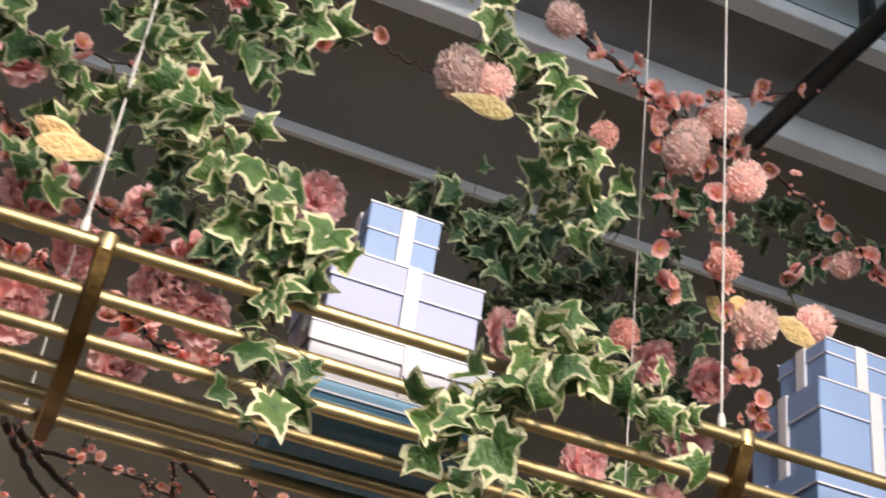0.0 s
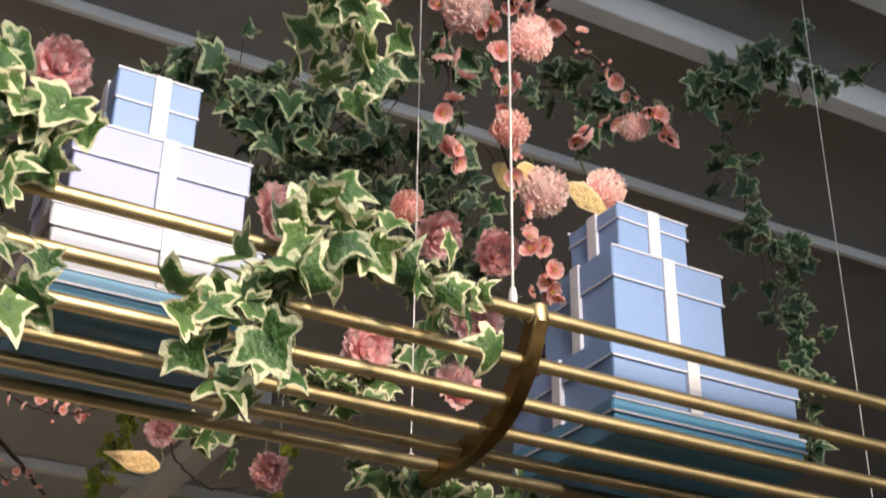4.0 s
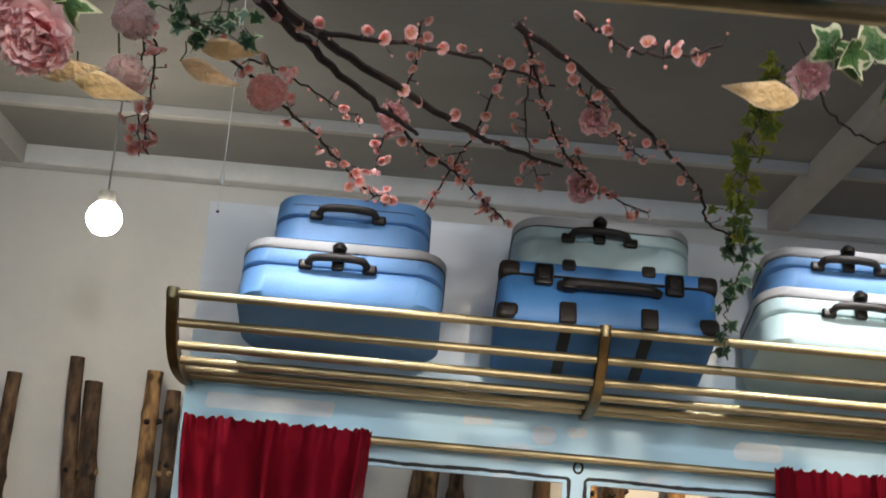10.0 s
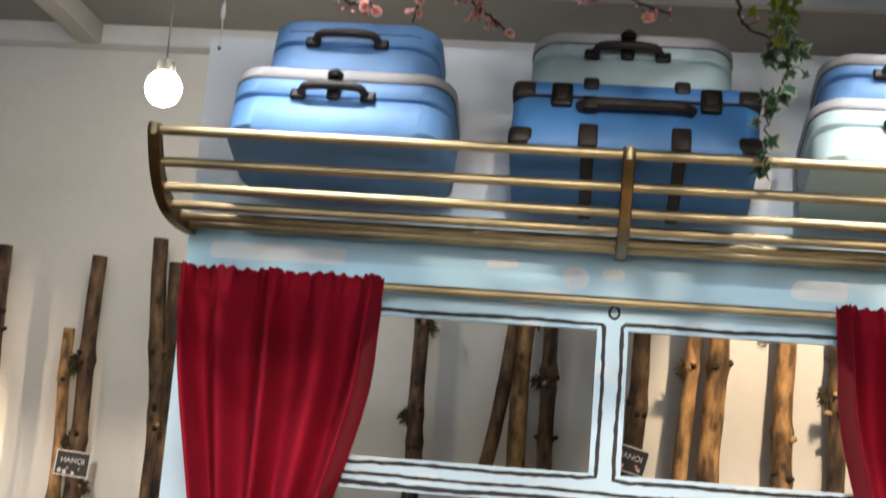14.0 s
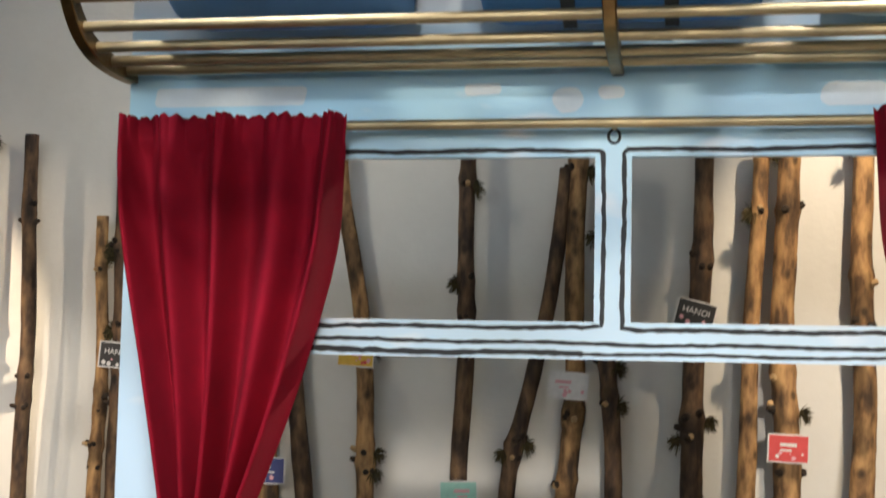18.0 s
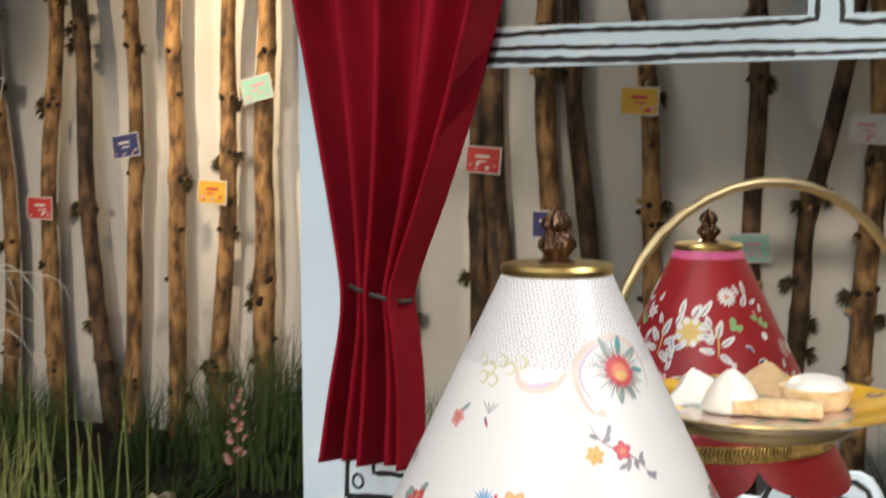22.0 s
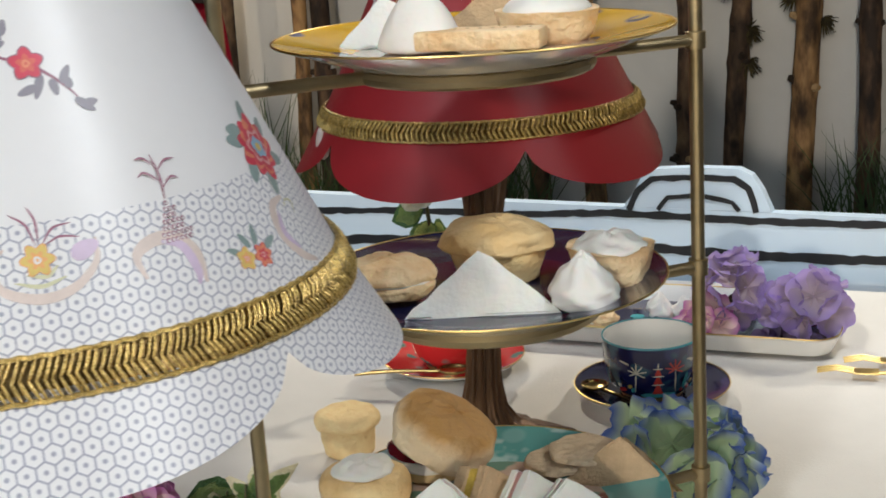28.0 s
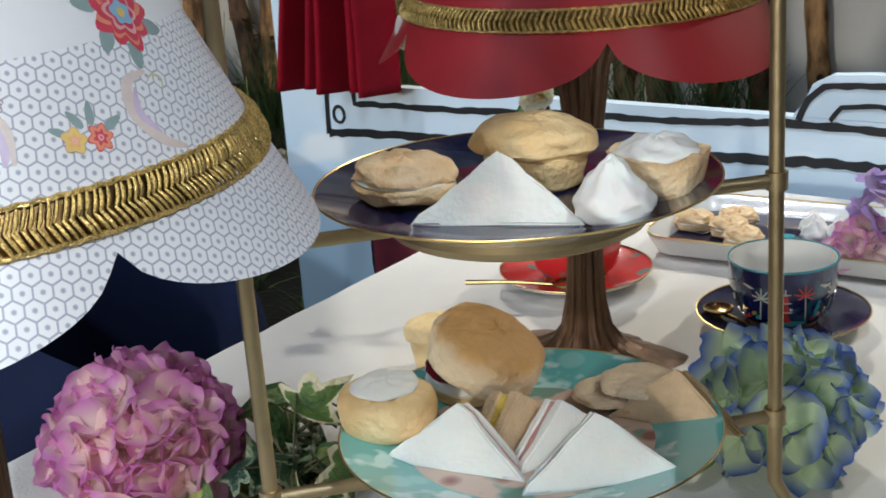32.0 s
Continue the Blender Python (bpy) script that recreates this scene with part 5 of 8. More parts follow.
ivy([(1.685, -0.34, 2.375), (1.708, -0.34, 2.296), (1.703, -0.34, 2.215), (1.719, -0.34, 2.125)], 41, 0.04, VINE, 0.03, 33)
ivy([(0.138, -1.2, 2.349), (0.193, -1.2, 2.317), (0.233, -1.2, 2.338)], 21, 0.0255, IVY_DARK_SHADED, 0.05, 34)
ivy([(0.032, -1.5, 2.22), (0.066, -1.5, 2.235), (0.079, -1.5, 2.248)], 6, 0.04675, IVY, 0.03, 35)
ivy([(0.979, -1.6, 2.194), (1.028, -1.6, 2.194), (1.063, -1.6, 2.201)], 6, 0.0442, IVY, 0.02, 36)
# blossom branches
blossom_branch([(1.008, -2, 2.978), (1.108, -2, 2.939), (1.171, -2, 2.892), (1.311, -2, 2.857), (1.435, -2, 2.821), (1.56, -2, 2.749), (1.62, -2, 2.689)], 0.006, 20, 0, 38)
blossom_branch([(1.177, -2, 2.888), (1.242, -2, 2.928), (1.356, -2, 2.989), (1.476, -2, 3.056)], 0.003, 8, 0, 39)
blossom_branch([(1.149, -2.02, 2.887), (1.174, -2.02, 2.789), (1.186, -2.02, 2.679), (1.197, -2.02, 2.553), (1.195, -2.02, 2.501)], 0.0025, 9, 0, 40)
blossom_branch([(1.249, -2.02, 2.807), (1.273, -2.02, 2.712), (1.271, -2.02, 2.59), (1.312, -2.02, 2.468), (1.342, -2.02, 2.379), (1.367, -2.02, 2.33)], 0.0025, 14, 0, 41)
blossom_branch([(0.639, -2, 2.834), (0.692, -2, 2.799), (0.742, -2, 2.788), (0.791, -2, 2.784)], 0.0035, 1, 0, 42)
blossom_branch([(0.572, -2, 2.78), (0.558, -2, 2.756), (0.576, -2, 2.752)], 0.002, 2, 0, 43)
blossom_branch([(0.164, -1.85, 2.568), (0.22, -1.85, 2.517), (0.301, -1.85, 2.466), (0.374, -1.85, 2.443), (0.456, -1.85, 2.423)], 0.005, 12, 0, 44)
blossom_branch([(0.235, -1.85, 2.71), (0.375, -1.85, 2.725), (0.42, -1.85, 2.733), (0.452, -1.85, 2.712)], 0.003, 6, 0, 45)
blossom_branch([(0.221, -1.75, 2.414), (0.313, -1.75, 2.387), (0.435, -1.75, 2.349), (0.508, -1.75, 2.295), (0.578, -1.75, 2.298)], 0.004, 14, 0, 46)
blossom_branch([(0.422, -1.7, 2.369), (0.464, -1.7, 2.343), (0.535, -1.7, 2.346), (0.598, -1.7, 2.346)], 0.003, 10, 0, 47)
blossom_branch([(0.304, -1.5, 2.241), (0.361, -1.25, 2.273), (0.44, -1, 2.295), (0.496, -0.75, 2.345)], 0.009, 1, 0, 48)
blossom_branch([(0.326, -1.5, 2.239), (0.41, -1.238, 2.277), (0.553, -0.975, 2.294), (0.655, -0.712, 2.346), (0.777, -0.45, 2.41)], 0.009, 6, 0, 49)
blossom_branch([(0.636, -1.2, 2.369), (0.769, -0.975, 2.39), (0.904, -0.75, 2.385), (1.011, -0.525, 2.397), (1.089, -0.3, 2.431)], 0.007, 6, 0, 50)
blossom_branch([(1.069, -0.4, 2.4), (1.1, -0.35, 2.343), (1.216, -0.3, 2.327)], 0.004, 2, 0, 51)
blossom_branch([(0.372, -1.4, 2.24), (0.492, -1.2, 2.325), (0.613, -1, 2.385), (0.727, -0.8, 2.437)], 0.005, 7, 0, 52)
blossom_branch([(0.155, -0.9, 2.41), (0.27, -0.8, 2.349), (0.351, -0.7, 2.306), (0.415, -0.6, 2.274), (0.445, -0.5, 2.299)], 0.0035, 15, 0, 53)
blossom_branch([(0.205, -0.9, 2.398), (0.254, -0.8, 2.419), (0.343, -0.7, 2.401), (0.382, -0.6, 2.421)], 0.0025, 6, 0, 54)
blossom_branch([(0.443, -0.8, 2.367), (0.486, -0.712, 2.345), (0.564, -0.625, 2.322), (0.626, -0.538, 2.295), (0.677, -0.45, 2.287)], 0.004, 18, 0, 55)
blossom_branch([(0.483, -0.8, 2.536), (0.476, -0.7, 2.485), (0.428, -0.6, 2.39), (0.414, -0.5, 2.338)], 0.0025, 9, 0, 56)
blossom_branch([(0.643, -0.8, 2.47), (0.601, -0.7, 2.38), (0.564, -0.6, 2.342), (0.515, -0.5, 2.274)], 0.0025, 9, 0, 57)
blossom_branch([(0.671, -0.8, 2.528), (0.701, -0.73, 2.479), (0.743, -0.66, 2.404), (0.786, -0.59, 2.372), (0.84, -0.52, 2.35), (0.956, -0.45, 2.325)], 0.004, 20, 0, 58)
blossom_branch([(0.684, -0.8, 2.473), (0.691, -0.625, 2.424), (0.738, -0.45, 2.352)], 0.002, 7, 0, 59)
blossom_branch([(0.758, -0.8, 2.456), (0.84, -0.667, 2.432), (0.893, -0.533, 2.434), (0.949, -0.4, 2.456)], 0.003, 12, 0, 60)
blossom_branch([(0.05, -1, 2.408), (0.056, -1, 2.328), (0.062, -1, 2.249), (0.073, -1, 2.182)], 0.002, 8, 0, 61)
blossom_branch([(0.072, -1, 2.379), (0.076, -1, 2.299), (0.076, -1, 2.221), (0.085, -1, 2.183)], 0.002, 7, 0, 62)
blossom_branch([(0.72, -1.3, 2.342), (0.804, -1.3, 2.3), (0.87, -1.3, 2.301), (0.919, -1.3, 2.322)], 0.004, 6, 0, 63)
blossom_branch([(1.159, -0.9, 2.437), (1.188, -0.9, 2.387), (1.258, -0.9, 2.35), (1.329, -0.9, 2.365)], 0.003, 0, 0, 64)
blossom_branch([(1.421, -2, 2.62), (1.466, -2, 2.681), (1.536, -2, 2.728)], 0.003, 2, 0, 65)
# pompom and peony heads
flower(0.782, -2.1, 2.717, 0.062, POM_PALE, 67)
flower(0.833, -2.1, 2.717, 0.062, POM_PALE, 68)
flower(0.963, -2.05, 2.95, 0.058, POM_PALE, 69)
flower(1.273, -2.05, 2.869, 0.058, POM_PALE, 70)
flower(1.195, -2.05, 2.766, 0.058, POM_PALE, 71)
flower(1.312, -2.05, 2.754, 0.058, POM_PALE, 72)
flower(1.227, -2.02, 2.834, 0.05, POM_PALE, 73)
flower(1.274, -2.05, 2.576, 0.044, POM, 74)
flower(1.049, -2.05, 2.741, 0.044, POM, 75)
flower(1.374, -1.98, 2.534, 0.06, POM_PALE, 76)
flower(1.488, -1.98, 2.571, 0.06, POM_PALE, 77)
flower(1.578, -1.95, 2.736, 0.046, POM_PALE, 78)
flower(1.259, -1.75, 2.588, 0.046, POM, 79)
flower(0.419, -1.8, 2.494, 0.085, PEONY, 80)
flower(0.665, -1.8, 2.625, 0.085, PEONY, 81)
flower(0.464, -1.8, 2.383, 0.085, PEONY, 82)
flower(0.248, -1.8, 2.471, 0.085, PEONY, 83)
flower(0.17, -1.8, 2.701, 0.085, PEONY, 84)
flower(0.267, -1.8, 2.494, 0.085, PEONY, 85)
flower(0.468, -1.8, 2.968, 0.085, PEONY, 86)
flower(0.503, -1.8, 2.457, 0.085, PEONY, 87)
flower(0.433, -1.8, 2.249, 0.085, PEONY, 88)
flower(0.269, -1.8, 2.287, 0.085, PEONY, 90)
flower(0.333, -1.8, 2.407, 0.085, PEONY, 92)
flower(0.471, -1.8, 2.389, 0.085, PEONY, 95)
flower(0.534, -1.8, 2.353, 0.085, PEONY, 97)
flower(1.042, -1.7, 2.542, 0.08, PEONY, 98)
flower(1.418, -1.7, 2.438, 0.08, PEONY, 99)
flower(1.339, -1.7, 2.581, 0.08, PEONY, 100)
flower(1.168, -1.8, 2.293, 0.075, PEONY, 101)
flower(1.316, -1.8, 2.262, 0.075, PEONY, 102)
flower(1.48, -1.8, 2.364, 0.075, PEONY, 103)
flower(1.391, -1.8, 2.512, 0.075, PEONY, 104)
flower(1.111, -1.6, 2.155, 0.062, PEONY, 105)
flower(-0.002, -1.5, 2.21, 0.085, PEONY, 106)
flower(0.05, -1.5, 2.171, 0.085, PEONY, 107)
flower(0.083, -1.2, 2.325, 0.055, POM_PALE, 108)
flower(0.085, -1.2, 2.234, 0.055, POM_PALE, 109)
flower(0.244, -0.9, 2.342, 0.055, POM, 110)
flower(0.446, -0.7, 2.386, 0.055, PEONY, 111)
flower(0.809, -0.7, 2.418, 0.055, PEONY, 112)
flower(0.82, -0.5, 2.355, 0.055, PEONY, 113)
flower(1.149, -0.9, 2.453, 0.06, PEONY, 114)
# dry golden leaves among the flowers
golden_leaf(0.228, -2.12, 2.391, 116)
golden_leaf(0.237, -2.12, 2.359, 117)
golden_leaf(0.868, -2.12, 2.658, 118)
golden_leaf(1.272, -2, 2.542, 119)
golden_leaf(1.403, -2, 2.549, 120)
golden_leaf(1.314, -2, 2.551, 121)
golden_leaf(0.016, -1.4, 2.161, 122)
golden_leaf(0.065, -1.4, 2.156, 123)
golden_leaf(0.958, -1.55, 2.148, 124)
golden_leaf(0.161, -1.1, 2.331, 125)
golden_leaf(0.137, -1.1, 2.305, 126)


# ---- the tea table ----
def tabletop():
    t = thing("dining_table", (0.98, -0.78, 0), "table laid with a white cloth for afternoon tea", "table")
    part("top", box(0.84, 1.42, 0.03, (0, 0, 0.728), 0.003), M_FLOOR, t)
    for sx in (-1, 1):
        for sy in (-1, 1):
            part("leg", box(0.06, 0.06, 0.713, (sx * 0.36, sy * 0.64, 0.3565), 0.004), M_FLOOR, t)
    c = thing("tablecloth", (0.98, -0.78, 0.744), "creased white cotton tablecloth hanging over the table edge", "tablecloth")
    bm = bmesh.new()
    nx, ny = 90, 140
    w, d, drop = 0.86, 1.44, 0.34
    grid = []
    for i in range(nx + 1):
        row = []
        for j in range(ny + 1):
            sx, sy = (i / nx - 0.5) * (w + 2 * drop), (j / ny - 0.5) * (d + 2 * drop)
            ox, oy = max(0, abs(sx) - w / 2), max(0, abs(sy) - d / 2)
            x, y = max(-w / 2, min(w / 2, sx)), max(-d / 2, min(d / 2, sy))
            z = 0.005 + 0.0030 * noise.noise((sx * 5, sy * 5, 0)) + 0.0022 * abs(noise.noise((sx * 11 + sy * 5, sy * 9, 3)))
            if ox or oy:
                z -= max(ox, oy)
                fl = 0.012 * math.sin(sy * 30) * ox / drop if ox else 0
                x += math.copysign(0.01 + fl + 0.05 * ox, sx) if ox else 0
                y += math.copysign(0.01 + 0.02 * oy + 0.012 * math.sin(sx * 30) * oy / drop, sy) if oy else 0
            row.append(bm.verts.new((x, min(y, 0.745), z)))
        grid.append(row)
    for a, b in zip(grid, grid[1:]):
        for j in range(ny):
            bm.faces.new((a[j], b[j], b[j + 1], a[j + 1]))
    part("cloth", bm, M_CLOTH, c)


tabletop()
TOP = 0.7505

# ---- three-tier cake stand ----
SC = Vector((1.013, -0.928))
POST_L, POST_R = Vector((0.914, -1.033)), Vector((1.112, -0.823))
TIERS = (0.862, 1.002, 1.143)
STAND = thing("cake_stand", (SC.x, SC.y, TOP), "three-tier brushed brass cake stand with a tall arched handle", "cake stand")
_l, _r = POST_L - SC, POST_R - SC
_mid, _half = (_l + _r) / 2, (_r - _l) / 2
_arch = [(_l.x - 0.010, _l.y - 0.012, 0.012), (_l.x, _l.y, 0.05), (_l.x, _l.y, 0.25), (_l.x, _l.y, 0.44)]
_arch += [(*(_mid + _half * -math.cos(a)), 0.44 + 0.142 * math.sin(a)) for a in np.linspace(0.12, math.pi - 0.12, 18)]
_arch += [(_r.x, _r.y, 0.44), (_r.x, _r.y, 0.25), (_r.x, _r.y, 0.065), (_r.x + 0.016, _r.y + 0.010, 0.03), (_r.x + 0.03, _r.y + 0.018, 0.004)]
part("arched_handle", tube(_arch, 0.0042, 12), M_BRASS, STAND, "slim brass arched handle frame")
for _z in TIERS:
    zz = _z - TOP - 0.0055
    part("plate_ring", tube([(0.064 * math.cos(a), 0.064 * math.sin(a), zz) for a in np.linspace(0, 2 * math.pi, 49)], 0.0042, 8, caps=False), M_BRASS, STAND)
    for p in (_l, _r):
        part("arm", tube([(p.x, p.y, zz), (*(p.normalized() * 0.064), zz)], 0.0038, 10), M_BRASS, STAND)
        part("joint", lathe([(0, -0.006), (0.0062, -0.005), (0.0062, 0.005), (0, 0.006)], 14, (p.x, p.y, zz)), M_BRASS, STAND)
for p in (_l, _r):
    q = p.normalized() * 0.05
    part("foot", tube([(p.x * 0.9, p.y * 0.9, 0.02), (p.x * 1.1, p.y * 1.1, 0.005), (q.x - p.y * 0.9, q.y + p.x * 0.9, 0.005)], 0.0042, 8), M_BRASS, STAND)


def plate_material(name, ground, motif, motif2, rim_white=True):
    """A glazed plate: patterned well and border in colour, gilt line at the rim, white underside."""
    m = bpy.data.materials.new(name)
    m.use_nodes = True
    n, l = m.node_tree.nodes, m.node_tree.links
    tc = n.new("ShaderNodeTexCoord")
    vor, nz = n.new("ShaderNodeTexVoronoi"), n.new("ShaderNodeTexNoise")
    vor.inputs["Scale"].default_value, nz.inputs["Scale"].default_value = 34, 45
    l.new(tc.outputs["Object"], vor.inputs[0])
    l.new(tc.outputs["Object"], nz.inputs[0])
    r1, r2 = n.new("ShaderNodeValToRGB"), n.new("ShaderNodeValToRGB")
    r1.color_ramp.elements[0].color, r1.color_ramp.elements[1].color = (*motif, 1), (*ground, 1)
    r1.color_ramp.elements[0].position, r1.color_ramp.elements[1].position = 0.22, 0.32
    r2.color_ramp.elements[0].position, r2.color_ramp.elements[1].position = 0.55, 0.62
    l.new(vor.outputs[0], r1.inputs[0])
    l.new(nz.outputs[0], r2.inputs[0])
    mix = n.new("ShaderNodeMix")
    mix.data_type = "RGBA"
    mix.inputs[7].default_value = (*motif2, 1)
    l.new(r2.outputs[0], mix.inputs[0])
    l.new(r1.outputs[0], mix.inputs[6])
    b = n["Principled BSDF"]
    l.new(mix.outputs[2], b.inputs["Base Color"])
    b.inputs["Roughness"].default_value = 0.12
    b.inputs["Coat Weight"].default_value = 0.4
    return m


M_PLATE_TEAL = plate_material("teal_glaze", (0.15, 0.42, 0.39), (0.26, 0.54, 0.50), (0.50, 0.70, 0.66))
M_PLATE_NAVY = plate_material("navy_glaze", (0.012, 0.012, 0.05), (0.02, 0.02, 0.07), (0.03, 0.025, 0.06))
M_PLATE_YEL = plate_material("yellow_glaze", (0.80, 0.46, 0.03), (0.14, 0.12, 0.20), (0.80, 0.50, 0.06))
M_CENTRE = plate_material("printed_centre", (0.62, 0.46, 0.36), (0.30, 0.12, 0.10), (0.20, 0.34, 0.26))
for _z, _m, _n, _rad in zip(TIERS, (M_PLATE_TEAL, M_PLATE_NAVY, M_PLATE_YEL), ("turquoise patterned cake plate with a gilt rim", "navy cake plate with a gilt rim", "yellow printed cake plate with a gilt rim"), (0.105, 0.105, 0.112)):
    _t = thing("cake_plate", (SC.x, SC.y, _z), _n, "plate", "cake stand plates")
    part("border", lathe([(0.068, 0.0045), (0.074, 0.006), (_rad - 0.002, 0.0135), (_rad, 0.0145)], 96), _m, _t)
    part("well", lathe([(0, 0.004), (0.068, 0.0045)], 96), M_CENTRE if _m is not M_PLATE_NAVY else _m, _t, "printed centre")
    part("rim", tube([((_rad) * math.cos(a), (_rad) * math.sin(a), 0.0142) for a in np.linspace(0, 2 * math.pi, 97)], 0.0006, 6, caps=False), M_GILT, _t, "thin gilt rim")
    part("underside", lathe([(_rad, 0.0135), (0.074, 0.0005), (0.057, -0.0035), (0.052, -0.0035), (0.055, -0.001), (0, -0.001)], 96), M_PORCELAIN, _t, "white glazed underside")


# ---- cakes and sandwiches ----
M_FILL_Y = mat("egg_filling", (0.80, 0.58, 0.10), 0.7, vary=0.2, scale=80, bump=0.4, bump_scale=200)
M_FILL_P = mat("pink_filling", (0.70, 0.36, 0.33), 0.6, vary=0.15, scale=80, bump=0.3, bump_scale=200)
M_JAM = mat("red_jam", (0.22, 0.01, 0.02), 0.2, vary=0.2, scale=60, coat=0.5)
M_SCONE = mat("baked_scone", (0.89, 0.68, 0.36), 0.75, vary=0.08, scale=26, bump=0.5, bump_scale=90, colour2=(0.78, 0.50, 0.19))


def baked_material():
    """A scone: pale floury sides, browned towards the top of its bake."""
    m = mat("baked_crust", (0.92, 0.76, 0.50), 0.7, vary=0.05, scale=60, bump=0.5, bump_scale=110)
    n, l = m.node_tree.nodes, m.node_tree.links
    b = n["Principled BSDF"]
    old = b.inputs["Base Color"].links[0].from_socket
    tc, sep, nz, add, ramp, mix = (n.new("ShaderNode" + k) for k in ("TexCoord", "SeparateXYZ", "TexNoise", "Math", "ValToRGB", "Mix"))
    l.new(tc.outputs["Object"], sep.inputs[0])
    l.new(tc.outputs["Object"], nz.inputs[0])
    nz.inputs["Scale"].default_value = 60
    add.operation = "MULTIPLY_ADD"
    l.new(nz.outputs[0], add.inputs[0])
    add.inputs[1].default_value = 0.016
    l.new(sep.outputs[2], add.inputs[2])
    ramp.color_ramp.elements[0].position, ramp.color_ramp.elements[1].position = 0.024, 0.034
    l.new(add.outputs[0], ramp.inputs[0])
    mix.data_type = "RGBA"
    mix.inputs[7].default_value = (0.66, 0.38, 0.13, 1)
    l.new(ramp.outputs[0], mix.inputs[0])
    l.new(old, mix.inputs[6])
    l.new(mix.outputs[2], b.inputs["Base Color"])
    return m


M_BAKED = baked_material()


def sandwich(x, y, z, rz, lean, size, layers, label):
    """A triangular finger sandwich standing on its long edge: slices of bread and filling side by side."""
    t = thing("sandwich", (0, 0, 0), label, "sandwich", "finger sandwiches")
    t.matrix_world = pose(x, y, z, 0, 0, rz) @ pose(0, 0, 0, lean)
    off = 0.0
    rng = random.Random(int(x * 977 + z * 331))
    for k, (thick, m, nm) in enumerate(layers):
        s = size * (1 - (0.03 if nm == "filling" else 0)) * rng.uniform(0.985, 1.01)
        out = []
        for (ax, az), (bx, bz) in (((-s, 0), (s, 0)), ((s, 0), (0, s * 0.86)), ((0, s * 0.86), (-s, 0))):
            for j in range(6):
                u = (j + 0.12) / 6
                out.append((ax + (bx - ax) * u + rng.uniform(-1, 1) * 0.0006, max(0, az + (bz - az) * u + rng.uniform(-1, 1) * 0.0006)))
        part(nm, prism(out, thick, off, bevel=0.0012 if nm == "bread" else 0), m, t)
        off += thick
    return t


_W = [(0.007, M_BREAD, "bread"), (0.004, M_FILL_P, "filling"), (0.007, M_BREAD, "bread")]
_B = [(0.008, M_CRUST, "bread"), (0.006, M_FILL_Y, "filling"), (0.009, M_CRUST, "bread")]
_E = [(0.009, M_BREAD, "bread"), (0.005, M_FILL_Y, "filling"), (0.009, M_CAKE, "bread")]
Z0, Z1, Z2 = (z + 0.0045 for z in TIERS)
def between(x0, y0, x1, y1, z, lean, size, layers, label):
    """A sandwich whose long edge runs between two points of the plate."""
    sandwich((x0 + x1) / 2, (y0 + y1) / 2, z, math.degrees(math.atan2(y1 - y0, x1 - x0)), lean, size, layers, label)


between(0.954, -0.986, 1.035, -0.973, Z0, -24, 0.043, _W, "white bread triangle sandwich with pink filling")
between(1.042, -0.986, 1.108, -0.929, Z0, -22, 0.045, _W, "white bread triangle sandwich lying against another")
sandwich(1.044, -0.934, Z0, 66, -16, 0.036, _W, "white bread sandwich with a pink layer seen edge on")
sandwich(1.016, -0.932, Z0, 78, -14, 0.035, _B, "brown bread triangle sandwich with egg filling")
between(1.045, -0.884, 1.103, -0.878, Z0, -24, 0.038, _B, "brown bread triangle sandwich with egg filling lying back")
between(0.992, -0.992, 1.069, -0.961, Z1, -30, 0.045, _E, "white bread triangle sandwich with yellow filling")
between(0.941, -0.942, 0.983, -0.890, Z2, -38, 0.042, _W, "white bread triangle sandwich leaning on the yellow plate")
between(0.971, -0.862, 1.020, -0.867, Z2, -20, 0.038, _B, "brown bread sandwich standing behind the shortbread")


def lump(profile, rough_amt, seed, seg=44, squash=1.0):
    """A baked or piped shape: a turned profile with an uneven surface."""
    def wave(a, i):
        k = profile[i][0]
        return (rough_amt * noise.noise((math.cos(a) * 1.7 + seed, math.sin(a) * 1.7, i * 0.16)) * (1 if k > 0.004 else 0), rough_amt * 0.6 * noise.noise((math.cos(a) * 2 + seed, math.sin(a) * 2, i * 0.3 + 9)))
    fine = spline([(r, z, 0) for r, z in profile], 4 * len(profile))
    profile = [(max(0, p.x), p.y) for p in fine[:-1]] + [profile[-1]]
    profile[0] = (0, profile[0][1])
    bm = lathe(profile, seg, wave=wave)
    bmesh.ops.scale(bm, vec=(1, squash, 1), verts=bm.verts)
    return bm


def round_cake(name, x, y, z, profile, m, label, seed, rough=0.0015, squash=1.0, rz=0.0):
    t = thing(name, (x, y, z), label, "cake", "small cakes", rz)
    part("cake", lump(profile, rough, seed, squash=squash), m, t)
    return t


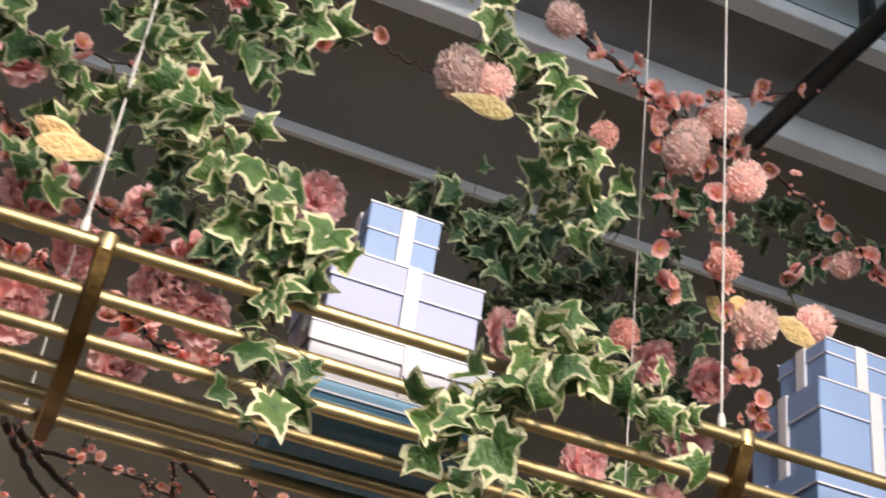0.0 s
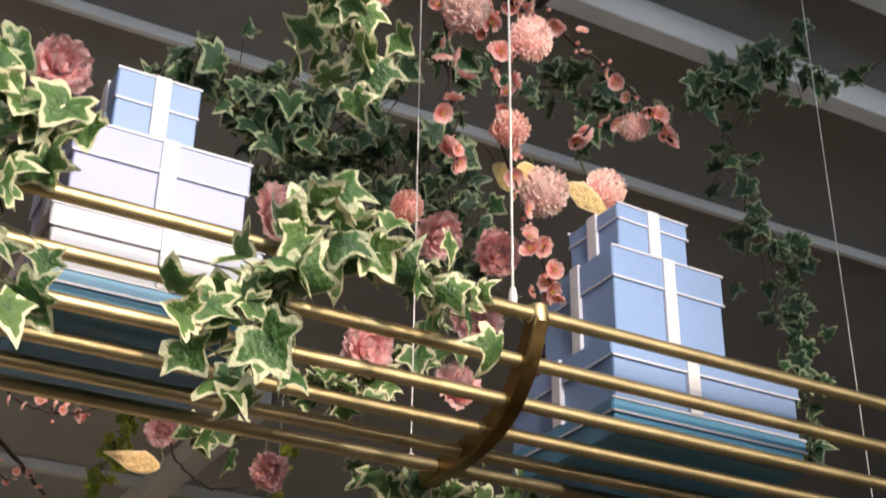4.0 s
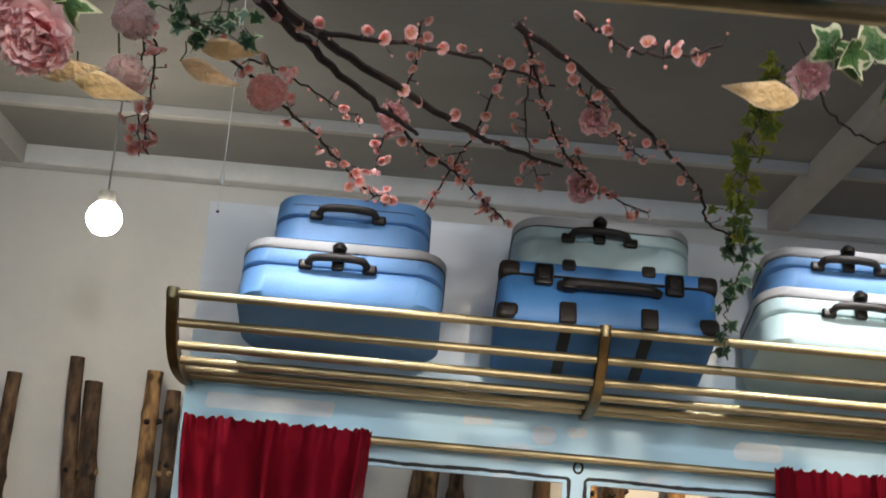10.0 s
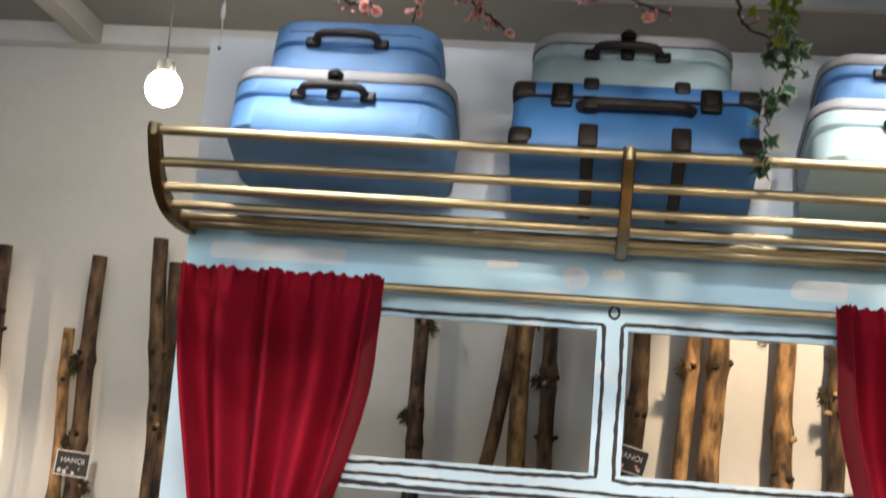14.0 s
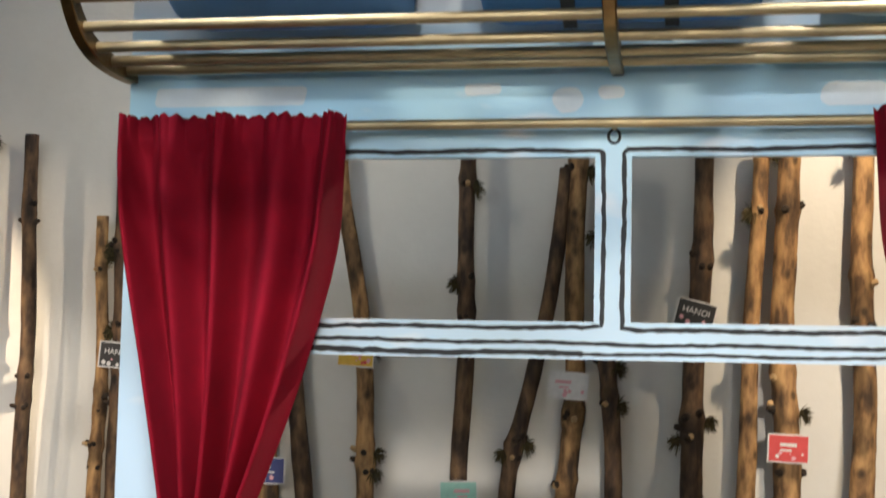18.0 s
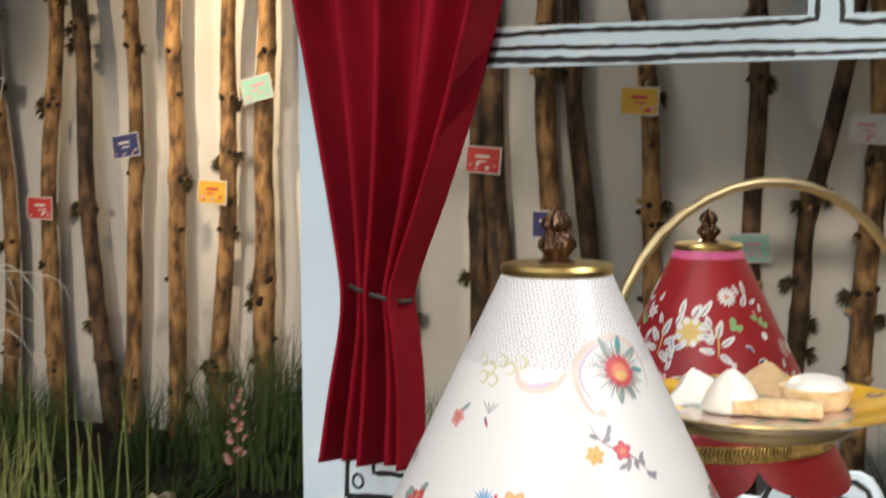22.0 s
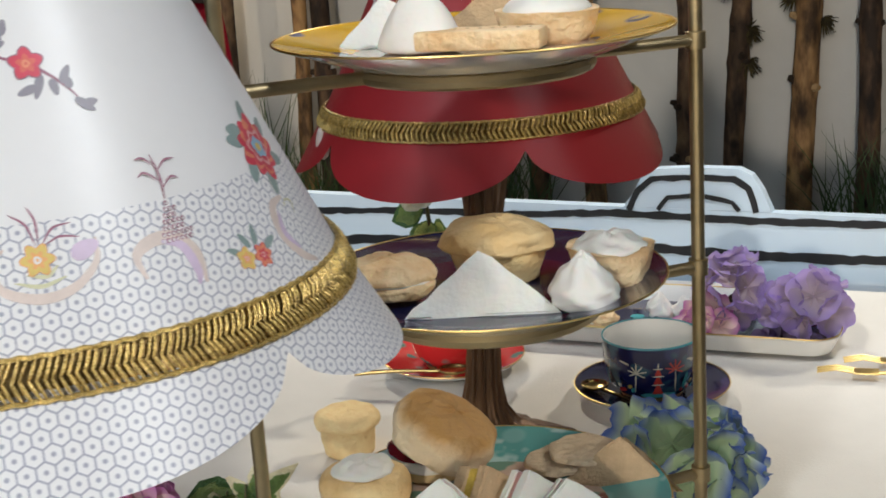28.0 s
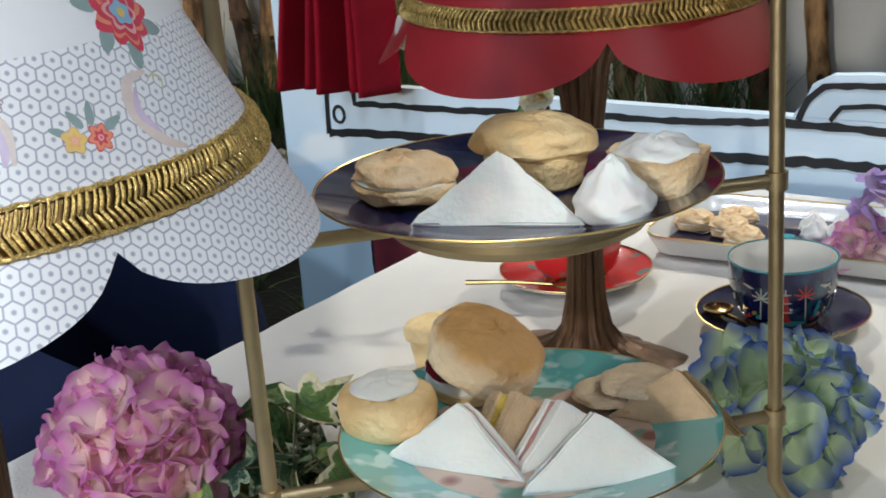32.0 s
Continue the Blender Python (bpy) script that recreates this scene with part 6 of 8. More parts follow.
def macaron(x, y, z, r, rz=0.0, tilt=0.0):
    t = thing("biscuit_sandwich", (0, 0, 0), "pale golden sandwich biscuit with cream between the halves", "biscuit", "sandwich biscuits")
    t.matrix_world = pose(x, y, z, tilt, 0, rz)
    part("lower_half", lump([(0, 0), (r * 0.8, 0), (r, r * 0.18), (r * 0.95, r * 0.34), (0, r * 0.34)], 0.0036, x * 9, squash=0.8), M_BISCUIT, t)
    part("filling", lump([(0, r * 0.30), (r * 0.86, r * 0.30), (r * 0.90, r * 0.42), (0, r * 0.44)], 0.002, 3, squash=0.8), M_CREAM, t)
    part("upper_half", lump([(0, r * 0.42), (r * 0.95, r * 0.42), (r, r * 0.55), (r * 0.86, r * 0.74), (r * 0.5, r * 0.84), (0, r * 0.86)], 0.0048, x * 7, squash=0.8), M_BISCUIT, t)


def meringue(x, y, z, r, h):
    t = thing("meringue", (x, y, z), "small white piped meringue drop", "meringue", "meringues")
    part("swirl", lump([(0, 0), (r * 0.8, 0), (r, h * 0.14), (r * 1.02, h * 0.3), (r * 0.82, h * 0.5), (r * 0.5, h * 0.72), (r * 0.2, h * 0.9), (0, h)], 0.0032, x * 5), M_CREAM, t)


macaron(0.967, -0.963, Z1 + 0.004, 0.026, 20)
_c = round_cake("scone_cake", 1.011, -0.905, Z1, [(0, 0), (0.022, 0), (0.025, 0.006), (0.028, 0.022), (0, 0.022)], M_CAKE, "golden sponge cake with a domed top", 2, squash=0.9)
part("domed_top", lump([(0, 0.020), (0.030, 0.020), (0.034, 0.024), (0.031, 0.031), (0.018, 0.036), (0, 0.037)], 0.004, 4, squash=0.9), M_SCONE, _c)
meringue(1.079, -0.947, Z1 + 0.002, 0.019, 0.031)
_c = round_cake("iced_tart", 1.080, -0.901, Z1 + 0.001, [(0, 0), (0.019, 0), (0.024, 0.020), (0.022, 0.022), (0, 0.019)], M_BISCUIT, "pastry tart with white icing", 5, 0.004)
part("icing", lump([(0, 0.019), (0.020, 0.020), (0.018, 0.025), (0.009, 0.029), (0, 0.030)], 0.004, 6), M_CREAM, _c, "white icing")

_c = round_cake("iced_bun", 0.937, -0.956, Z0 + 0.002, [(0, 0), (0.020, 0), (0.027, 0.008), (0.027, 0.020), (0.020, 0.026), (0, 0.026)], M_SCONE, "round golden bun with white icing", 7, 0.002)
part("icing", lump([(0, 0.0265), (0.018, 0.0255), (0.017, 0.029), (0.008, 0.031), (0, 0.0315)], 0.0025, 8), M_CREAM, _c, "white icing")
_c = round_cake("scone", 0.950, -0.886, Z0, [(0, 0), (0.024, 0), (0.028, 0.005), (0.027, 0.009), (0, 0.009)], M_SCONE, "split scone with red jam and cream", 9, 0.002)
part("cream", lump([(0, 0.008), (0.027, 0.008), (0.030, 0.012), (0.026, 0.015), (0, 0.015)], 0.003, 10), M_CREAM, _c, "clotted cream")
part("jam", lump([(0, 0.014), (0.024, 0.014), (0.029, 0.017), (0.022, 0.021), (0, 0.021)], 0.004, 11), M_JAM, _c, "dark red jam")
_top = part("scone_top", lump([(0, 0.0), (0.029, 0.0), (0.034, 0.007), (0.035, 0.018), (0.030, 0.027), (0.016, 0.031), (0, 0.031)], 0.0045, 12), M_BAKED, _c, "baked golden scone top")
_top.matrix_local = pose(0.004, -0.003, 0.015, -6, 27)
M_OAT = mat("oat_biscuit", (0.80, 0.62, 0.40), 0.85, vary=0.1, scale=70, bump=0.5, bump_scale=150)
for _k, (_x, _y) in enumerate(((1.030, -0.866), (1.044, -0.860))):
    round_cake("crisp", _x, _y, Z0 + 0.002 + 0.007 * _k, [(0, 0), (0.020, 0.002), (0.022, 0.005), (0.018, 0.007), (0, 0.008)], M_OAT, "thin round beige oat biscuit", 20 + _k, 0.002)
_c = round_cake("cream_tart", 1.047, -0.900, Z2, [(0, 0), (0.022, 0), (0.029, 0.016), (0.026, 0.018), (0, 0.014)], M_BISCUIT, "small pastry tart filled with cream", 13)
part("filling", lump([(0, 0.014), (0.024, 0.016), (0.020, 0.024), (0.010, 0.027), (0, 0.028)], 0.0016, 14), M_CREAM, _c)
_t = thing("shortbread", (0, 0, 0), "pale shortbread finger on the yellow plate", "biscuit")
_t.matrix_world = pose(1.026, -0.948, Z2 + 0.0075, 0, 0, 8)
part("finger", box(0.070, 0.022, 0.011, (0, 0, 0), 0.002), M_BISCUIT, _t)
for _k in range(9):
    part("prick_mark", lathe([(0, -0.0004), (0.0012, 0.0002), (0, 0.0006)], 6, (-0.028 + 0.007 * _k, 0.0, 0.0055)), M_CRUST, _t)
_t = thing("iced_cake", (0.988, -0.944, Z2 + 0.001), "white iced cake wedge on the yellow plate", "cake")
part("icing", lump([(0, 0), (0.022, 0), (0.024, 0.006), (0.016, 0.022), (0.006, 0.032), (0, 0.034)], 0.001, 15, squash=0.8), M_CREAM, _t)
_c = round_cake("sponge_bun", 0.752, -0.650, TOP + 0.001, [(0, 0), (0.019, 0), (0.023, 0.012), (0.0245, 0.026), (0.029, 0.030), (0.029, 0.035), (0.022, 0.041), (0, 0.043)], M_CAKE, "pale golden sponge bun standing on the tablecloth", 16, 0.003)


# ---- cups, tray and cutlery ----
M_CUP_NAVY = plate_material("navy_printed_china", (0.010, 0.014, 0.07), (0.02, 0.03, 0.12), (0.03, 0.09, 0.14))
M_CUP_RED = plate_material("red_printed_china", (0.62, 0.03, 0.03), (0.10, 0.22, 0.18), (0.60, 0.05, 0.04))
M_TEAL_BAND = mat("teal_band", (0.10, 0.35, 0.40), 0.15, coat=0.4)


def teacup(x, y, outer, inner_saucer, label, r=0.046):
    s = thing("saucer", (x, y, TOP), "%s saucer with a gilt rim on the tablecloth" % label, "saucer", "tea saucers")
    part("saucer_top", lathe([(0, 0.005), (0.028, 0.005), (0.034, 0.004), (0.0735, 0.0145), (0.0735, 0.0155)], 72), inner_saucer, s)
    part("saucer_base", lathe([(0.0737, 0.0150), (0.0715, 0.0122), (0.045, 0.0030), (0.040, 0.0), (0, 0.0)], 72), M_PORCELAIN, s)
    part("rim", tube([(0.0735 * math.cos(a), 0.0735 * math.sin(a), 0.0155) for a in np.linspace(0, 2 * math.pi, 73)], 0.0006, 6, caps=False), M_GILT, s)
    c = thing("teacup", (x, y, TOP + 0.0055), "%s teacup with a printed garden scene on its saucer" % label, "teacup", "teacups")
    part("cup_wall", lathe([(0, 0.002), (0.026, 0.002), (0.031, 0.004), (0.040, 0.014), (0.0445, 0.032), (r, 0.056), (r, 0.0575)], 72), outer, c)
    part("cup_inside", lathe([(r, 0.0575), (r - 0.002, 0.0575), (0.0425, 0.032), (0.038, 0.016), (0.026, 0.007), (0, 0.006)], 72), M_PORCELAIN, c, "white glazed inside")
    part("foot_ring", lathe([(0.026, 0), (0.029, 0.0), (0.029, 0.004), (0.024, 0.004)], 48), M_GILT, c)
    part("rim", tube([(r * math.cos(a), r * math.sin(a), 0.0575) for a in np.linspace(0, 2 * math.pi, 73)], 0.0011, 6, caps=False), M_TEAL_BAND, c)
    part("handle", tube(spline([(-0.009, 0.044, 0.048), (-0.013, 0.065, 0.050), (-0.0135, 0.067, 0.036), (-0.012, 0.061, 0.020), (-0.008, 0.040, 0.016)], 16), 0.0034, 8), outer, c)
    return c


_cup = teacup(0.970, -0.445, M_CUP_NAVY, M_PLATE_NAVY, "navy blue")
M_PRINT = {"red": mat("china_red", (0.62, 0.06, 0.05), 0.2), "cream": mat("china_cream", (0.76, 0.72, 0.60), 0.2), "aqua": mat("china_aqua", (0.10, 0.42, 0.45), 0.2)}


def on_cup(a, z, d=0.0):
    r = (0.040 + (z - 0.014) * 0.25 if z < 0.032 else 0.0445 + (z - 0.032) * 0.0625) + 0.0005 + d
    return Vector((r * math.cos(a), r * math.sin(a), z))


def cup_print(cup, a, z, w, h, m):
    """A printed motif that follows the wall of the cup."""
    bm = bmesh.new()
    rows = [[bm.verts.new(on_cup(a + w * (i / 4 - 0.5) * (1 - 0.7 * j / 4) / 0.045, z + h * j / 4)) for i in range(5)] for j in range(5)]
    for p, q in zip(rows, rows[1:]):
        for i in range(4):
            bm.faces.new((p[i], p[i + 1], q[i + 1], q[i]))
    part("printed_motif", bm, m, cup)


def cup_spot(cup, a, z, ln, wd, turn, m):
    """A printed stroke on the cup: an ellipse of the given length, width and turn."""
    c, q = math.cos(radians(turn)), math.sin(radians(turn))
    bm = bmesh.new()
    ring = []
    for j in range(10):
        t = 2 * math.pi * j / 10
        px, py = (0.5 + 0.5 * math.cos(t)) * ln, 0.5 * wd * math.sin(t)
        ring.append(bm.verts.new(on_cup(a + (px * c - py * q) / 0.045, z + px * q + py * c, 0.00002 * (turn % 7))))
    bm.faces.new(ring)
    part("printed_motif", bm, m, cup)


M_PRINT["gold"] = mat("china_gold", (0.72, 0.48, 0.12), 0.25)
_rng = random.Random(5)
def palm(cup, a, h, lean, leaf):
    """A printed palm: a thin leaning trunk with a fan of narrow leaves."""
    cup_spot(cup, a, 0.012, h, 0.0014, 90 - lean, M_PRINT["cream"])
    for j in range(7):
        cup_spot(cup, a + h * math.sin(radians(lean)) / 0.045, 0.012 + h * 0.97, _rng.uniform(0.0075, 0.011), 0.0015, -25 + 38 * j, M_PRINT[leaf])


def pagoda(cup, a, w):
    """A printed garden house: stacked red storeys with pale roof lines."""
    for k, (z, h) in enumerate(((0.012, 0.009), (0.0225, 0.0075), (0.0315, 0.006))):
        cup_print(cup, a, z, w * (1 - 0.2 * k), h, M_PRINT["red"])
        cup_spot(cup, a - w * (0.62 - 0.1 * k) / 0.045, z + h + 0.0007, w * (1.24 - 0.2 * k), 0.0013, 0, M_PRINT["cream"])
    cup_spot(cup, a, 0.038, 0.006, 0.0012, 90, M_PRINT["cream"])


for _a in (-66, 20, 100, 175):
    _a = radians(_a)
    cup_spot(_cup, _a - 0.42, 0.0105, 0.040, 0.0052, 0, M_PRINT["aqua"])
    pagoda(_cup, _a, 0.011)
    palm(_cup, _a + 0.42, 0.025, -6, "red")
    palm(_cup, _a - 0.52, 0.022, 8, "cream")
    cup_spot(_cup, _a + 0.62, 0.013, 0.018, 0.0050, 80, M_PRINT["aqua"])
    for _j in range(5):
        cup_spot(_cup, _a - 0.95 + 0.09 * _j + _rng.uniform(-.03, .03), 0.013 + 0.004 * (_j % 2), _rng.uniform(0.004, 0.007), 0.0040, _rng.uniform(0, 180), M_PRINT[("red", "cream", "red", "gold", "aqua")[_j]])
    cup_spot(_cup, _a - 0.85, 0.044, 0.012, 0.0022, -14, M_PRINT["cream"])
    cup_spot(_cup, _a + 0.75, 0.041, 0.010, 0.0022, 10, M_PRINT["cream"])
teacup(0.752, -0.421, M_CUP_RED, M_CUP_RED, "bright red")


M_SPOON = mat("dark_gilt", (0.50, 0.34, 0.13), 0.22, metal=1.0, vary=0.12, scale=30)


def spoon(x, y, z, rz, ln, label):
    t = thing("teaspoon", (0, 0, 0), label, "spoon", "teaspoons")
    t.matrix_world = pose(x, y, z, 0, 0, rz)
    part("handle", tube(spline([(0, 0, 0.002), (ln * 0.4, 0, 0.004), (ln * 0.75, 0, 0.003)], 10), [0.0028, 0.0026, 0.0024, 0.0022, 0.002, 0.0019, 0.0018, 0.0018, 0.002, 0.0024], 8), M_SPOON, t)
    bm = bmesh.new()
    bmesh.ops.create_uvsphere(bm, u_segments=20, v_segments=10, radius=1)
    bmesh.ops.delete(bm, geom=[v for v in bm.verts if v.co.z > 0.1], context="VERTS")
    bmesh.ops.scale(bm, vec=(ln * 0.15, 0.013, 0.006), verts=bm.verts)
    bmesh.ops.translate(bm, vec=(ln * 0.87, 0, 0.006), verts=bm.verts)
    ob = part("bowl", bm, M_SPOON, t)
    ob.modifiers.new("thick", "SOLIDIFY").thickness = 0.0012


spoon(0.683, -0.509, TOP + 0.016, 18, 0.115, "dark gilt teaspoon resting on the red saucer")
spoon(0.992, -0.512, TOP + 0.011, 149, 0.095, "dark gilt teaspoon on the navy saucer")
_t = thing("cake_fork", (0, 0, 0), "gilt cake fork lying on the tablecloth", "fork", "cake forks")
_t.matrix_world = pose(1.115, -0.352, TOP + 0.004, 0, 0, 8)
part("handle", tube([(0.05, 0, 0.002), (0.09, 0, 0.004), (0.16, 0, 0.002)], [0.002, 0.0022, 0.0035], 8), M_GILT, _t)
part("neck", box(0.024, 0.016, 0.002, (0.040, 0, 0.003), 0.001), M_GILT, _t)
for _k in (-1, 0, 1):
    part("tine", tube([(0.03, _k * 0.006, 0.003), (0.012, _k * 0.006, 0.006), (-0.006, _k * 0.006, 0.003)], 0.0012, 6), M_GILT, _t)
_t = copy_thing(_t, pose(1.135, -0.318, TOP + 0.004, 0, 0, 12))


def tray():
    t = thing("serving_tray", (0, 0, 0), "rectangular porcelain serving tray with a navy printed inside", "tray")
    t.matrix_world = pose(0.945, -0.245, TOP, 0, 0, 3)
    w, d = 0.335, 0.150
    o = lambda a, b, r: rounded(w + a, d + b, r, 8)  # noqa: E731
    bm = bmesh.new()
    rings = []
    for a, b, z, r in ((-0.02, -0.02, 0.001, 0.02), (-0.004, -0.004, 0.004, 0.024), (0.014, 0.014, 0.022, 0.03), (0.012, 0.012, 0.024, 0.03), (0.006, 0.006, 0.022, 0.028), (-0.014, -0.014, 0.0075, 0.022)):
        rings.append([(x, y, z) for x, y in o(a, b, r)])
    loft(rings, bm)
    part("body", bm, M_PORCELAIN, t)
    bm = bmesh.new()
    bm.faces.new([bm.verts.new((x, y, 0.0085)) for x, y in o(-0.014, -0.014, 0.022)])
    part("inside", bm, M_PLATE_NAVY, t, "navy printed bottom", smooth=False)
    part("gilt_edge", tube([(x, y, 0.0242) for x, y in [*o(0.013, 0.013, 0.03), o(0.013, 0.013, 0.03)[0]]], 0.0009, 5, caps=False), M_GILT, t)
    rng = random.Random(3)
    for k in range(22):
        part("printed_flower", lathe([(0, 0.0004), (rng.uniform(0.004, 0.010), 0.0002)], 7, (rng.uniform(-.14, .14), rng.uniform(-.055, .055), 0.0088 + 0.00004 * k)), M_PRINT[rng.choice(("red", "cream", "aqua"))], t)


tray()
for _x, _y in ((0.842, -0.262), (0.868, -0.288), (0.838, -0.230), (0.800, -0.255)):
    macaron(_x, _y, TOP + 0.011, 0.020)
for _x, _y in ((0.925, -0.245), (0.945, -0.232), (0.915, -0.222)):
    meringue(_x, _y, TOP + 0.010, 0.013, 0.024)


# ---- table lamps with printed paper shades ----
M_TRIM = mat("gold_braid", (0.86, 0.60, 0.18), 0.28, metal=0.45, vary=0.25, scale=160, bump=0.3, bump_scale=500)


def shade_material(name, ground, lattice, band):
    """Printed paper: a fine lattice near the top and in a band over the hem, plain between."""
    m = mat(name, ground, 0.38, vary=0.02, scale=20)
    n, l = m.node_tree.nodes, m.node_tree.links
    # thin paper lets some of the light through
    thin, both = n.new("ShaderNodeBsdfTranslucent"), n.new("ShaderNodeMixShader")
    thin.inputs[0].default_value = (*ground, 1)
    both.inputs[0].default_value = 0.22 if lattice else 0.10
    l.new(n["Principled BSDF"].outputs[0], both.inputs[1])
    l.new(thin.outputs[0], both.inputs[2])
    l.new(both.outputs[0], n["Material Output"].inputs[0])
    if lattice is None:
        return m
    b = n["Principled BSDF"]
    old = b.inputs["Base Color"].links[0].from_socket
    uv, sep = n.new("ShaderNodeUVMap"), n.new("ShaderNodeSeparateXYZ")
    l.new(uv.outputs[0], sep.inputs[0])
    cell = n.new("ShaderNodeUVMap")
    cell.uv_map = "Print"

    def vec(op, a, b=None):
        x = n.new("ShaderNodeVectorMath")
        x.operation = op
        for i, v in enumerate((a, b)):
            if isinstance(v, tuple):
                x.inputs[i].default_value = v
            elif v is not None:
                l.new(v, x.inputs[i])
        return x.outputs["Value" if op in ("LENGTH", "DOT_PRODUCT") else 0]

    def num(op, a, b):
        x = n.new("ShaderNodeMath")
        x.operation = op
        for i, v in enumerate((a, b)):
            if isinstance(v, float):
                x.inputs[i].default_value = v
            else:
                l.new(v, x.inputs[i])
        return x.outputs[0]

    # two grids of cells, one set over by half: the nearer centre owns the spot, which gives hexagons
    s = (1.0, 1.732, 1.0)
    near = []
    for off in ((0.0, 0.0, 0.0), (0.5, 0.866, 0.0)):
        q = vec("FRACTION", vec("DIVIDE", vec("ADD", cell.outputs[0], off), s))
        near.append(vec("MULTIPLY", vec("SUBTRACT", q, (0.5, 0.5, 0.0)), (1.0, 1.732, 0.0)))
    la, lb = vec("LENGTH", near[0]), vec("LENGTH", near[1])
    pick = n.new("ShaderNodeMix")
    pick.data_type = "VECTOR"
    l.new(num("LESS_THAN", lb, la), pick.inputs[0])
    l.new(near[0], pick.inputs[4])
    l.new(near[1], pick.inputs[5])
    ab = vec("ABSOLUTE", pick.outputs[1])
    edge = num("MAXIMUM", vec("DOT_PRODUCT", ab, (1.0, 0.0, 0.0)), vec("DOT_PRODUCT", ab, (0.5, 0.866, 0.0)))
    ramp = n.new("ShaderNodeValToRGB")
    e = ramp.color_ramp.elements
    e[0].position, e[0].color = 0.0, (*lattice, 1)
    e[1].position, e[1].color = 1.0, (*lattice, 1)
    for p, c in ((0.08, lattice), (0.17, ground), (0.43, ground), (0.465, lattice)):
        k = e.new(p)
        k.color = (*c, 1)
    l.new(edge, ramp.inputs[0])
    where = n.new("ShaderNodeValToRGB")
    w = where.color_ramp.elements
    where.color_ramp.interpolation = "CONSTANT"
    w[0].position, w[0].color = 0.0, (1, 1, 1, 1)
    w[1].position, w[1].color = band[0], (0, 0, 0, 1)
    k = w.new(band[1])
    k.color = (1, 1, 1, 1)
    l.new(sep.outputs[1], where.inputs[0])
    mix = n.new("ShaderNodeMix")
    mix.data_type = "RGBA"
    l.new(where.outputs[0], mix.inputs[0])
    l.new(old, mix.inputs[6])
    l.new(ramp.outputs[0], mix.inputs[7])
    l.new(mix.outputs[2], b.inputs["Base Color"])
    return m


class Cone:
    """A paper cone: axis at 0, 0; radius r0 at height z0, wider by k for each unit down."""

    def __init__(self, r0, z0, k=0.42):
        self.r0, self.z0, self.k = r0, z0, k

    def at(self, a, z, lift=0.0):
        r = self.r0 + self.k * (self.z0 - z) + lift
        return Vector((r * math.cos(a), r * math.sin(a), z))

    def spot(self, a0, z0, u, v, lift):
        """u metres along the hem and v metres up the slope from the point at angle a0 (degrees), height z0."""
        z = z0 + v * 0.92
        r = self.r0 + self.k * (self.z0 - z)
        return self.at(radians(a0) + u / r, z, lift)


def decal(cone, lamp_thing, a0, z0, shapes, name="printed_flower"):
    """Printed motif that lies on the shade: drops (u, v, length, width, turn, material) and strokes
    ("stroke", points, width, material), one mesh for each colour."""
    made = {}
    for k, shape in enumerate(shapes):
        m = shape[-1]
        bm = made.setdefault(m, bmesh.new())
        lift = 0.0002 + 0.000012 * k
        if shape[0] == "stroke":
            pts = spline([(*p, 0) for p in shape[1]], 6 * len(shape[1]))
            rows = []
            for i, p in enumerate(pts):
                d = pts[min(i + 1, len(pts) - 1)] - pts[max(i - 1, 0)]
                nrm = Vector((-d.y, d.x, 0)).normalized() * shape[2] * (0.22 + 0.78 * math.sin(math.pi * (i + 0.4) / len(pts))) / 2
                rows.append([bm.verts.new(cone.spot(a0, z0, q.x, q.y, lift)) for q in (p - nrm, p, p + nrm)])
            for a, b in zip(rows, rows[1:]):
                for i in range(2):
                    bm.faces.new((a[i], a[i + 1], b[i + 1], b[i]))
            continue
        u, v, ln, wd, turn, m = shape
        c, s = math.cos(radians(turn)), math.sin(radians(turn))
        ring = []
        for j in range(12):
            t = 2 * math.pi * j / 12
            px, py = (0.5 + 0.5 * math.cos(t)) * ln, 0.5 * wd * math.sin(t) * (1 - 0.25 * math.cos(t))
            ring.append(bm.verts.new(cone.spot(a0, z0, u + px * c - py * s, v + px * s + py * c, lift)))
        mid = bm.verts.new(cone.spot(a0, z0, u + 0.5 * ln * c, v + 0.5 * ln * s, lift))
        for j in range(12):
            bm.faces.new((mid, ring[j], ring[(j + 1) % 12]))
    for m, bm in made.items():
        tagged(part(name, bm, m, lamp_thing), kind="stuff")


def bloom(u, v, r, n, edge, fill, inner, heart, turn=0.0):
    """A printed flower: broad petals with a darker outline and throat, and a pale heart."""
    out = []
    for rad, wide, m, lead in ((1.0, 1.28, edge, 0), (0.91, 1.12, fill, 0), (0.56, 0.55, inner, 0)):
        out += [(u, v, r * rad, r * wide * 3.3 / n, turn + 360 * k / n, m) for k in range(n)]
    return out + [(u - r * 0.22, v, r * 0.44, r * 0.44, 0, heart), (u - r * 0.09, v, r * 0.18, r * 0.18, 0, inner)]


def strokes(m, w, *paths):
    return [("stroke", p, w, m) for p in paths]


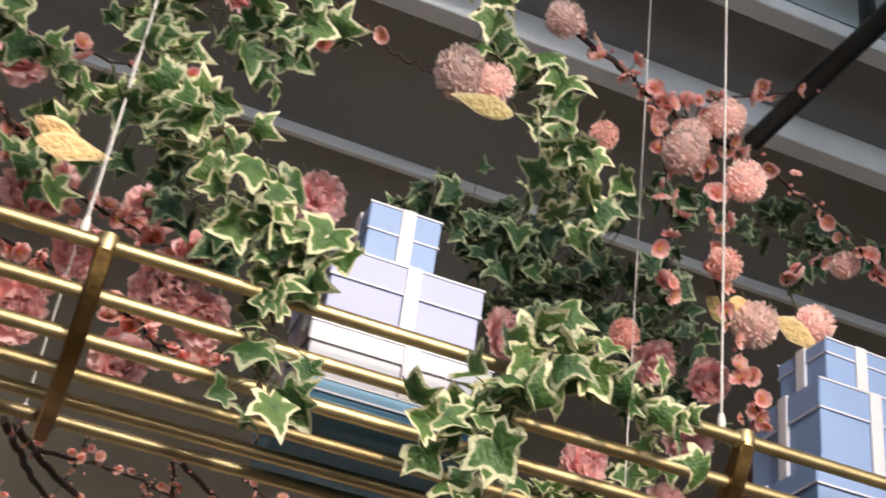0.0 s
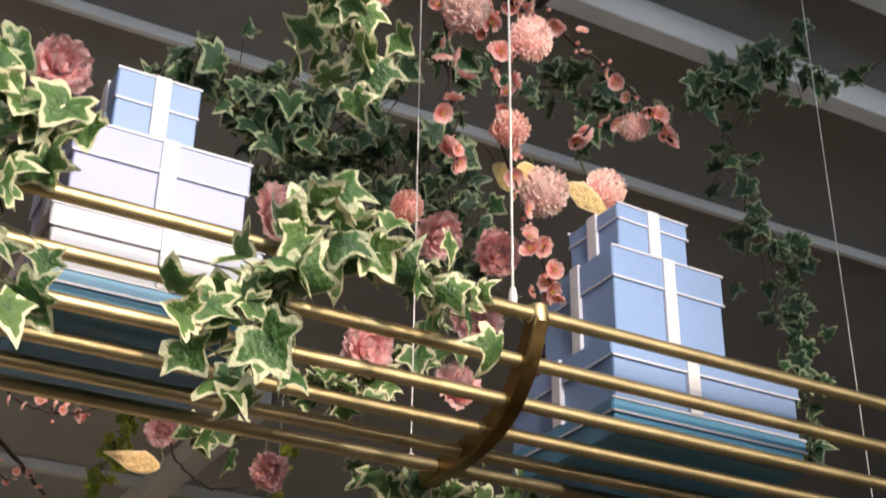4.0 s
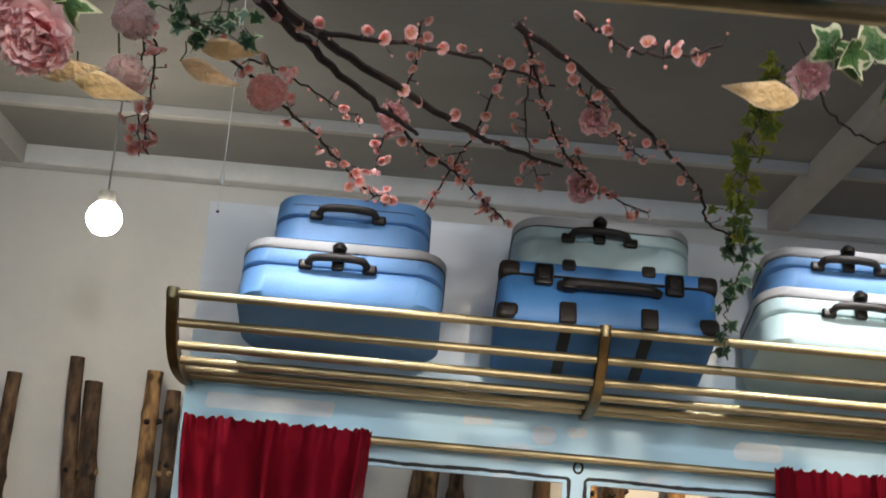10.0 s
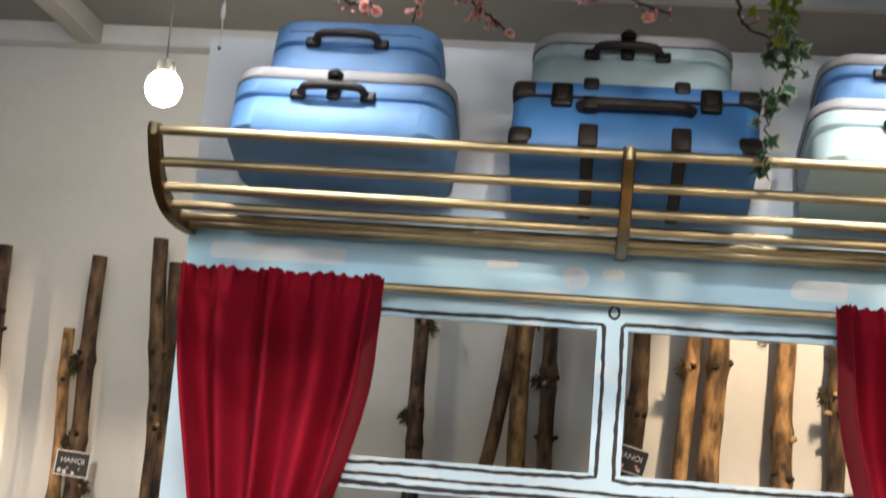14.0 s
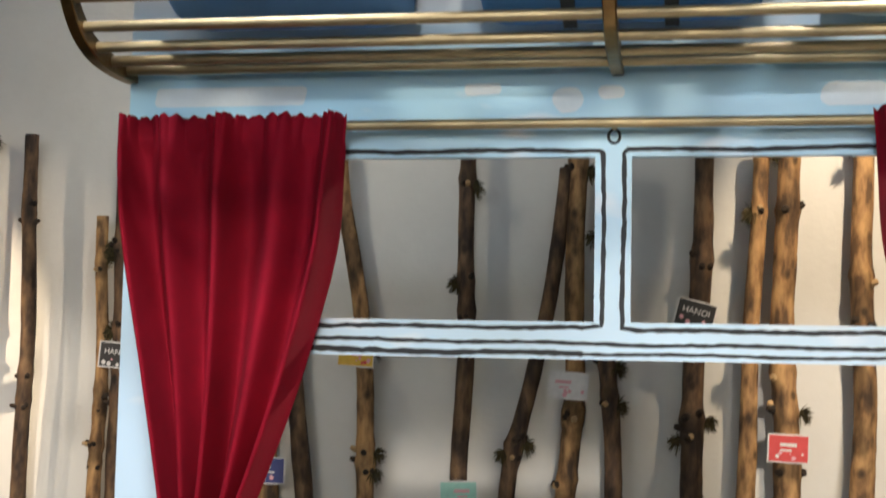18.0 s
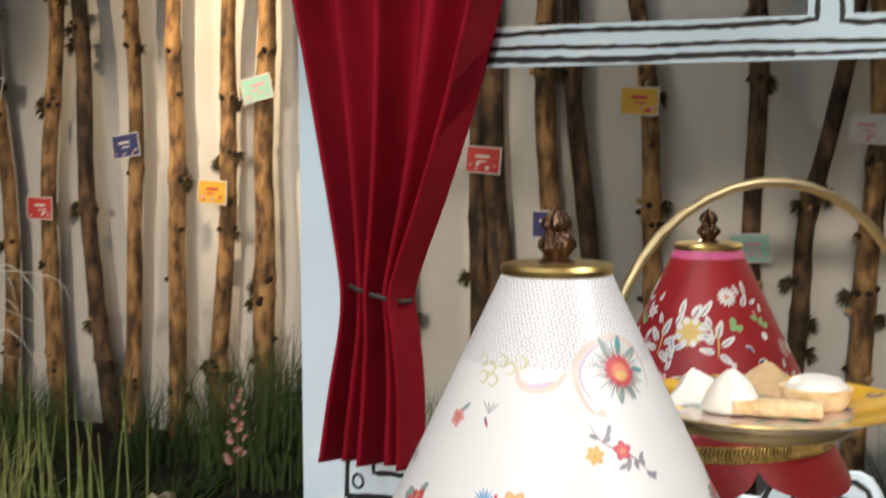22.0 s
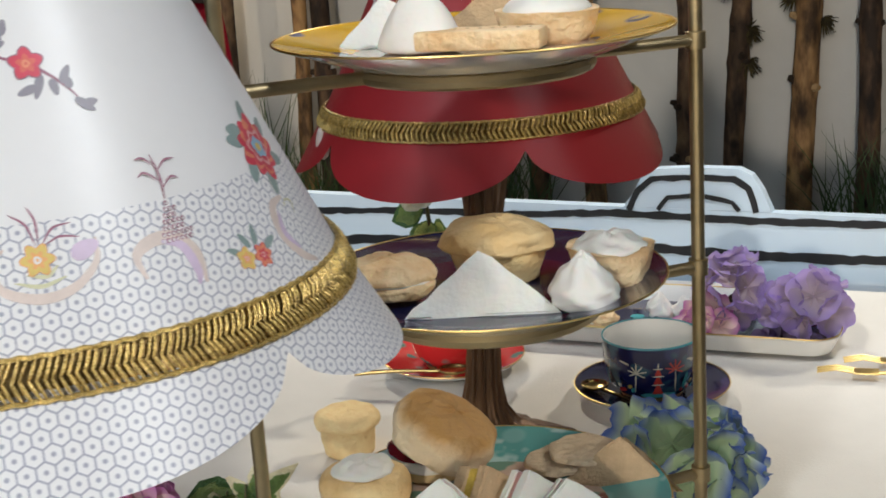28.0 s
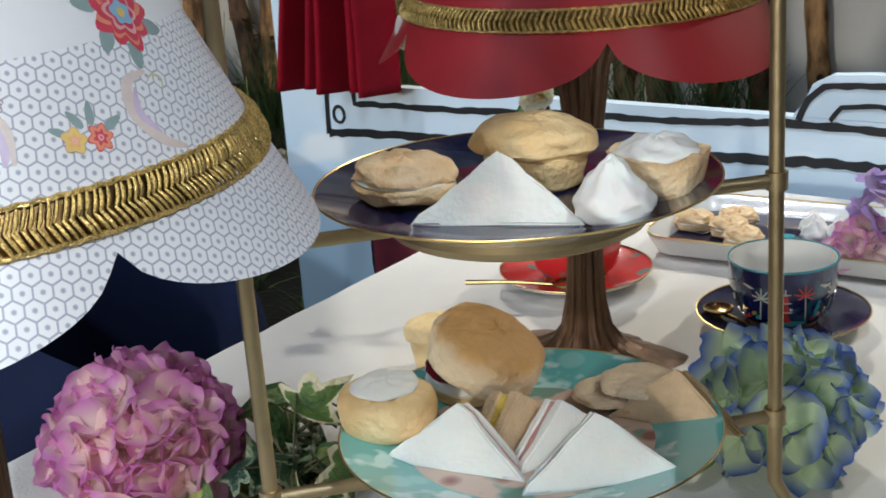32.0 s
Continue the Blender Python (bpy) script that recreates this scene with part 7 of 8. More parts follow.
def rose(u, v, r, k):
    """A printed rose: scalloped crimson petals round pink ones and a blue-green heart, with leaves."""
    out = [(u + r * 0.7 * math.cos(a), v + r * 0.7 * math.sin(a), r * 0.75, r * 0.42, math.degrees(a) + d, k["sage"]) for a, d in ((0.3, 20), (1.5, -25), (2.7, 10), (3.5, 30), (4.6, -15), (5.6, 20), (2.2, 40))]
    for n, rad, wide, m in ((9, 1.0, 0.62, "crimson"), (8, 0.84, 0.5, "coral"), (7, 0.74, 0.5, "crimson"), (6, 0.58, 0.44, "pale"), (6, 0.46, 0.36, "crimson"), (5, 0.36, 0.34, "sky")):
        out += [(u, v, r * rad * (0.92 + 0.12 * (j % 2)), r * wide, 360 * j / n + 17 * n, k[m]) for j in range(n)]
    return out + [(u - r * 0.14, v, r * 0.28, r * 0.26, 0, k["yellow"])]


def table_lamp(x, y, cap_z, cap_r, slope, trim_z, tip, lobes, phase, num, foot, m_shade, label):
    t = thing("table_lamp", (x, y, TOP), label, "table lamp", "table lamps")
    z = cap_z - TOP
    tz = trim_z - TOP
    cone = Cone(cap_r, z, slope)
    flat = slope / math.hypot(1, slope)
    bm = bmesh.new()
    uvl = bm.loops.layers.uv.new("UVMap")
    uvp = bm.loops.layers.uv.new("Print")
    seg, rows = 168, 22
    grid = []
    for j in range(rows + 1):
        line = []
        for i in range(seg):
            a = 2 * math.pi * i / seg
            q = (a - phase) * lobes / (2 * math.pi)
            q = abs((q % 1) * 2 - 1)
            hem = tz - 0.006 - tip * math.sqrt(max(0, 1 - q * q)) ** 0.8
            u = j / rows
            zz = z - (z - hem) * u
            lift = 0.004 * max(0, (tz - zz) / tip) * math.cos(q * 1.5)
            line.append((bm.verts.new(cone.at(a, zz, lift)), a, zz))
        grid.append(line)
    for p, q in zip(grid, grid[1:]):
        for i in range(seg):
            k = (i + 1) % seg
            f = bm.faces.new((p[i][0], p[k][0], q[k][0], q[i][0]))
            for lo, (vv, a, zz), ii in zip(f.loops, (p[i], p[k], q[k], q[i]), (i, i + 1, i + 1, i)):
                lo[uvl].uv = (ii / seg, (z - zz) / (z - tz))
                # the cone unrolled flat, in cells of the printed lattice
                far = (cap_r + slope * (z - zz)) / flat / (0.0050 if grid[0][0][2] - p[0][2] < 0.4 * (z - tz) else 0.0058)
                turn = ((2 * math.pi * ii / seg + radians(45) + math.pi) % (2 * math.pi + 1e-6) - math.pi) * flat
                lo[uvp].uv = (far * math.sin(turn), -far * math.cos(turn))
    shade = part("shade", bm, m_shade, t)
    # braid: two rows of slanted gold strands that meet like a herringbone, edged by thin cords
    rng = random.Random(num)
    for k in (-1, 1):
        bm = bmesh.new()
        for i in range(num):
            a = 2 * math.pi * (i + rng.uniform(-0.1, 0.1)) / num
            slant, puff = rng.uniform(0.020, 0.025), rng.uniform(0.0012, 0.0019)
            pts = [cone.at(a + slant * u, tz + k * 0.0058 * u, puff + 0.0016 * math.sin(math.pi * (0.15 + 0.7 * u))) for u in (0.0, 0.3, 0.65, 1.0)]
            w = rng.uniform(0.20, 0.27) / num
            tube(pts, [w * 0.7, w, w, w * 0.7], 5, bm)
        tagged(part("braid_strand", bm, M_TRIM, shade), "herringbone row of twisted gold braid", kind="stuff")
        part("braid_edge", tube([cone.at(2 * math.pi * i / 236, tz + k * (0.0062 + 0.0005 * (i % 2)), 0.0016) for i in range(237)], 0.0010, 5, caps=False), M_TRIM, shade, "thin gold edging cord")
    part("braid_backing", lathe([(cap_r + slope * (z - tz - 0.0062) + 0.0006, 0.0062), (cap_r + slope * (z - tz + 0.0062) + 0.0006, -0.0062)], 120, (0, 0, tz)), M_BRASS_D, shade)
    part("cap_ring", lathe([(0, 0.004), (cap_r * 0.9, 0.004), (cap_r + 0.001, 0.0035), (cap_r + 0.0025, 0.001), (cap_r + 0.0015, -0.003), (cap_r - 0.001, -0.003)], 72, (0, 0, z)), M_GILT, t, "gilt cap")
    def lobe(a, i):
        return (0.0011 * math.cos(a * 9 + i * 0.7) if 3 < i < 12 else 0, 0)
    part("finial", lathe([(r * 0.92, h * 0.80) for r, h in [(0, 0.002), (0.0125, 0.002), (0.0125, 0.006), (0.0075, 0.009), (0.0085, 0.012), (0.0125, 0.017), (0.0120, 0.022), (0.0075, 0.027), (0.0068, 0.0295), (0.0098, 0.034), (0.0088, 0.039), (0.0050, 0.044), (0.0020, 0.047), (0, 0.050)]], 48, (0, 0, z), wave=lobe), M_BRONZE, t, "dark bronze bud finial")
    # tree trunk foot with ridged bark and spreading roots
    def ridge(a, i):
        k = max(0, 1 - i / 5)
        return (0.0010 * math.sin(a * 17 + i * 0.3) + 0.0007 * math.sin(a * 29 + i * 0.5) + 0.026 * k * k * max(0, math.sin(a * 2.5 + 0.6)) ** 2, 0)
    top = tz - 0.01
    prof = [(0.058, 0.0), (0.054, 0.004), (0.038, 0.010), (0.027, 0.019), (0.0195, 0.034), (0.0150, 0.060), (0.0132, 0.10), (0.0130, 0.17), (0.0140, top - 0.09), (0.019, top - 0.045), (0.029, top - 0.014), (0.031, top), (0.0, top)]
    bm = lathe(prof, 144, wave=ridge)
    for v in bm.verts:
        k = max(0.0, 1 - v.co.z / (top - 0.05))
        v.co.x, v.co.y = v.co.x + foot[0] * k, v.co.y + foot[1] * k
    part("trunk_base", bm, M_BRONZE_T, t, "bronze coloured tree trunk foot with roots")
    return shade, cone


M_BRONZE_T = mat("brown_bronze", (0.20, 0.105, 0.05), 0.45, metal=0.45, vary=0.3, scale=20, bump=0.5, bump_scale=60, stretch=(1, 1, 0.2))
M_SHADE_W = shade_material("white_printed_paper", (0.88, 0.87, 0.86), (0.33, 0.34, 0.42), (0.28, 0.765))
M_SHADE_R = shade_material("red_printed_paper", (0.37, 0.024, 0.030), None, None)
LAMP_W, CW = table_lamp(0.9434, -1.2247, 1.287, 0.0330, 0.480, 1.096, 0.030, 5, radians(-9), 320, (0, 0), M_SHADE_W, "table lamp with a white flower-printed paper shade and gold braid")
LAMP_R, CR = table_lamp(0.889, -0.635, 1.255, 0.0326, 0.4865, 1.065, 0.040, 5, radians(-54), 200, (-0.038, 0.055), M_SHADE_R, "table lamp with a red flower-printed paper shade and gold braid")
INK = {k: mat("ink_" + k, v, 0.45, vary=0.08, scale=80) for k, v in {"crimson": (0.62, 0.06, 0.10), "coral": (0.76, 0.28, 0.16), "yellow": (0.74, 0.55, 0.16), "orange": (0.80, 0.42, 0.16), "blue": (0.16, 0.30, 0.62), "sky": (0.30, 0.50, 0.66), "sage": (0.28, 0.36, 0.34), "grey": (0.30, 0.28, 0.32), "lilac": (0.66, 0.53, 0.68), "beige": (0.74, 0.62, 0.55), "olive": (0.70, 0.68, 0.44), "rust": (0.66, 0.14, 0.10), "teal": (0.12, 0.32, 0.36), "white": (0.80, 0.78, 0.76), "green": (0.28, 0.50, 0.20), "navy": (0.04, 0.05, 0.20), "pink": (0.72, 0.14, 0.32), "plum": (0.36, 0.16, 0.22), "pale": (0.78, 0.42, 0.40)}.items()}


def sprig(u, v, n, step, turn, m, side=0.007):
    """A printed stem with pairs of small leaves."""
    out = []
    for k in range(n):
        a = radians(turn + 7 * k)
        out.append((u, v, step * 1.1, 0.0011, turn + 7 * k, m))
        u, v = u + step * math.cos(a), v + step * math.sin(a)
        for s in (-1, 1):
            out.append((u, v, side * 0.85, side * 0.30, turn + 7 * k + s * 55, m))
    return out


def print_white():
    c, t, k = CW, LAMP_W, INK
    # fringed crimson flower in a scroll
    fringe = [(0.0062 * math.cos(a), 0.0062 * math.sin(a), 0.0085 + 0.0025 * (j % 3), 0.0010, math.degrees(a), k[("grey", "beige", "sage")[j % 3]]) for j, a in enumerate(np.linspace(0, 6.1, 44))]
    ray = [(0, 0, 0.0105 * (0.86 + 0.2 * (j % 3) / 2), 0.0020, 8.6 * j, k["crimson"]) for j in range(42)]
    decal(c, t, -32, 1.2315 - TOP, strokes(k["beige"], 0.0036, [(-0.016, -0.026), (-0.025, -0.022), (-0.029, -0.008), (-0.026, 0.006), (-0.014, 0.017), (0.003, 0.021), (0.016, 0.014), (0.023, 0.002), (0.022, -0.012)]) + strokes(k["lilac"], 0.0016, [(-0.022, -0.018), (-0.026, -0.006), (-0.023, 0.005), (-0.012, 0.015), (0.003, 0.0185)]) + [(-0.016, -0.023, 0.006, 0.005, 200, k["beige"])]
        + [(-0.003, 0.009, 0.013, 0.005, 112, k["sage"]), (0.003, 0.010, 0.012, 0.004, 70, k["teal"]), (0.009, 0.007, 0.012, 0.005, 25, k["sage"]), (0.010, 0.000, 0.011, 0.004, -12, k["teal"]), (-0.002, -0.009, 0.011, 0.005, -100, k["sage"]), (0.003, -0.009, 0.010, 0.004, -62, k["sage"])]
        + fringe + ray + [(0, 0, 0.0075, 0.0022, 15 * j + 4, k["rust"]) for j in range(24)] + [(0, -0.001, 0.0058, 0.0020, 12 + 17 * j, k["coral"]) for j in range(21)] + [(-0.0036, -0.0025, 0.0072, 0.0052, 0, k["yellow"]), (-0.0022, -0.0028, 0.0044, 0.003, 0, k["orange"])])
    decal(c, t, -80, 1.2235 - TOP, strokes(k["beige"], 0.0052, [(-0.013, 0.010), (-0.010, 0.002), (-0.001, -0.001), (0.010, 0.001), (0.017, 0.009)]) + strokes(k["lilac"], 0.0030, [(-0.006, 0.001), (0.002, 0.001), (0.010, 0.004)]), "printed_scroll")
    decal(c, t, -105, 1.2335 - TOP, sum((strokes(k["olive"], 0.0016, [(x, y), (x + 0.004, y + 0.003), (x + 0.008, y), (x + 0.006, y - 0.004), (x + 0.002, y - 0.003)]) for x, y in ((-0.018, 0.003), (-0.010, -0.001), (-0.003, 0.004), (0.004, 0.0), (0.010, 0.004), (-0.014, -0.007), (-0.006, -0.008))), []), "printed_scroll")
    decal(c, t, -103, 1.207 - TOP, sum((strokes(k["grey"], 0.0007, [(0, 0), (-0.003 + 0.002 * j, 0.004), (-0.006 + 0.004 * j, 0.007)]) for j in range(4)), []) + [(-0.002, -0.002, 0.007, 0.002, 300, k["plum"])])
    decal(c, t, -122, 1.202 - TOP, bloom(0, 0, 0.006, 5, k["crimson"], k["pale"], k["crimson"], k["yellow"]) + [(0.002, 0.004, 0.008, 0.003, 50, k["sage"])])
    # the sprig with two stars
    decal(c, t, -41.1, 1.189 - TOP, strokes(k["plum"], 0.0011, [(-0.0165, 0.0165), (-0.014, 0.009), (-0.008, 0.003), (0, 0), (0.007, -0.005), (0.013, -0.011), (0.016, -0.016)])
        + [(x, y, ln, 0.0030, a, k["grey"]) for x, y, ln, a in ((-0.0085, 0.005, 0.007, 75), (-0.0065, 0.010, 0.006, 70), (-0.011, 0.006, 0.006, 20), (-0.013, 0.008, 0.006, 160), (0.004, -0.004, 0.009, -110), (0.002, -0.008, 0.007, 200), (0.007, -0.006, 0.006, -80), (0.010, -0.008, 0.007, 60), (0.013, -0.010, 0.006, 110), (0.0135, -0.0135, 0.008, -40), (0.016, -0.016, 0.005, 10))]
        + bloom(0, 0, 0.0062, 5, k["plum"], k["crimson"], k["rust"], k["coral"], 18))
    decal(c, t, -53.4, 1.1875 - TOP, bloom(0, 0, 0.0060, 6, k["yellow"], k["orange"], k["yellow"], k["coral"], 10))
    # the posy over the band
    leafy = []
    for j, (x, y) in enumerate(((0.0145, 0.0005), (0.0195, 0.0012), (0.0245, 0.0005), (0.0290, -0.0022), (0.0330, -0.0065), (0.0350, -0.0120))):
        leafy += [(x, y, 0.0062, 0.0024, 40 - 18 * j, k["plum"]), (x, y, 0.0062, 0.0024, -60 - 18 * j, k["grey"])]
    decal(c, t, -84.1, 1.1607 - TOP, strokes(k["plum"], 0.0008, [(0.0120, 0.0), (0.0195, 0.0012), (0.0260, 0.0), (0.0320, -0.005), (0.0355, -0.016)]) + leafy
        + strokes(k["plum"], 0.0008, [(-0.007, 0.0), (-0.013, 0.001), (-0.018, 0.0)]) + [(-0.0185, 0.001, 0.0065 + 0.001 * (j % 2), 0.0013, 30 + 24 * j, k["sky" if j % 2 else "blue"]) for j in range(9)] + [(-0.0125, 0.004, 0.0025, 0.0025, 0, k["crimson"]), (-0.022, -0.006, 0.008, 0.003, 215, k["sage"]), (-0.024, -0.008, 0.007, 0.0028, 255, k["grey"])]
        + strokes(k["olive"], 0.0026, [(-0.020, -0.016), (-0.017, -0.011), (-0.011, -0.010), (-0.006, -0.015), (-0.007, -0.024), (-0.014, -0.030), (-0.022, -0.028)]) + strokes(k["olive"], 0.0014, [(-0.016, -0.014), (-0.012, -0.013), (-0.009, -0.018), (-0.011, -0.025)])
        + [(0.011, -0.012, 0.013, 0.006, -20, k["sage"]), (0.009, -0.016, 0.017, 0.007, -75, k["teal"]), (0.012, -0.016, 0.012, 0.005, -55, k["sage"])]
        + strokes(k["plum"], 0.0007, [(0.013, -0.018), (0.020, -0.024), (0.026, -0.030)], [(0.020, -0.024), (0.024, -0.023)], [(0.022, -0.026), (0.020, -0.032)]) + [(x, y, 0.0026, 0.0026, 0, k["crimson"]) for x, y in ((0.018, -0.023), (0.023, -0.021), (0.022, -0.028), (0.026, -0.025), (0.026, -0.031), (0.017, -0.030), (0.020, -0.034))]
        + bloom(0.0092, -0.0125, 0.0085, 6, k["blue"], k["sky"], k["blue"], k["white"], 12) + bloom(0, 0, 0.0092, 6, k["coral"], k["orange"], k["rust"], k["white"]))
    # scrolls in the band
    for a in (-100, 48, 122, 170):
        decal(c, t, a, 1.124 - TOP, strokes(k["beige"], 0.0060, [(-0.014, 0.010), (-0.012, -0.001), (-0.003, -0.007), (0.008, -0.005), (0.018, 0.002)]) + strokes(k["lilac"], 0.0042, [(-0.010, 0.001), (-0.003, -0.005), (0.006, -0.004), (0.013, 0.0)]) + strokes(k["plum"], 0.0009, [(-0.010, 0.012), (-0.008, 0.017)], [(-0.009, 0.013), (-0.012, 0.018)], [(-0.007, 0.012), (-0.004, 0.016)]), "printed_scroll")
    for a in (-70, 75, 145):
        decal(c, t, a, 1.122 - TOP, strokes(k["olive"], 0.0042, [(-0.014, 0.018), (-0.013, 0.006), (-0.006, -0.005), (0.006, -0.010), (0.018, -0.008)]) + strokes(k["olive"], 0.0014, [(-0.004, 0.0), (0.003, -0.004), (0.010, -0.003), (0.013, 0.002), (0.008, 0.004)], [(0.010, -0.009), (0.016, -0.003), (0.022, -0.002)], [(-0.009, 0.010), (-0.004, 0.006), (0.001, 0.006)]), "printed_scroll")
    for a in (-44.5, 98):
        decal(c, t, a, 1.1265 - TOP, strokes(k["beige"], 0.0034, [(-0.012, 0.008), (-0.017, 0.003), (-0.014, -0.005), (-0.003, -0.009), (0.008, -0.007), (0.016, 0.0), (0.017, 0.008)]) + strokes(k["olive"], 0.0014, [(-0.010, -0.003), (-0.002, -0.005), (0.006, -0.003)], [(-0.006, -0.001), (0.0, -0.002), (0.004, 0.001)]) + [(0.0085, 0.003, 0.010, 0.006, 20, k["lilac"])]
            + strokes(k["plum"], 0.0008, [(-0.002, 0.008), (-0.004, 0.015), (-0.009, 0.019)], [(-0.001, 0.009), (-0.001, 0.016), (-0.003, 0.021)], [(0.0, 0.008), (0.004, 0.013), (0.010, 0.014)], [(0.001, 0.008), (0.006, 0.010), (0.012, 0.009)]) + bloom(-0.002, 0.0035, 0.0058, 6, k["orange"], k["yellow"], k["orange"], k["white"]))
    for a in (-25, 62):
        decal(c, t, a, 1.120 - TOP, strokes(k["beige"], 0.0046, [(-0.007, -0.002), (-0.008, 0.006), (-0.001, 0.010), (0.008, 0.009), (0.014, 0.002), (0.014, -0.008)]) + strokes(k["lilac"], 0.0036, [(0.002, 0.009), (0.009, 0.006), (0.012, -0.003), (0.011, -0.008)]))
    grape = [(0.0018 * dx + 0.0009 * (dy % 2), 0.0021 * dy, 0.0017, 0.0017, 0, k["plum"]) for dy in range(7) for dx in range(-3 + dy // 2, 4 - dy // 2)]
    grape += [(0.0018 * dx + 0.0009 * (dy % 2) + 0.0003, 0.0021 * dy, 0.0010, 0.0010, 0, k["white"]) for dy in range(7) for dx in range(-3 + dy // 2, 4 - dy // 2)]
    decal(c, t, -21, 1.128 - TOP, grape + strokes(k["plum"], 0.0008, [(0.001, 0.014), (0.002, 0.022), (0.001, 0.030)], [(0.002, 0.018), (0.006, 0.021), (0.009, 0.020)], [(0.002, 0.020), (-0.003, 0.024), (-0.006, 0.023)], [(0.002, 0.024), (0.006, 0.027), (0.010, 0.027)], [(0.001, 0.026), (-0.002, 0.029), (-0.005, 0.029)]))
    # the rose and its scroll
    for a in (13, -128, 85, 158):
        decal(c, t, a, 1.147 - TOP, rose(0, 0, 0.0135, k))
    for a in (9, 80):
        decal(c, t, a, 1.116 - TOP, strokes(k["beige"], 0.0050, [(0.004, 0.014), (-0.006, 0.012), (-0.009, 0.002), (-0.003, -0.008), (0.006, -0.013)]) + strokes(k["lilac"], 0.0030, [(-0.004, 0.010), (-0.007, 0.002), (-0.002, -0.006)]) + strokes(k["olive"], 0.0010, [(0.002, 0.010), (0.006, 0.012), (0.010, 0.010), (0.008, 0.006)]), "printed_scroll")
        decal(c, t, a - 14, 1.1155 - TOP, [(0.001, 0.003, 0.008, 0.003, 75, k["sage"]), (-0.002, 0.003, 0.007, 0.003, 120, k["sage"]), (0.005, 0.001, 0.008, 0.003, 20, k["sage"]), (-0.008, 0.002, 0.006, 0.0026, 150, k["sage"])] + bloom(0.0025, -0.001, 0.0048, 6, k["crimson"], k["coral"], k["crimson"], k["pale"]) + bloom(-0.0065, 0.0, 0.0045, 5, k["orange"], k["yellow"], k["orange"], k["pale"]))
    for a in (42, 110, 190):
        decal(c, t, a, 1.175 - TOP, bloom(0, 0, 0.009, 6, k["coral"], k["orange"], k["rust"], k["white"]) + sprig(0.012, 0.0, 4, 0.006, -20, k["grey"], 0.006))


def print_red():
    c, t, k = CR, LAMP_R, INK

    def leaves(*rows):
        out = []
        for u, v, ln, wd, turn in rows:
            ln, wd = ln * 1.2, wd * 1.25
            out += [(u, v, ln, wd, turn, k["white"]), (u, v, ln * 0.7, wd * 0.22, turn, k["grey"])]
        return out

    for a in (-89.4, 40, 150):
        decal(c, t, a, 1.1751 - TOP, leaves((-0.012, 0.016, 0.015, 0.0055, 78), (-0.015, 0.007, 0.012, 0.005, 62), (0.002, 0.015, 0.012, 0.0085, 65), (0.009, 0.016, 0.016, 0.006, 62), (0.010, 0.009, 0.010, 0.007, -30), (0.012, -0.004, 0.012, 0.006, -5), (-0.019, -0.008, 0.014, 0.0055, -75), (-0.022, -0.018, 0.011, 0.0055, -55), (-0.014, -0.018, 0.012, 0.005, 25), (0.018, 0.008, 0.012, 0.0022, -65))
            + [(0, 0, 0.0160, 0.0118, 45 * j + 22, k["white"]) for j in range(8)] + [(0, 0, 0.0088, 0.0050, 45 * j + 22, k["orange"]) for j in range(8)] + [(0, 0, 0.0155, 0.0036, 45 * j, k["yellow"]) for j in range(8)] + [(-0.002, 0, 0.004, 0.004, 0, k["orange"])])
    for a in (-56, 75, 185):
        decal(c, t, a, 1.2086 - TOP, [(0, 0, 0.0104, 0.0038, 27.7 * j, k["white"]) for j in range(13)] + [(-0.0026, 0, 0.0052, 0.0048, 0, k["coral"]), (-0.0013, 0, 0.0026, 0.0024, 0, k["yellow"])] + leaves((0.013, 0.002, 0.010, 0.0035, 120), (0.020, 0.001, 0.013, 0.0045, 100), (0.015, -0.010, 0.011, 0.006, 65), (0.024, -0.008, 0.009, 0.004, 20)))
        decal(c, t, a + 4.4, 1.1806 - TOP, [(-0.0035, 0.001, 0.0085, 0.0075, 80, k["green"]), (-0.0065, -0.003, 0.0085, 0.0070, 30, k["green"]), (-0.0005, -0.003, 0.0080, 0.0075, 20, k["green"])])
        decal(c, t, a + 31, 1.1828 - TOP, [(-0.004, 0.003, 0.0090, 0.0060, 150, k["green"]), (-0.003, -0.003, 0.0100, 0.0070, 55, k["green"]), (0.001, -0.004, 0.0090, 0.0065, 10, k["green"])] + [(-0.006, -0.014, 0.0085, 0.0085, 0, k["white"]), (-0.004, 0.008, 0.006, 0.003, 120, k["pale"])] + leaves((0.003, 0.010, 0.008, 0.004, 70)))
        decal(c, t, a + 12, 1.159 - TOP, strokes(k["white"], 0.0046, [(-0.004, 0.004), (0.0, 0.001), (0.004, -0.004)], [(0.006, -0.014), (0.012, -0.012), (0.018, -0.014)]) + strokes(k["navy"], 0.0030, [(-0.003, 0.003), (0.0, 0.0), (0.003, -0.004)], [(0.007, -0.014), (0.012, -0.013), (0.017, -0.0145)]))
        decal(c, t, a + 48, 1.156 - TOP, [(0.0075 * math.cos(a2) * q, 0.0085 * math.sin(a2) * q, 0.0022, 0.0020, 0, k["white" if j % 4 else "pale"]) for q in (0.35, 0.7, 1.05) for j, a2 in enumerate(np.linspace(0, 6.0, round(16 * q) + 2))])
    for a in (-134, -131.5, 5, 110):
        z = 1.1903 if a == -134 else 1.1544
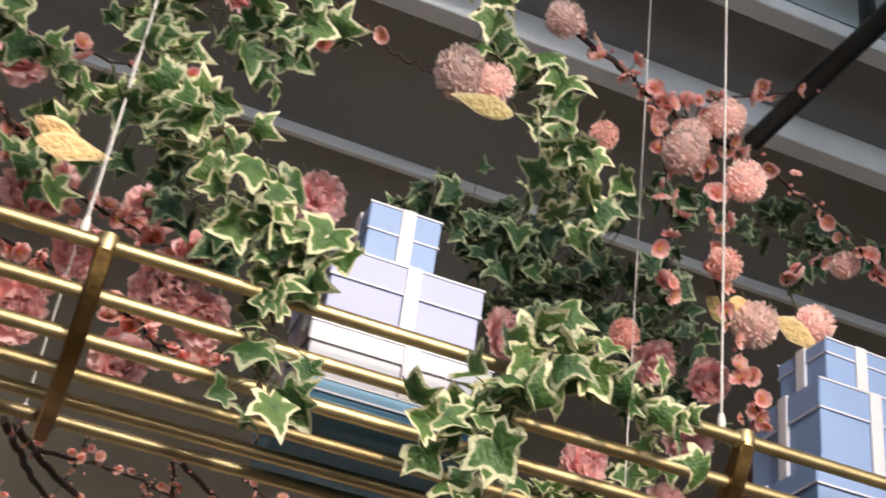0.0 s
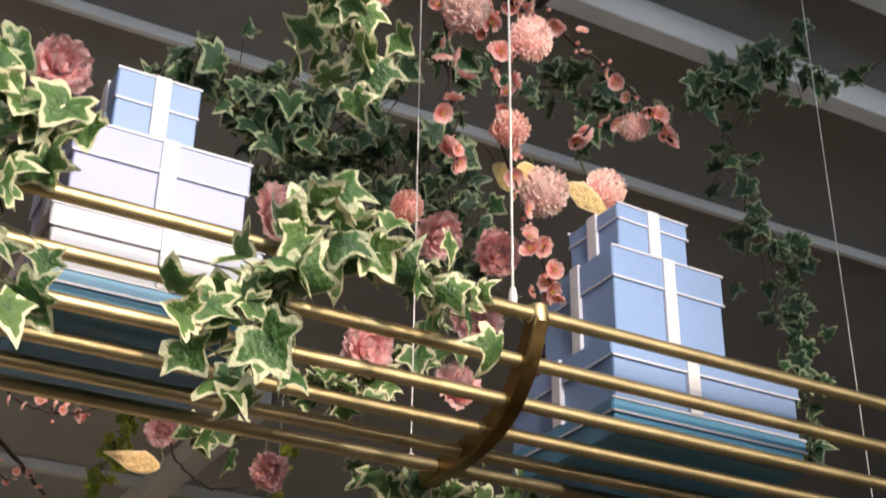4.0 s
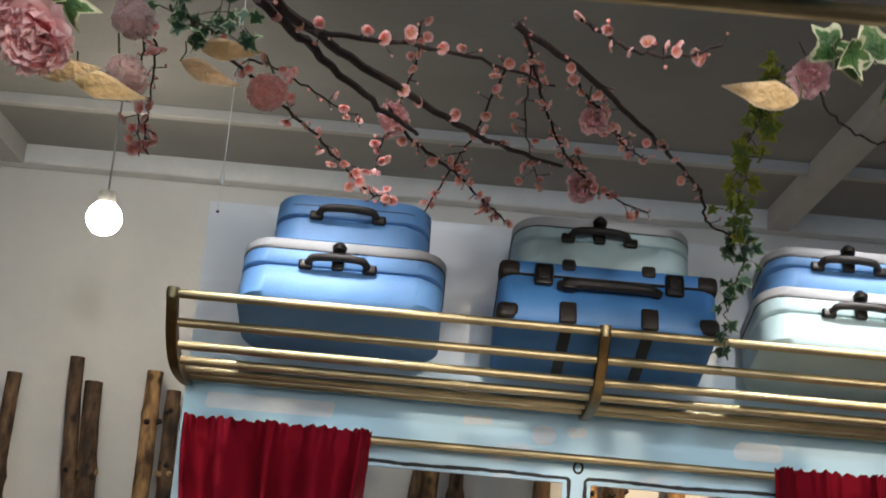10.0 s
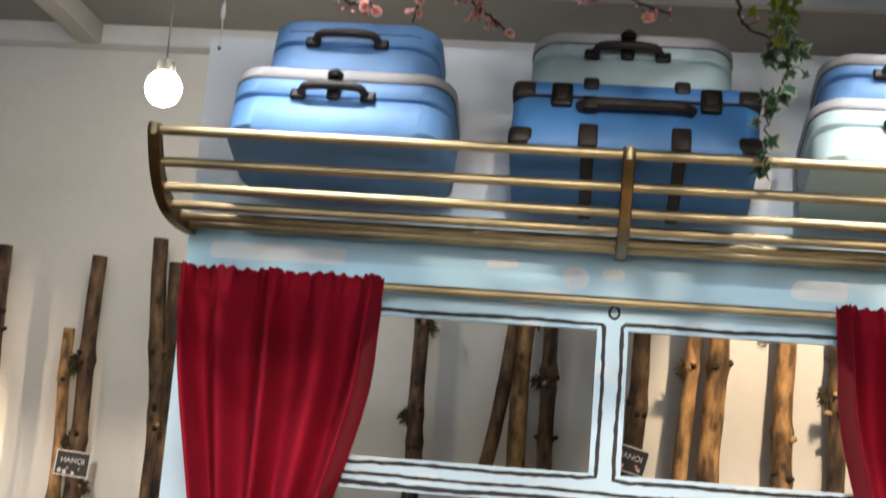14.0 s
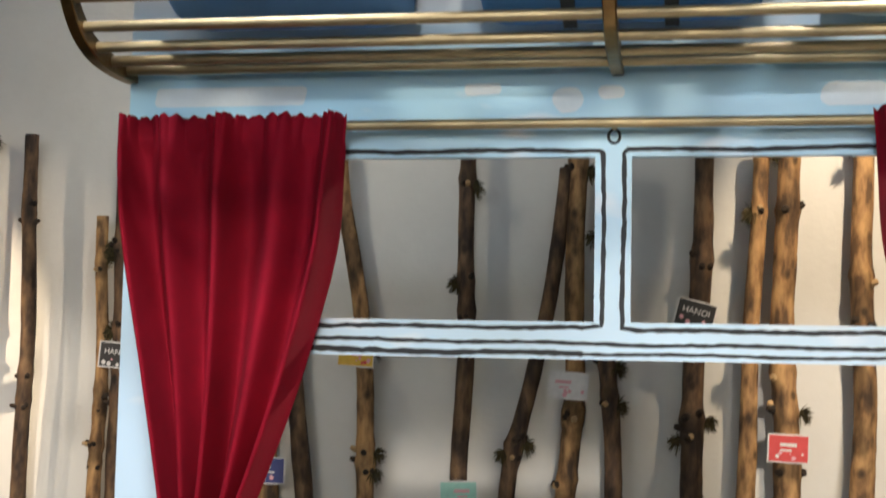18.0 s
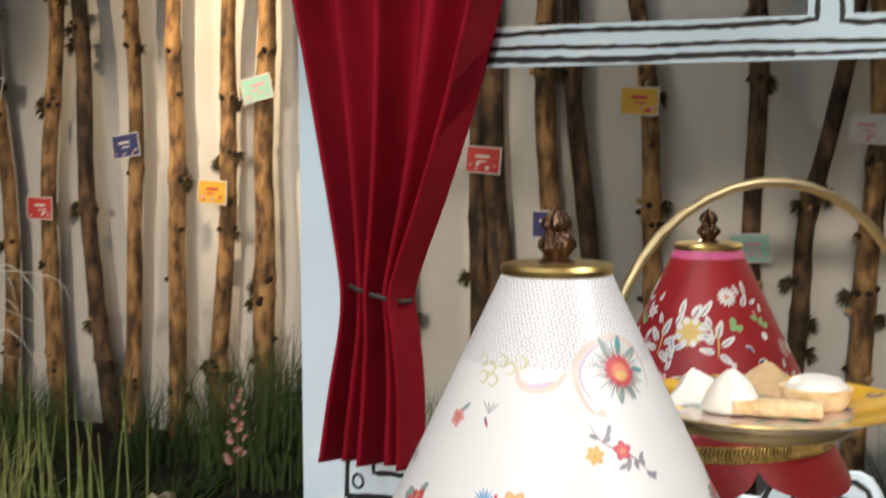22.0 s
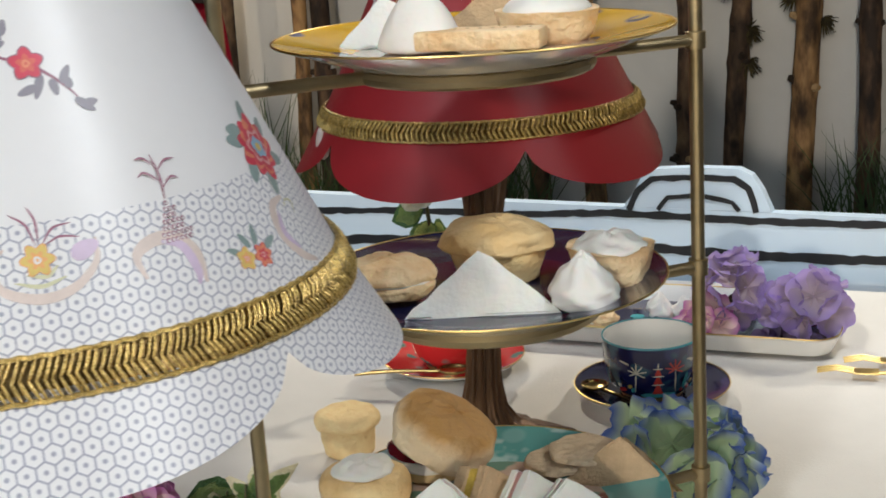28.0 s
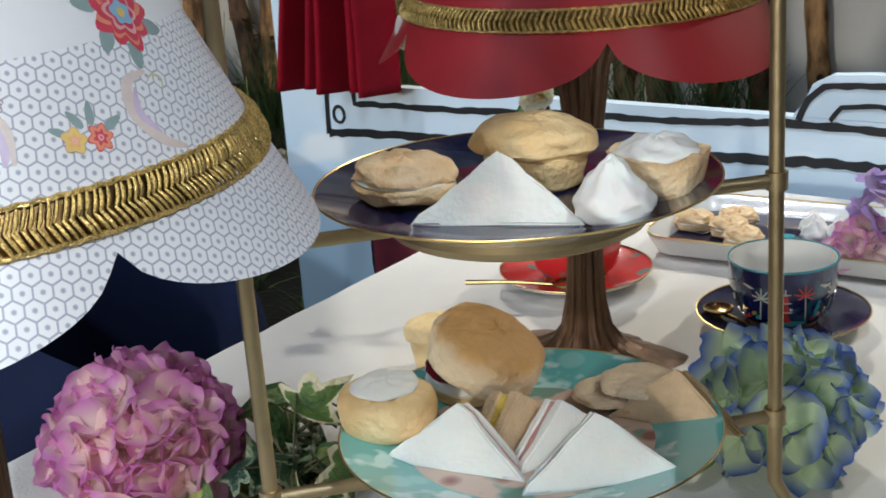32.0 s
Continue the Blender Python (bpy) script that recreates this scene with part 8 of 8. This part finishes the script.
        decal(c, t, a, z - TOP, [(0, 0, 0.0085, 0.0045, 60 * j, k["white"]) for j in range(6)] + [(-0.002, 0, 0.004, 0.004, 0, k["pale"])] + leaves((0.004, 0.012, 0.009, 0.004, 70)))
    for a in (-112, -68, 18, 62, 128, 172):
        decal(c, t, a, 1.166 - TOP, leaves((0.0, 0.004, 0.016, 0.0062, 75), (-0.004, -0.002, 0.015, 0.006, 130), (0.004, -0.004, 0.014, 0.0058, 35), (-0.003, -0.010, 0.013, 0.0055, 170), (0.002, -0.012, 0.014, 0.0055, -40), (-0.006, 0.016, 0.010, 0.0045, 110))
            + strokes(k["yellow"], 0.0016, [(0.0, -0.016), (0.001, 0.0), (-0.003, 0.018)]))
    for a in (-105, -62, -20, 25, 90, 150):
        decal(c, t, a, 1.128 - TOP, bloom(0, 0, 0.009, 7, k["white"], k["pale"], k["coral"], k["yellow"]) + leaves((0.012, 0.002, 0.010, 0.004, 15), (-0.012, 0.002, 0.010, 0.004, 165), (0.004, 0.011, 0.009, 0.004, 70)))


print_white()
print_red()
part("pink_band", lathe([(CR.r0 + 0.0006 + CR.k * 0.003, -0.003), (CR.r0 + 0.0006 + CR.k * 0.011, -0.011)], 72, (0, 0, CR.z0)), INK["pink"], LAMP_R, "narrow pink band under the cap")
part("tassel", lump([(0, -0.026), (0.004, -0.022), (0.0055, -0.012), (0.003, -0.002), (0, 0)], 0.0003, 3, 12), INK["beige"], LAMP_R, "small pale hanging drop").matrix_local = Matrix.Translation(CR.at(radians(-138), 1.060 - TOP, 0.003))


# ---- hydrangea heads ----
M_HYD_PINK = petal_material("pink_hydrangea_petals", (0.95, 0.76, 0.70), (0.72, 0.25, 0.62), 0.45)
M_HYD_BLUE = petal_material("blue_hydrangea_petals", (0.62, 0.74, 0.50), (0.07, 0.13, 0.46), 0.55)
M_HYD_LILAC = petal_material("lilac_hydrangea_petals", (0.60, 0.50, 0.56), (0.45, 0.34, 0.72), 0.2)
M_LEAF_G = leaf_material("hydrangea_leaf", (0.05, 0.11, 0.03), (0.09, 0.17, 0.05), (0.30, 0.36, 0.10), 0.9)
HYD_LEAF = [leaf_mesh("broad_leaf", M_LEAF_G, b, 1.7, 40 + i, LANCE_HALF) for i, b in enumerate((-0.4, 0.2, -0.1))]


def floret_petals(m, seed):
    rng = random.Random(seed)
    out = []
    for k in range(4):
        bm = bmesh.new()
        uvl = bm.loops.layers.uv.new("UVMap")
        a = math.pi / 2 * k + rng.uniform(-.12, .12)
        e = radians(rng.uniform(0, 24))
        d = Vector((math.cos(a) * math.cos(e), math.sin(a) * math.cos(e), math.sin(e)))
        u = Vector((-math.cos(a) * math.sin(e), -math.sin(a) * math.sin(e), math.cos(e)))
        petal(bm, uvl, d * 0.03, d, u, 0.56, 0.42, rng.uniform(-0.05, 0.3), rng, 8, 6, 0.06, 1.0)
        out.append(mesh_of("petal", bm, m, angle=3))
    return out


def hydrangea(x, y, z, r, n, m, label, seed, leaves=(), tall=0.85, floret=0.032):
    rng = random.Random(seed)
    t = thing("hydrangea", (x, y, z), label, "flower", "hydrangea heads")
    kinds = [floret_petals(m, seed * 9 + k) for k in range(4)]
    for k in range(n):
        zz = 1 - 1.5 * (k + 0.5) / n
        a = k * 2.39996
        rr = math.sqrt(max(0, 1 - zz * zz))
        d = Vector((rr * math.cos(a), rr * math.sin(a), zz * tall))
        s = floret * rng.uniform(0.85, 1.15)
        dd = (d + Vector((rng.gauss(0, 0.25), rng.gauss(0, 0.25), rng.gauss(0, 0.25)))).normalized()
        place = Matrix.Translation(d * r * rng.uniform(0.80, 1.0)) @ facing(dd, (rng.uniform(-1, 1), rng.uniform(-1, 1), 0.3)) @ Matrix.Diagonal((s, s, s, 1))
        for me in rng.choice(kinds):
            ob = new("petal", me)
            ob.parent = t
            ob.matrix_local = place
    part("stem", tube([(0, 0, -r * 0.2), (0.01, 0.005, -r * 0.75)], 0.004, 8), M_STEM, t)
    for lx, ly, lz, s, tx, ty in leaves:
        ob = new("leaf", rng.choice(HYD_LEAF))
        ob.parent = t
        ob.matrix_local = Matrix.Translation((lx, ly, lz)) @ facing((rng.gauss(0.3, 0.3), rng.gauss(-0.4, 0.3), 1), (tx, ty, 0.05)) @ Matrix.Diagonal((s, s, s, 1))


hydrangea(0.690, -0.925, TOP + 0.042, 0.057, 74, M_HYD_PINK, "pink hydrangea head with green leaves on the tablecloth", 1, ((0.05, 0.02, -0.03, 0.07, 1, 0.4), (0.06, 0.05, -0.035, 0.06, 0.6, 1), (0.04, 0.05, 0.0, 0.06, 1, 0.9), (0.09, 0.06, -0.03, 0.05, 1, 0.3), (0.02, -0.02, -0.035, 0.07, 1, -0.2), (0.11, 0.10, -0.035, 0.045, 0.8, 0.6)), floret=0.040)
hydrangea(1.062, -0.690, TOP + 0.042, 0.048, 22, M_HYD_BLUE, "blue-green hydrangea head on the tablecloth", 2, ((-0.03, -0.03, -0.03, 0.06, -1, -0.5),), floret=0.047)
hydrangea(1.004, -0.262, TOP + 0.050, 0.022, 11, M_HYD_LILAC, "upright lilac hydrangea sprig on the tray", 3, tall=1.9, floret=0.042)
hydrangea(1.091, -0.262, TOP + 0.042, 0.022, 8, M_HYD_LILAC, "upright lilac hydrangea sprig at the end of the tray", 4, tall=1.3, floret=0.044)
hydrangea(1.046, -0.245, TOP + 0.030, 0.014, 4, M_HYD_LILAC, "faded lilac hydrangea sprig on the tray", 5, floret=0.036)
hydrangea(0.985, -0.292, TOP + 0.022, 0.022, 10, M_HYD_PINK, "small pink hydrangea sprig beside the tray", 6)


# ---- navy tub chair beside the table ----
def tub_chair(x, y, rz, label):
    t = thing("tub_chair", (x, y, 0), label, "chair", "", rz)
    bm = bmesh.new()
    outer, inner, top = [], [], []
    n = 60
    secs = []
    for i in range(n + 1):
        a = math.pi * (0.18 + 1.64 * i / n)
        u = abs(i / n * 2 - 1)
        h = 0.85 - 0.20 * u ** 1.5
        ro, ri = 0.215, 0.155
        c, s = math.cos(a), math.sin(a)
        prof = [(ro * 0.86, 0.16), (ro, 0.40), (ro, h - 0.05), (ro - 0.018, h - 0.012), ((ro + ri) / 2, h), (ri + 0.014, h - 0.012), (ri, h - 0.05), (ri, 0.40), (ri, 0.16)]
        secs.append([(r * c, r * s * 0.94, z) for r, z in prof])
    loft(secs, bm)
    part("backrest", bm, M_NAVY, t, "curved navy velvet back and arms")
    part("seat", lathe([(0, 0.30), (0.165, 0.30), (0.172, 0.32), (0.170, 0.42), (0.155, 0.45), (0, 0.46)], 48), M_NAVY, t)
    for a in (45, 135, 225, 315):
        part("leg", tube([(0.135 * math.cos(radians(a)), 0.135 * math.sin(radians(a)), 0.30), (0.165 * math.cos(radians(a)), 0.165 * math.sin(radians(a)), 0.0)], [0.018, 0.010], 10), M_BRASS_D, t)


tub_chair(0.170, -0.55, 0, "navy blue velvet tub chair drawn up to the table")


# ---- planting at the foot of the trunks ----
M_GRASS = mat("green_grass", (0.095, 0.155, 0.045), 0.6, vary=0.35, scale=12, colour2=(0.04, 0.075, 0.02), stretch=(1, 1, 0.2))
M_STRAW = mat("pale_grass", (0.50, 0.54, 0.22), 0.6, vary=0.3, scale=10, colour2=(0.18, 0.24, 0.06), stretch=(1, 1, 0.2))
M_WHITE_PETAL = petal_material("white_petals", (0.66, 0.62, 0.40), (0.80, 0.78, 0.70))
M_SOIL = mat("dark_planter", (0.020, 0.022, 0.014), 0.9, vary=0.3, scale=20, bump=0.5)


def blade(bm, x, y, h, w, lean, rng):
    a = rng.uniform(0, 6.28)
    dx, dy = math.cos(a) * lean, math.sin(a) * lean
    rows = []
    for k in range(5):
        u = k / 4
        c = Vector((x + dx * u * u, y + dy * u * u, h * (u - 0.12 * u * u * lean * 3)))
        ww = w * (1 - u ** 1.6) + 0.0004
        rows.append((bm.verts.new(c + Vector((ww, 0, 0))), bm.verts.new(c - Vector((ww, 0, 0))), ))
    for p, q in zip(rows, rows[1:]):
        bm.faces.new((p[0], p[1], q[1], q[0]))


def grass(x0, x1, y0, y1, n, hmin, hmax, m, label, seed):
    rng = random.Random(seed)
    bm = bmesh.new()
    clumps = [(rng.uniform(x0, x1), rng.uniform(y0, y1)) for _ in range(max(3, n // 45))]
    for _ in range(n):
        cx, cy = rng.choice(clumps)
        blade(bm, cx + rng.gauss(0, 0.05), cy + rng.gauss(0, 0.04), rng.uniform(hmin, hmax), rng.uniform(0.002, 0.0045), rng.uniform(0.05, 0.22), rng)
    tagged(part("grass", bm, m, None, label), label, "grass", "", "stuff")


structure("planter_bed", box(6.6, 2.37, 0.03, (-1.3, 1.785, 0.015), 0.005), M_SOIL, "low dark planting bed along the wall")
for _k, (_x0, _x1, _y0, _y1, _n, _h0, _h1) in enumerate(((-2.40, -2.02, 2.25, 2.60, 150, 0.20, 0.50), (-1.86, -1.40, 2.25, 2.60, 480, 0.25, 0.66), (-3.9, -2.5, 2.40, 2.75, 620, 0.12, 0.40), (-1.25, -0.2, 2.40, 2.75, 420, 0.15, 0.45), (0.6, 1.6, 2.40, 2.75, 260, 0.15, 0.45))):
    grass(_x0, _x1, _y0, _y1, _n, _h0, _h1, M_GRASS, "tall green artificial grass at the foot of the trunks", _k + 10)
grass(-3.9, -0.3, 1.65, 2.40, 1700, 0.06, 0.16, M_GRASS, "short dark green artificial grass in the planting bed", 4)
grass(-3.6, -0.35, 0.75, 1.65, 1700, 0.06, 0.16, M_GRASS, "low dark green artificial grass at the edge of the bed", 5)
grass(-2.40, -1.66, 1.30, 1.55, 120, 0.20, 0.45, M_STRAW, "loose clump of tall yellow-green grass", 3)


def tall_stalks(x, y, n, spread, seed):
    """A sparse clump of straight, thin upright stalks."""
    rng = random.Random(seed)
    t = thing("stalk_clump", (x, y, 0.02), "sparse clump of straight bright yellow-green grass stalks", "grass", "stalk clumps")
    for _ in range(n):
        a, b, h, lean = rng.gauss(0, spread), rng.gauss(0, spread * 0.6), rng.uniform(0.32, 0.62), rng.gauss(0, 0.05)
        part("stalk", tube([(a, b, 0), (a + lean * 0.4, b, h * 0.5), (a + lean, b, h)], [0.0036, 0.0030, 0.0012], 5), M_STALK, t)


M_STALK = mat("yellow_green_stalk", (0.36, 0.44, 0.13), 0.5, vary=0.15, scale=20, rand=0.1)
for _k, (_x, _y, _n) in enumerate(((-2.02, 1.34, 15), (-1.82, 1.40, 15), (-2.24, 1.30, 14), (-1.64, 1.46, 8))):
    tall_stalks(_x, _y, _n, 0.07, 60 + _k)


def feather_grass(x, y, h, seed):
    rng = random.Random(seed)
    t = thing("feather_grass", (x, y, 0), "tall dry grass stalk with feathery curling tips", "grass", "feather grasses")
    top = Vector((rng.uniform(0.02, 0.10), 0, h))
    part("stalk", tube(spline([(0, 0, 0), (0.01, 0, h * 0.5), top], 12), [0.006 - 0.0003 * k for k in range(12)], 7), M_STRAW, t)
    for k in range(7):
        a = rng.uniform(-1, 1)
        p = [top, top + Vector((a * 0.10, rng.uniform(-.05, .05), 0.06 + 0.05 * rng.random())), top + Vector((a * 0.26, rng.uniform(-.1, .1), 0.04)), top + Vector((a * 0.36, rng.uniform(-.1, .1), -0.03))]
        part("plume", tube(spline(p, 12), [0.003 - 0.0002 * j for j in range(12)], 5), M_BREAD, t, "pale feathery tip")


feather_grass(-1.98, 1.25, 0.68, 1)
feather_grass(-2.06, 1.28, 0.88, 2)
feather_grass(-2.30, 1.45, 0.76, 3)
WHITE_BLOOM = [flower_mesh("white_bloom", M_WHITE_PETAL, "blossom", 60 + k) for k in range(3)]


def bell_mesh(seed):
    """A trumpet-shaped flower 1 long, its mouth towards local z, with a wavy flared rim."""
    def wave(a, i):
        return (0.05 * max(0, i - 5) * math.sin(a * 5 + seed), 0.05 * max(0, i - 5) * math.cos(a * 5 + seed * 2))
    bm = lathe([(0.0, 0.0), (0.10, 0.03), (0.17, 0.15), (0.21, 0.35), (0.24, 0.60), (0.30, 0.80), (0.40, 0.93), (0.50, 0.98)], 30, wave=wave)
    uvl = bm.loops.layers.uv.new("UVMap")
    for f in bm.faces:
        for lo in f.loops:
            lo[uvl].uv = (min(1, max(0, lo.vert.co.z)), 0.5)
    return mesh_of("white_bell", bm, M_WHITE_PETAL, angle=3)


WHITE_BELL = [bell_mesh(k) for k in range(3)]


def white_flower(x, y, z, s, out, seed):
    rng = random.Random(seed)
    t = thing("white_flower", (x, y, 0), "white bell-shaped flower on a green stem", "flower", "white flowers")
    part("stem", tube(spline([(0.04, 0.03, 0), (0.03, 0.02, max(0.02, z) * 0.5), (0, 0, z)], 10), 0.0035, 6), M_STEM, t)
    part("calyx", lathe([(0, -0.012), (0.012, -0.004), (0.014, 0.006), (0, 0.008)], 10, (0, 0, z)), M_STEM, t)
    ob = new("bloom", rng.choice(WHITE_BELL))
    ob.parent = t
    ob.matrix_local = Matrix.Translation((0, 0, z)) @ facing((out, -0.55, rng.uniform(-0.5, 0.0)), (0, 0.2, 1)) @ Matrix.Diagonal((s, s, s, 1))


for _k, (_x, _y, _z, _s, _o) in enumerate(((-2.21, 1.25, 0.24, 0.085, -0.4), (-2.09, 1.24, 0.215, 0.095, 1.0), (-2.20, 1.25, 0.13, 0.09, -0.3), (-2.10, 1.25, 0.09, 0.085, 0.3), (-1.99, 1.25, 0.10, 0.095, 0.5), (-2.30, 1.25, 0.18, 0.08, 0.6), (-1.65, 1.85, 0.10, 0.10, 0.1))):
    white_flower(_x, _y, _z, _s, _o, _k)


def foxglove(x, y, h, seed):
    rng = random.Random(seed)
    t = thing("foxglove", (x, y, 0), "spire of small pink bell flowers among the grass", "flower", "foxgloves")
    part("stem", tube([(0, 0, 0), (0.01, 0, h * 0.6), (0.0, 0, h)], 0.005, 6), M_STEM, t)
    for k in range(16):
        u = 0.45 + 0.55 * k / 16
        a = rng.uniform(2.4, 7)
        s = 0.042 * (1.25 - u * 0.8)
        ob = new("bell", rng.choice(BELL))
        ob.parent = t
        ob.matrix_local = Matrix.Translation((0.025 * math.cos(a), 0.025 * math.sin(a), h * u)) @ facing((math.cos(a), math.sin(a), -0.6), (0, 0, 1)) @ Matrix.Diagonal((s, s, s * 1.3, 1))


foxglove(-1.45, 1.95, 0.50, 1)


# ---- greenery on the tea table ----
ivy([(0.80, -0.90, TOP + 0.012), (0.785, -0.875, TOP + 0.03), (0.762, -0.83, TOP + 0.028), (0.735, -0.78, TOP + 0.02)], 11, 0.036, IVY, 0.035, 301, "small ivy sprig with cream-edged leaves beside the pink hydrangea")
ivy([(0.79, -0.905, TOP + 0.012), (0.80, -0.87, TOP + 0.02), (0.815, -0.845, TOP + 0.012)], 7, 0.034, IVY_DARK_SHADED, 0.03, 302, "dark green ivy sprig on the tablecloth beside the hydrangea")


def bud_spray(x, y, z, seed):
    rng = random.Random(seed)
    t = thing("rose_bud", (x, y, TOP), "cream silk rosebud with green leaves on a tall stem", "flower", "cream rosebuds")
    h = z - TOP
    part("stem", tube(spline([(0, 0, 0), (0.008, 0.006, h * 0.5), (0, 0, h)], 10), 0.0022, 6), M_STEM, t)
    for k in range(2):
        ob = new("bloom", rng.choice(WHITE_BLOOM))
        ob.parent = t
        ob.matrix_local = Matrix.Translation((rng.gauss(0, 0.006), rng.gauss(0, 0.005), h + 0.004 * k)) @ facing((rng.gauss(0.2, 0.4), -1, 0.3), (0, 0.2, 1)) @ Matrix.Diagonal((0.026, 0.026, 0.040, 1))
    for k in range(3):
        ob = new("leaf", rng.choice(HYD_LEAF))
        ob.parent = t
        ob.matrix_local = Matrix.Translation((0.004 * (k - 1), 0.004, h - 0.012 - 0.01 * k)) @ facing((rng.gauss(0, 0.4), -1, 0.5), (k - 1, 0.1, -0.4)) @ Matrix.Diagonal((0.035, 0.035, 0.035, 1))


bud_spray(0.745, -0.45, 0.936, 1)
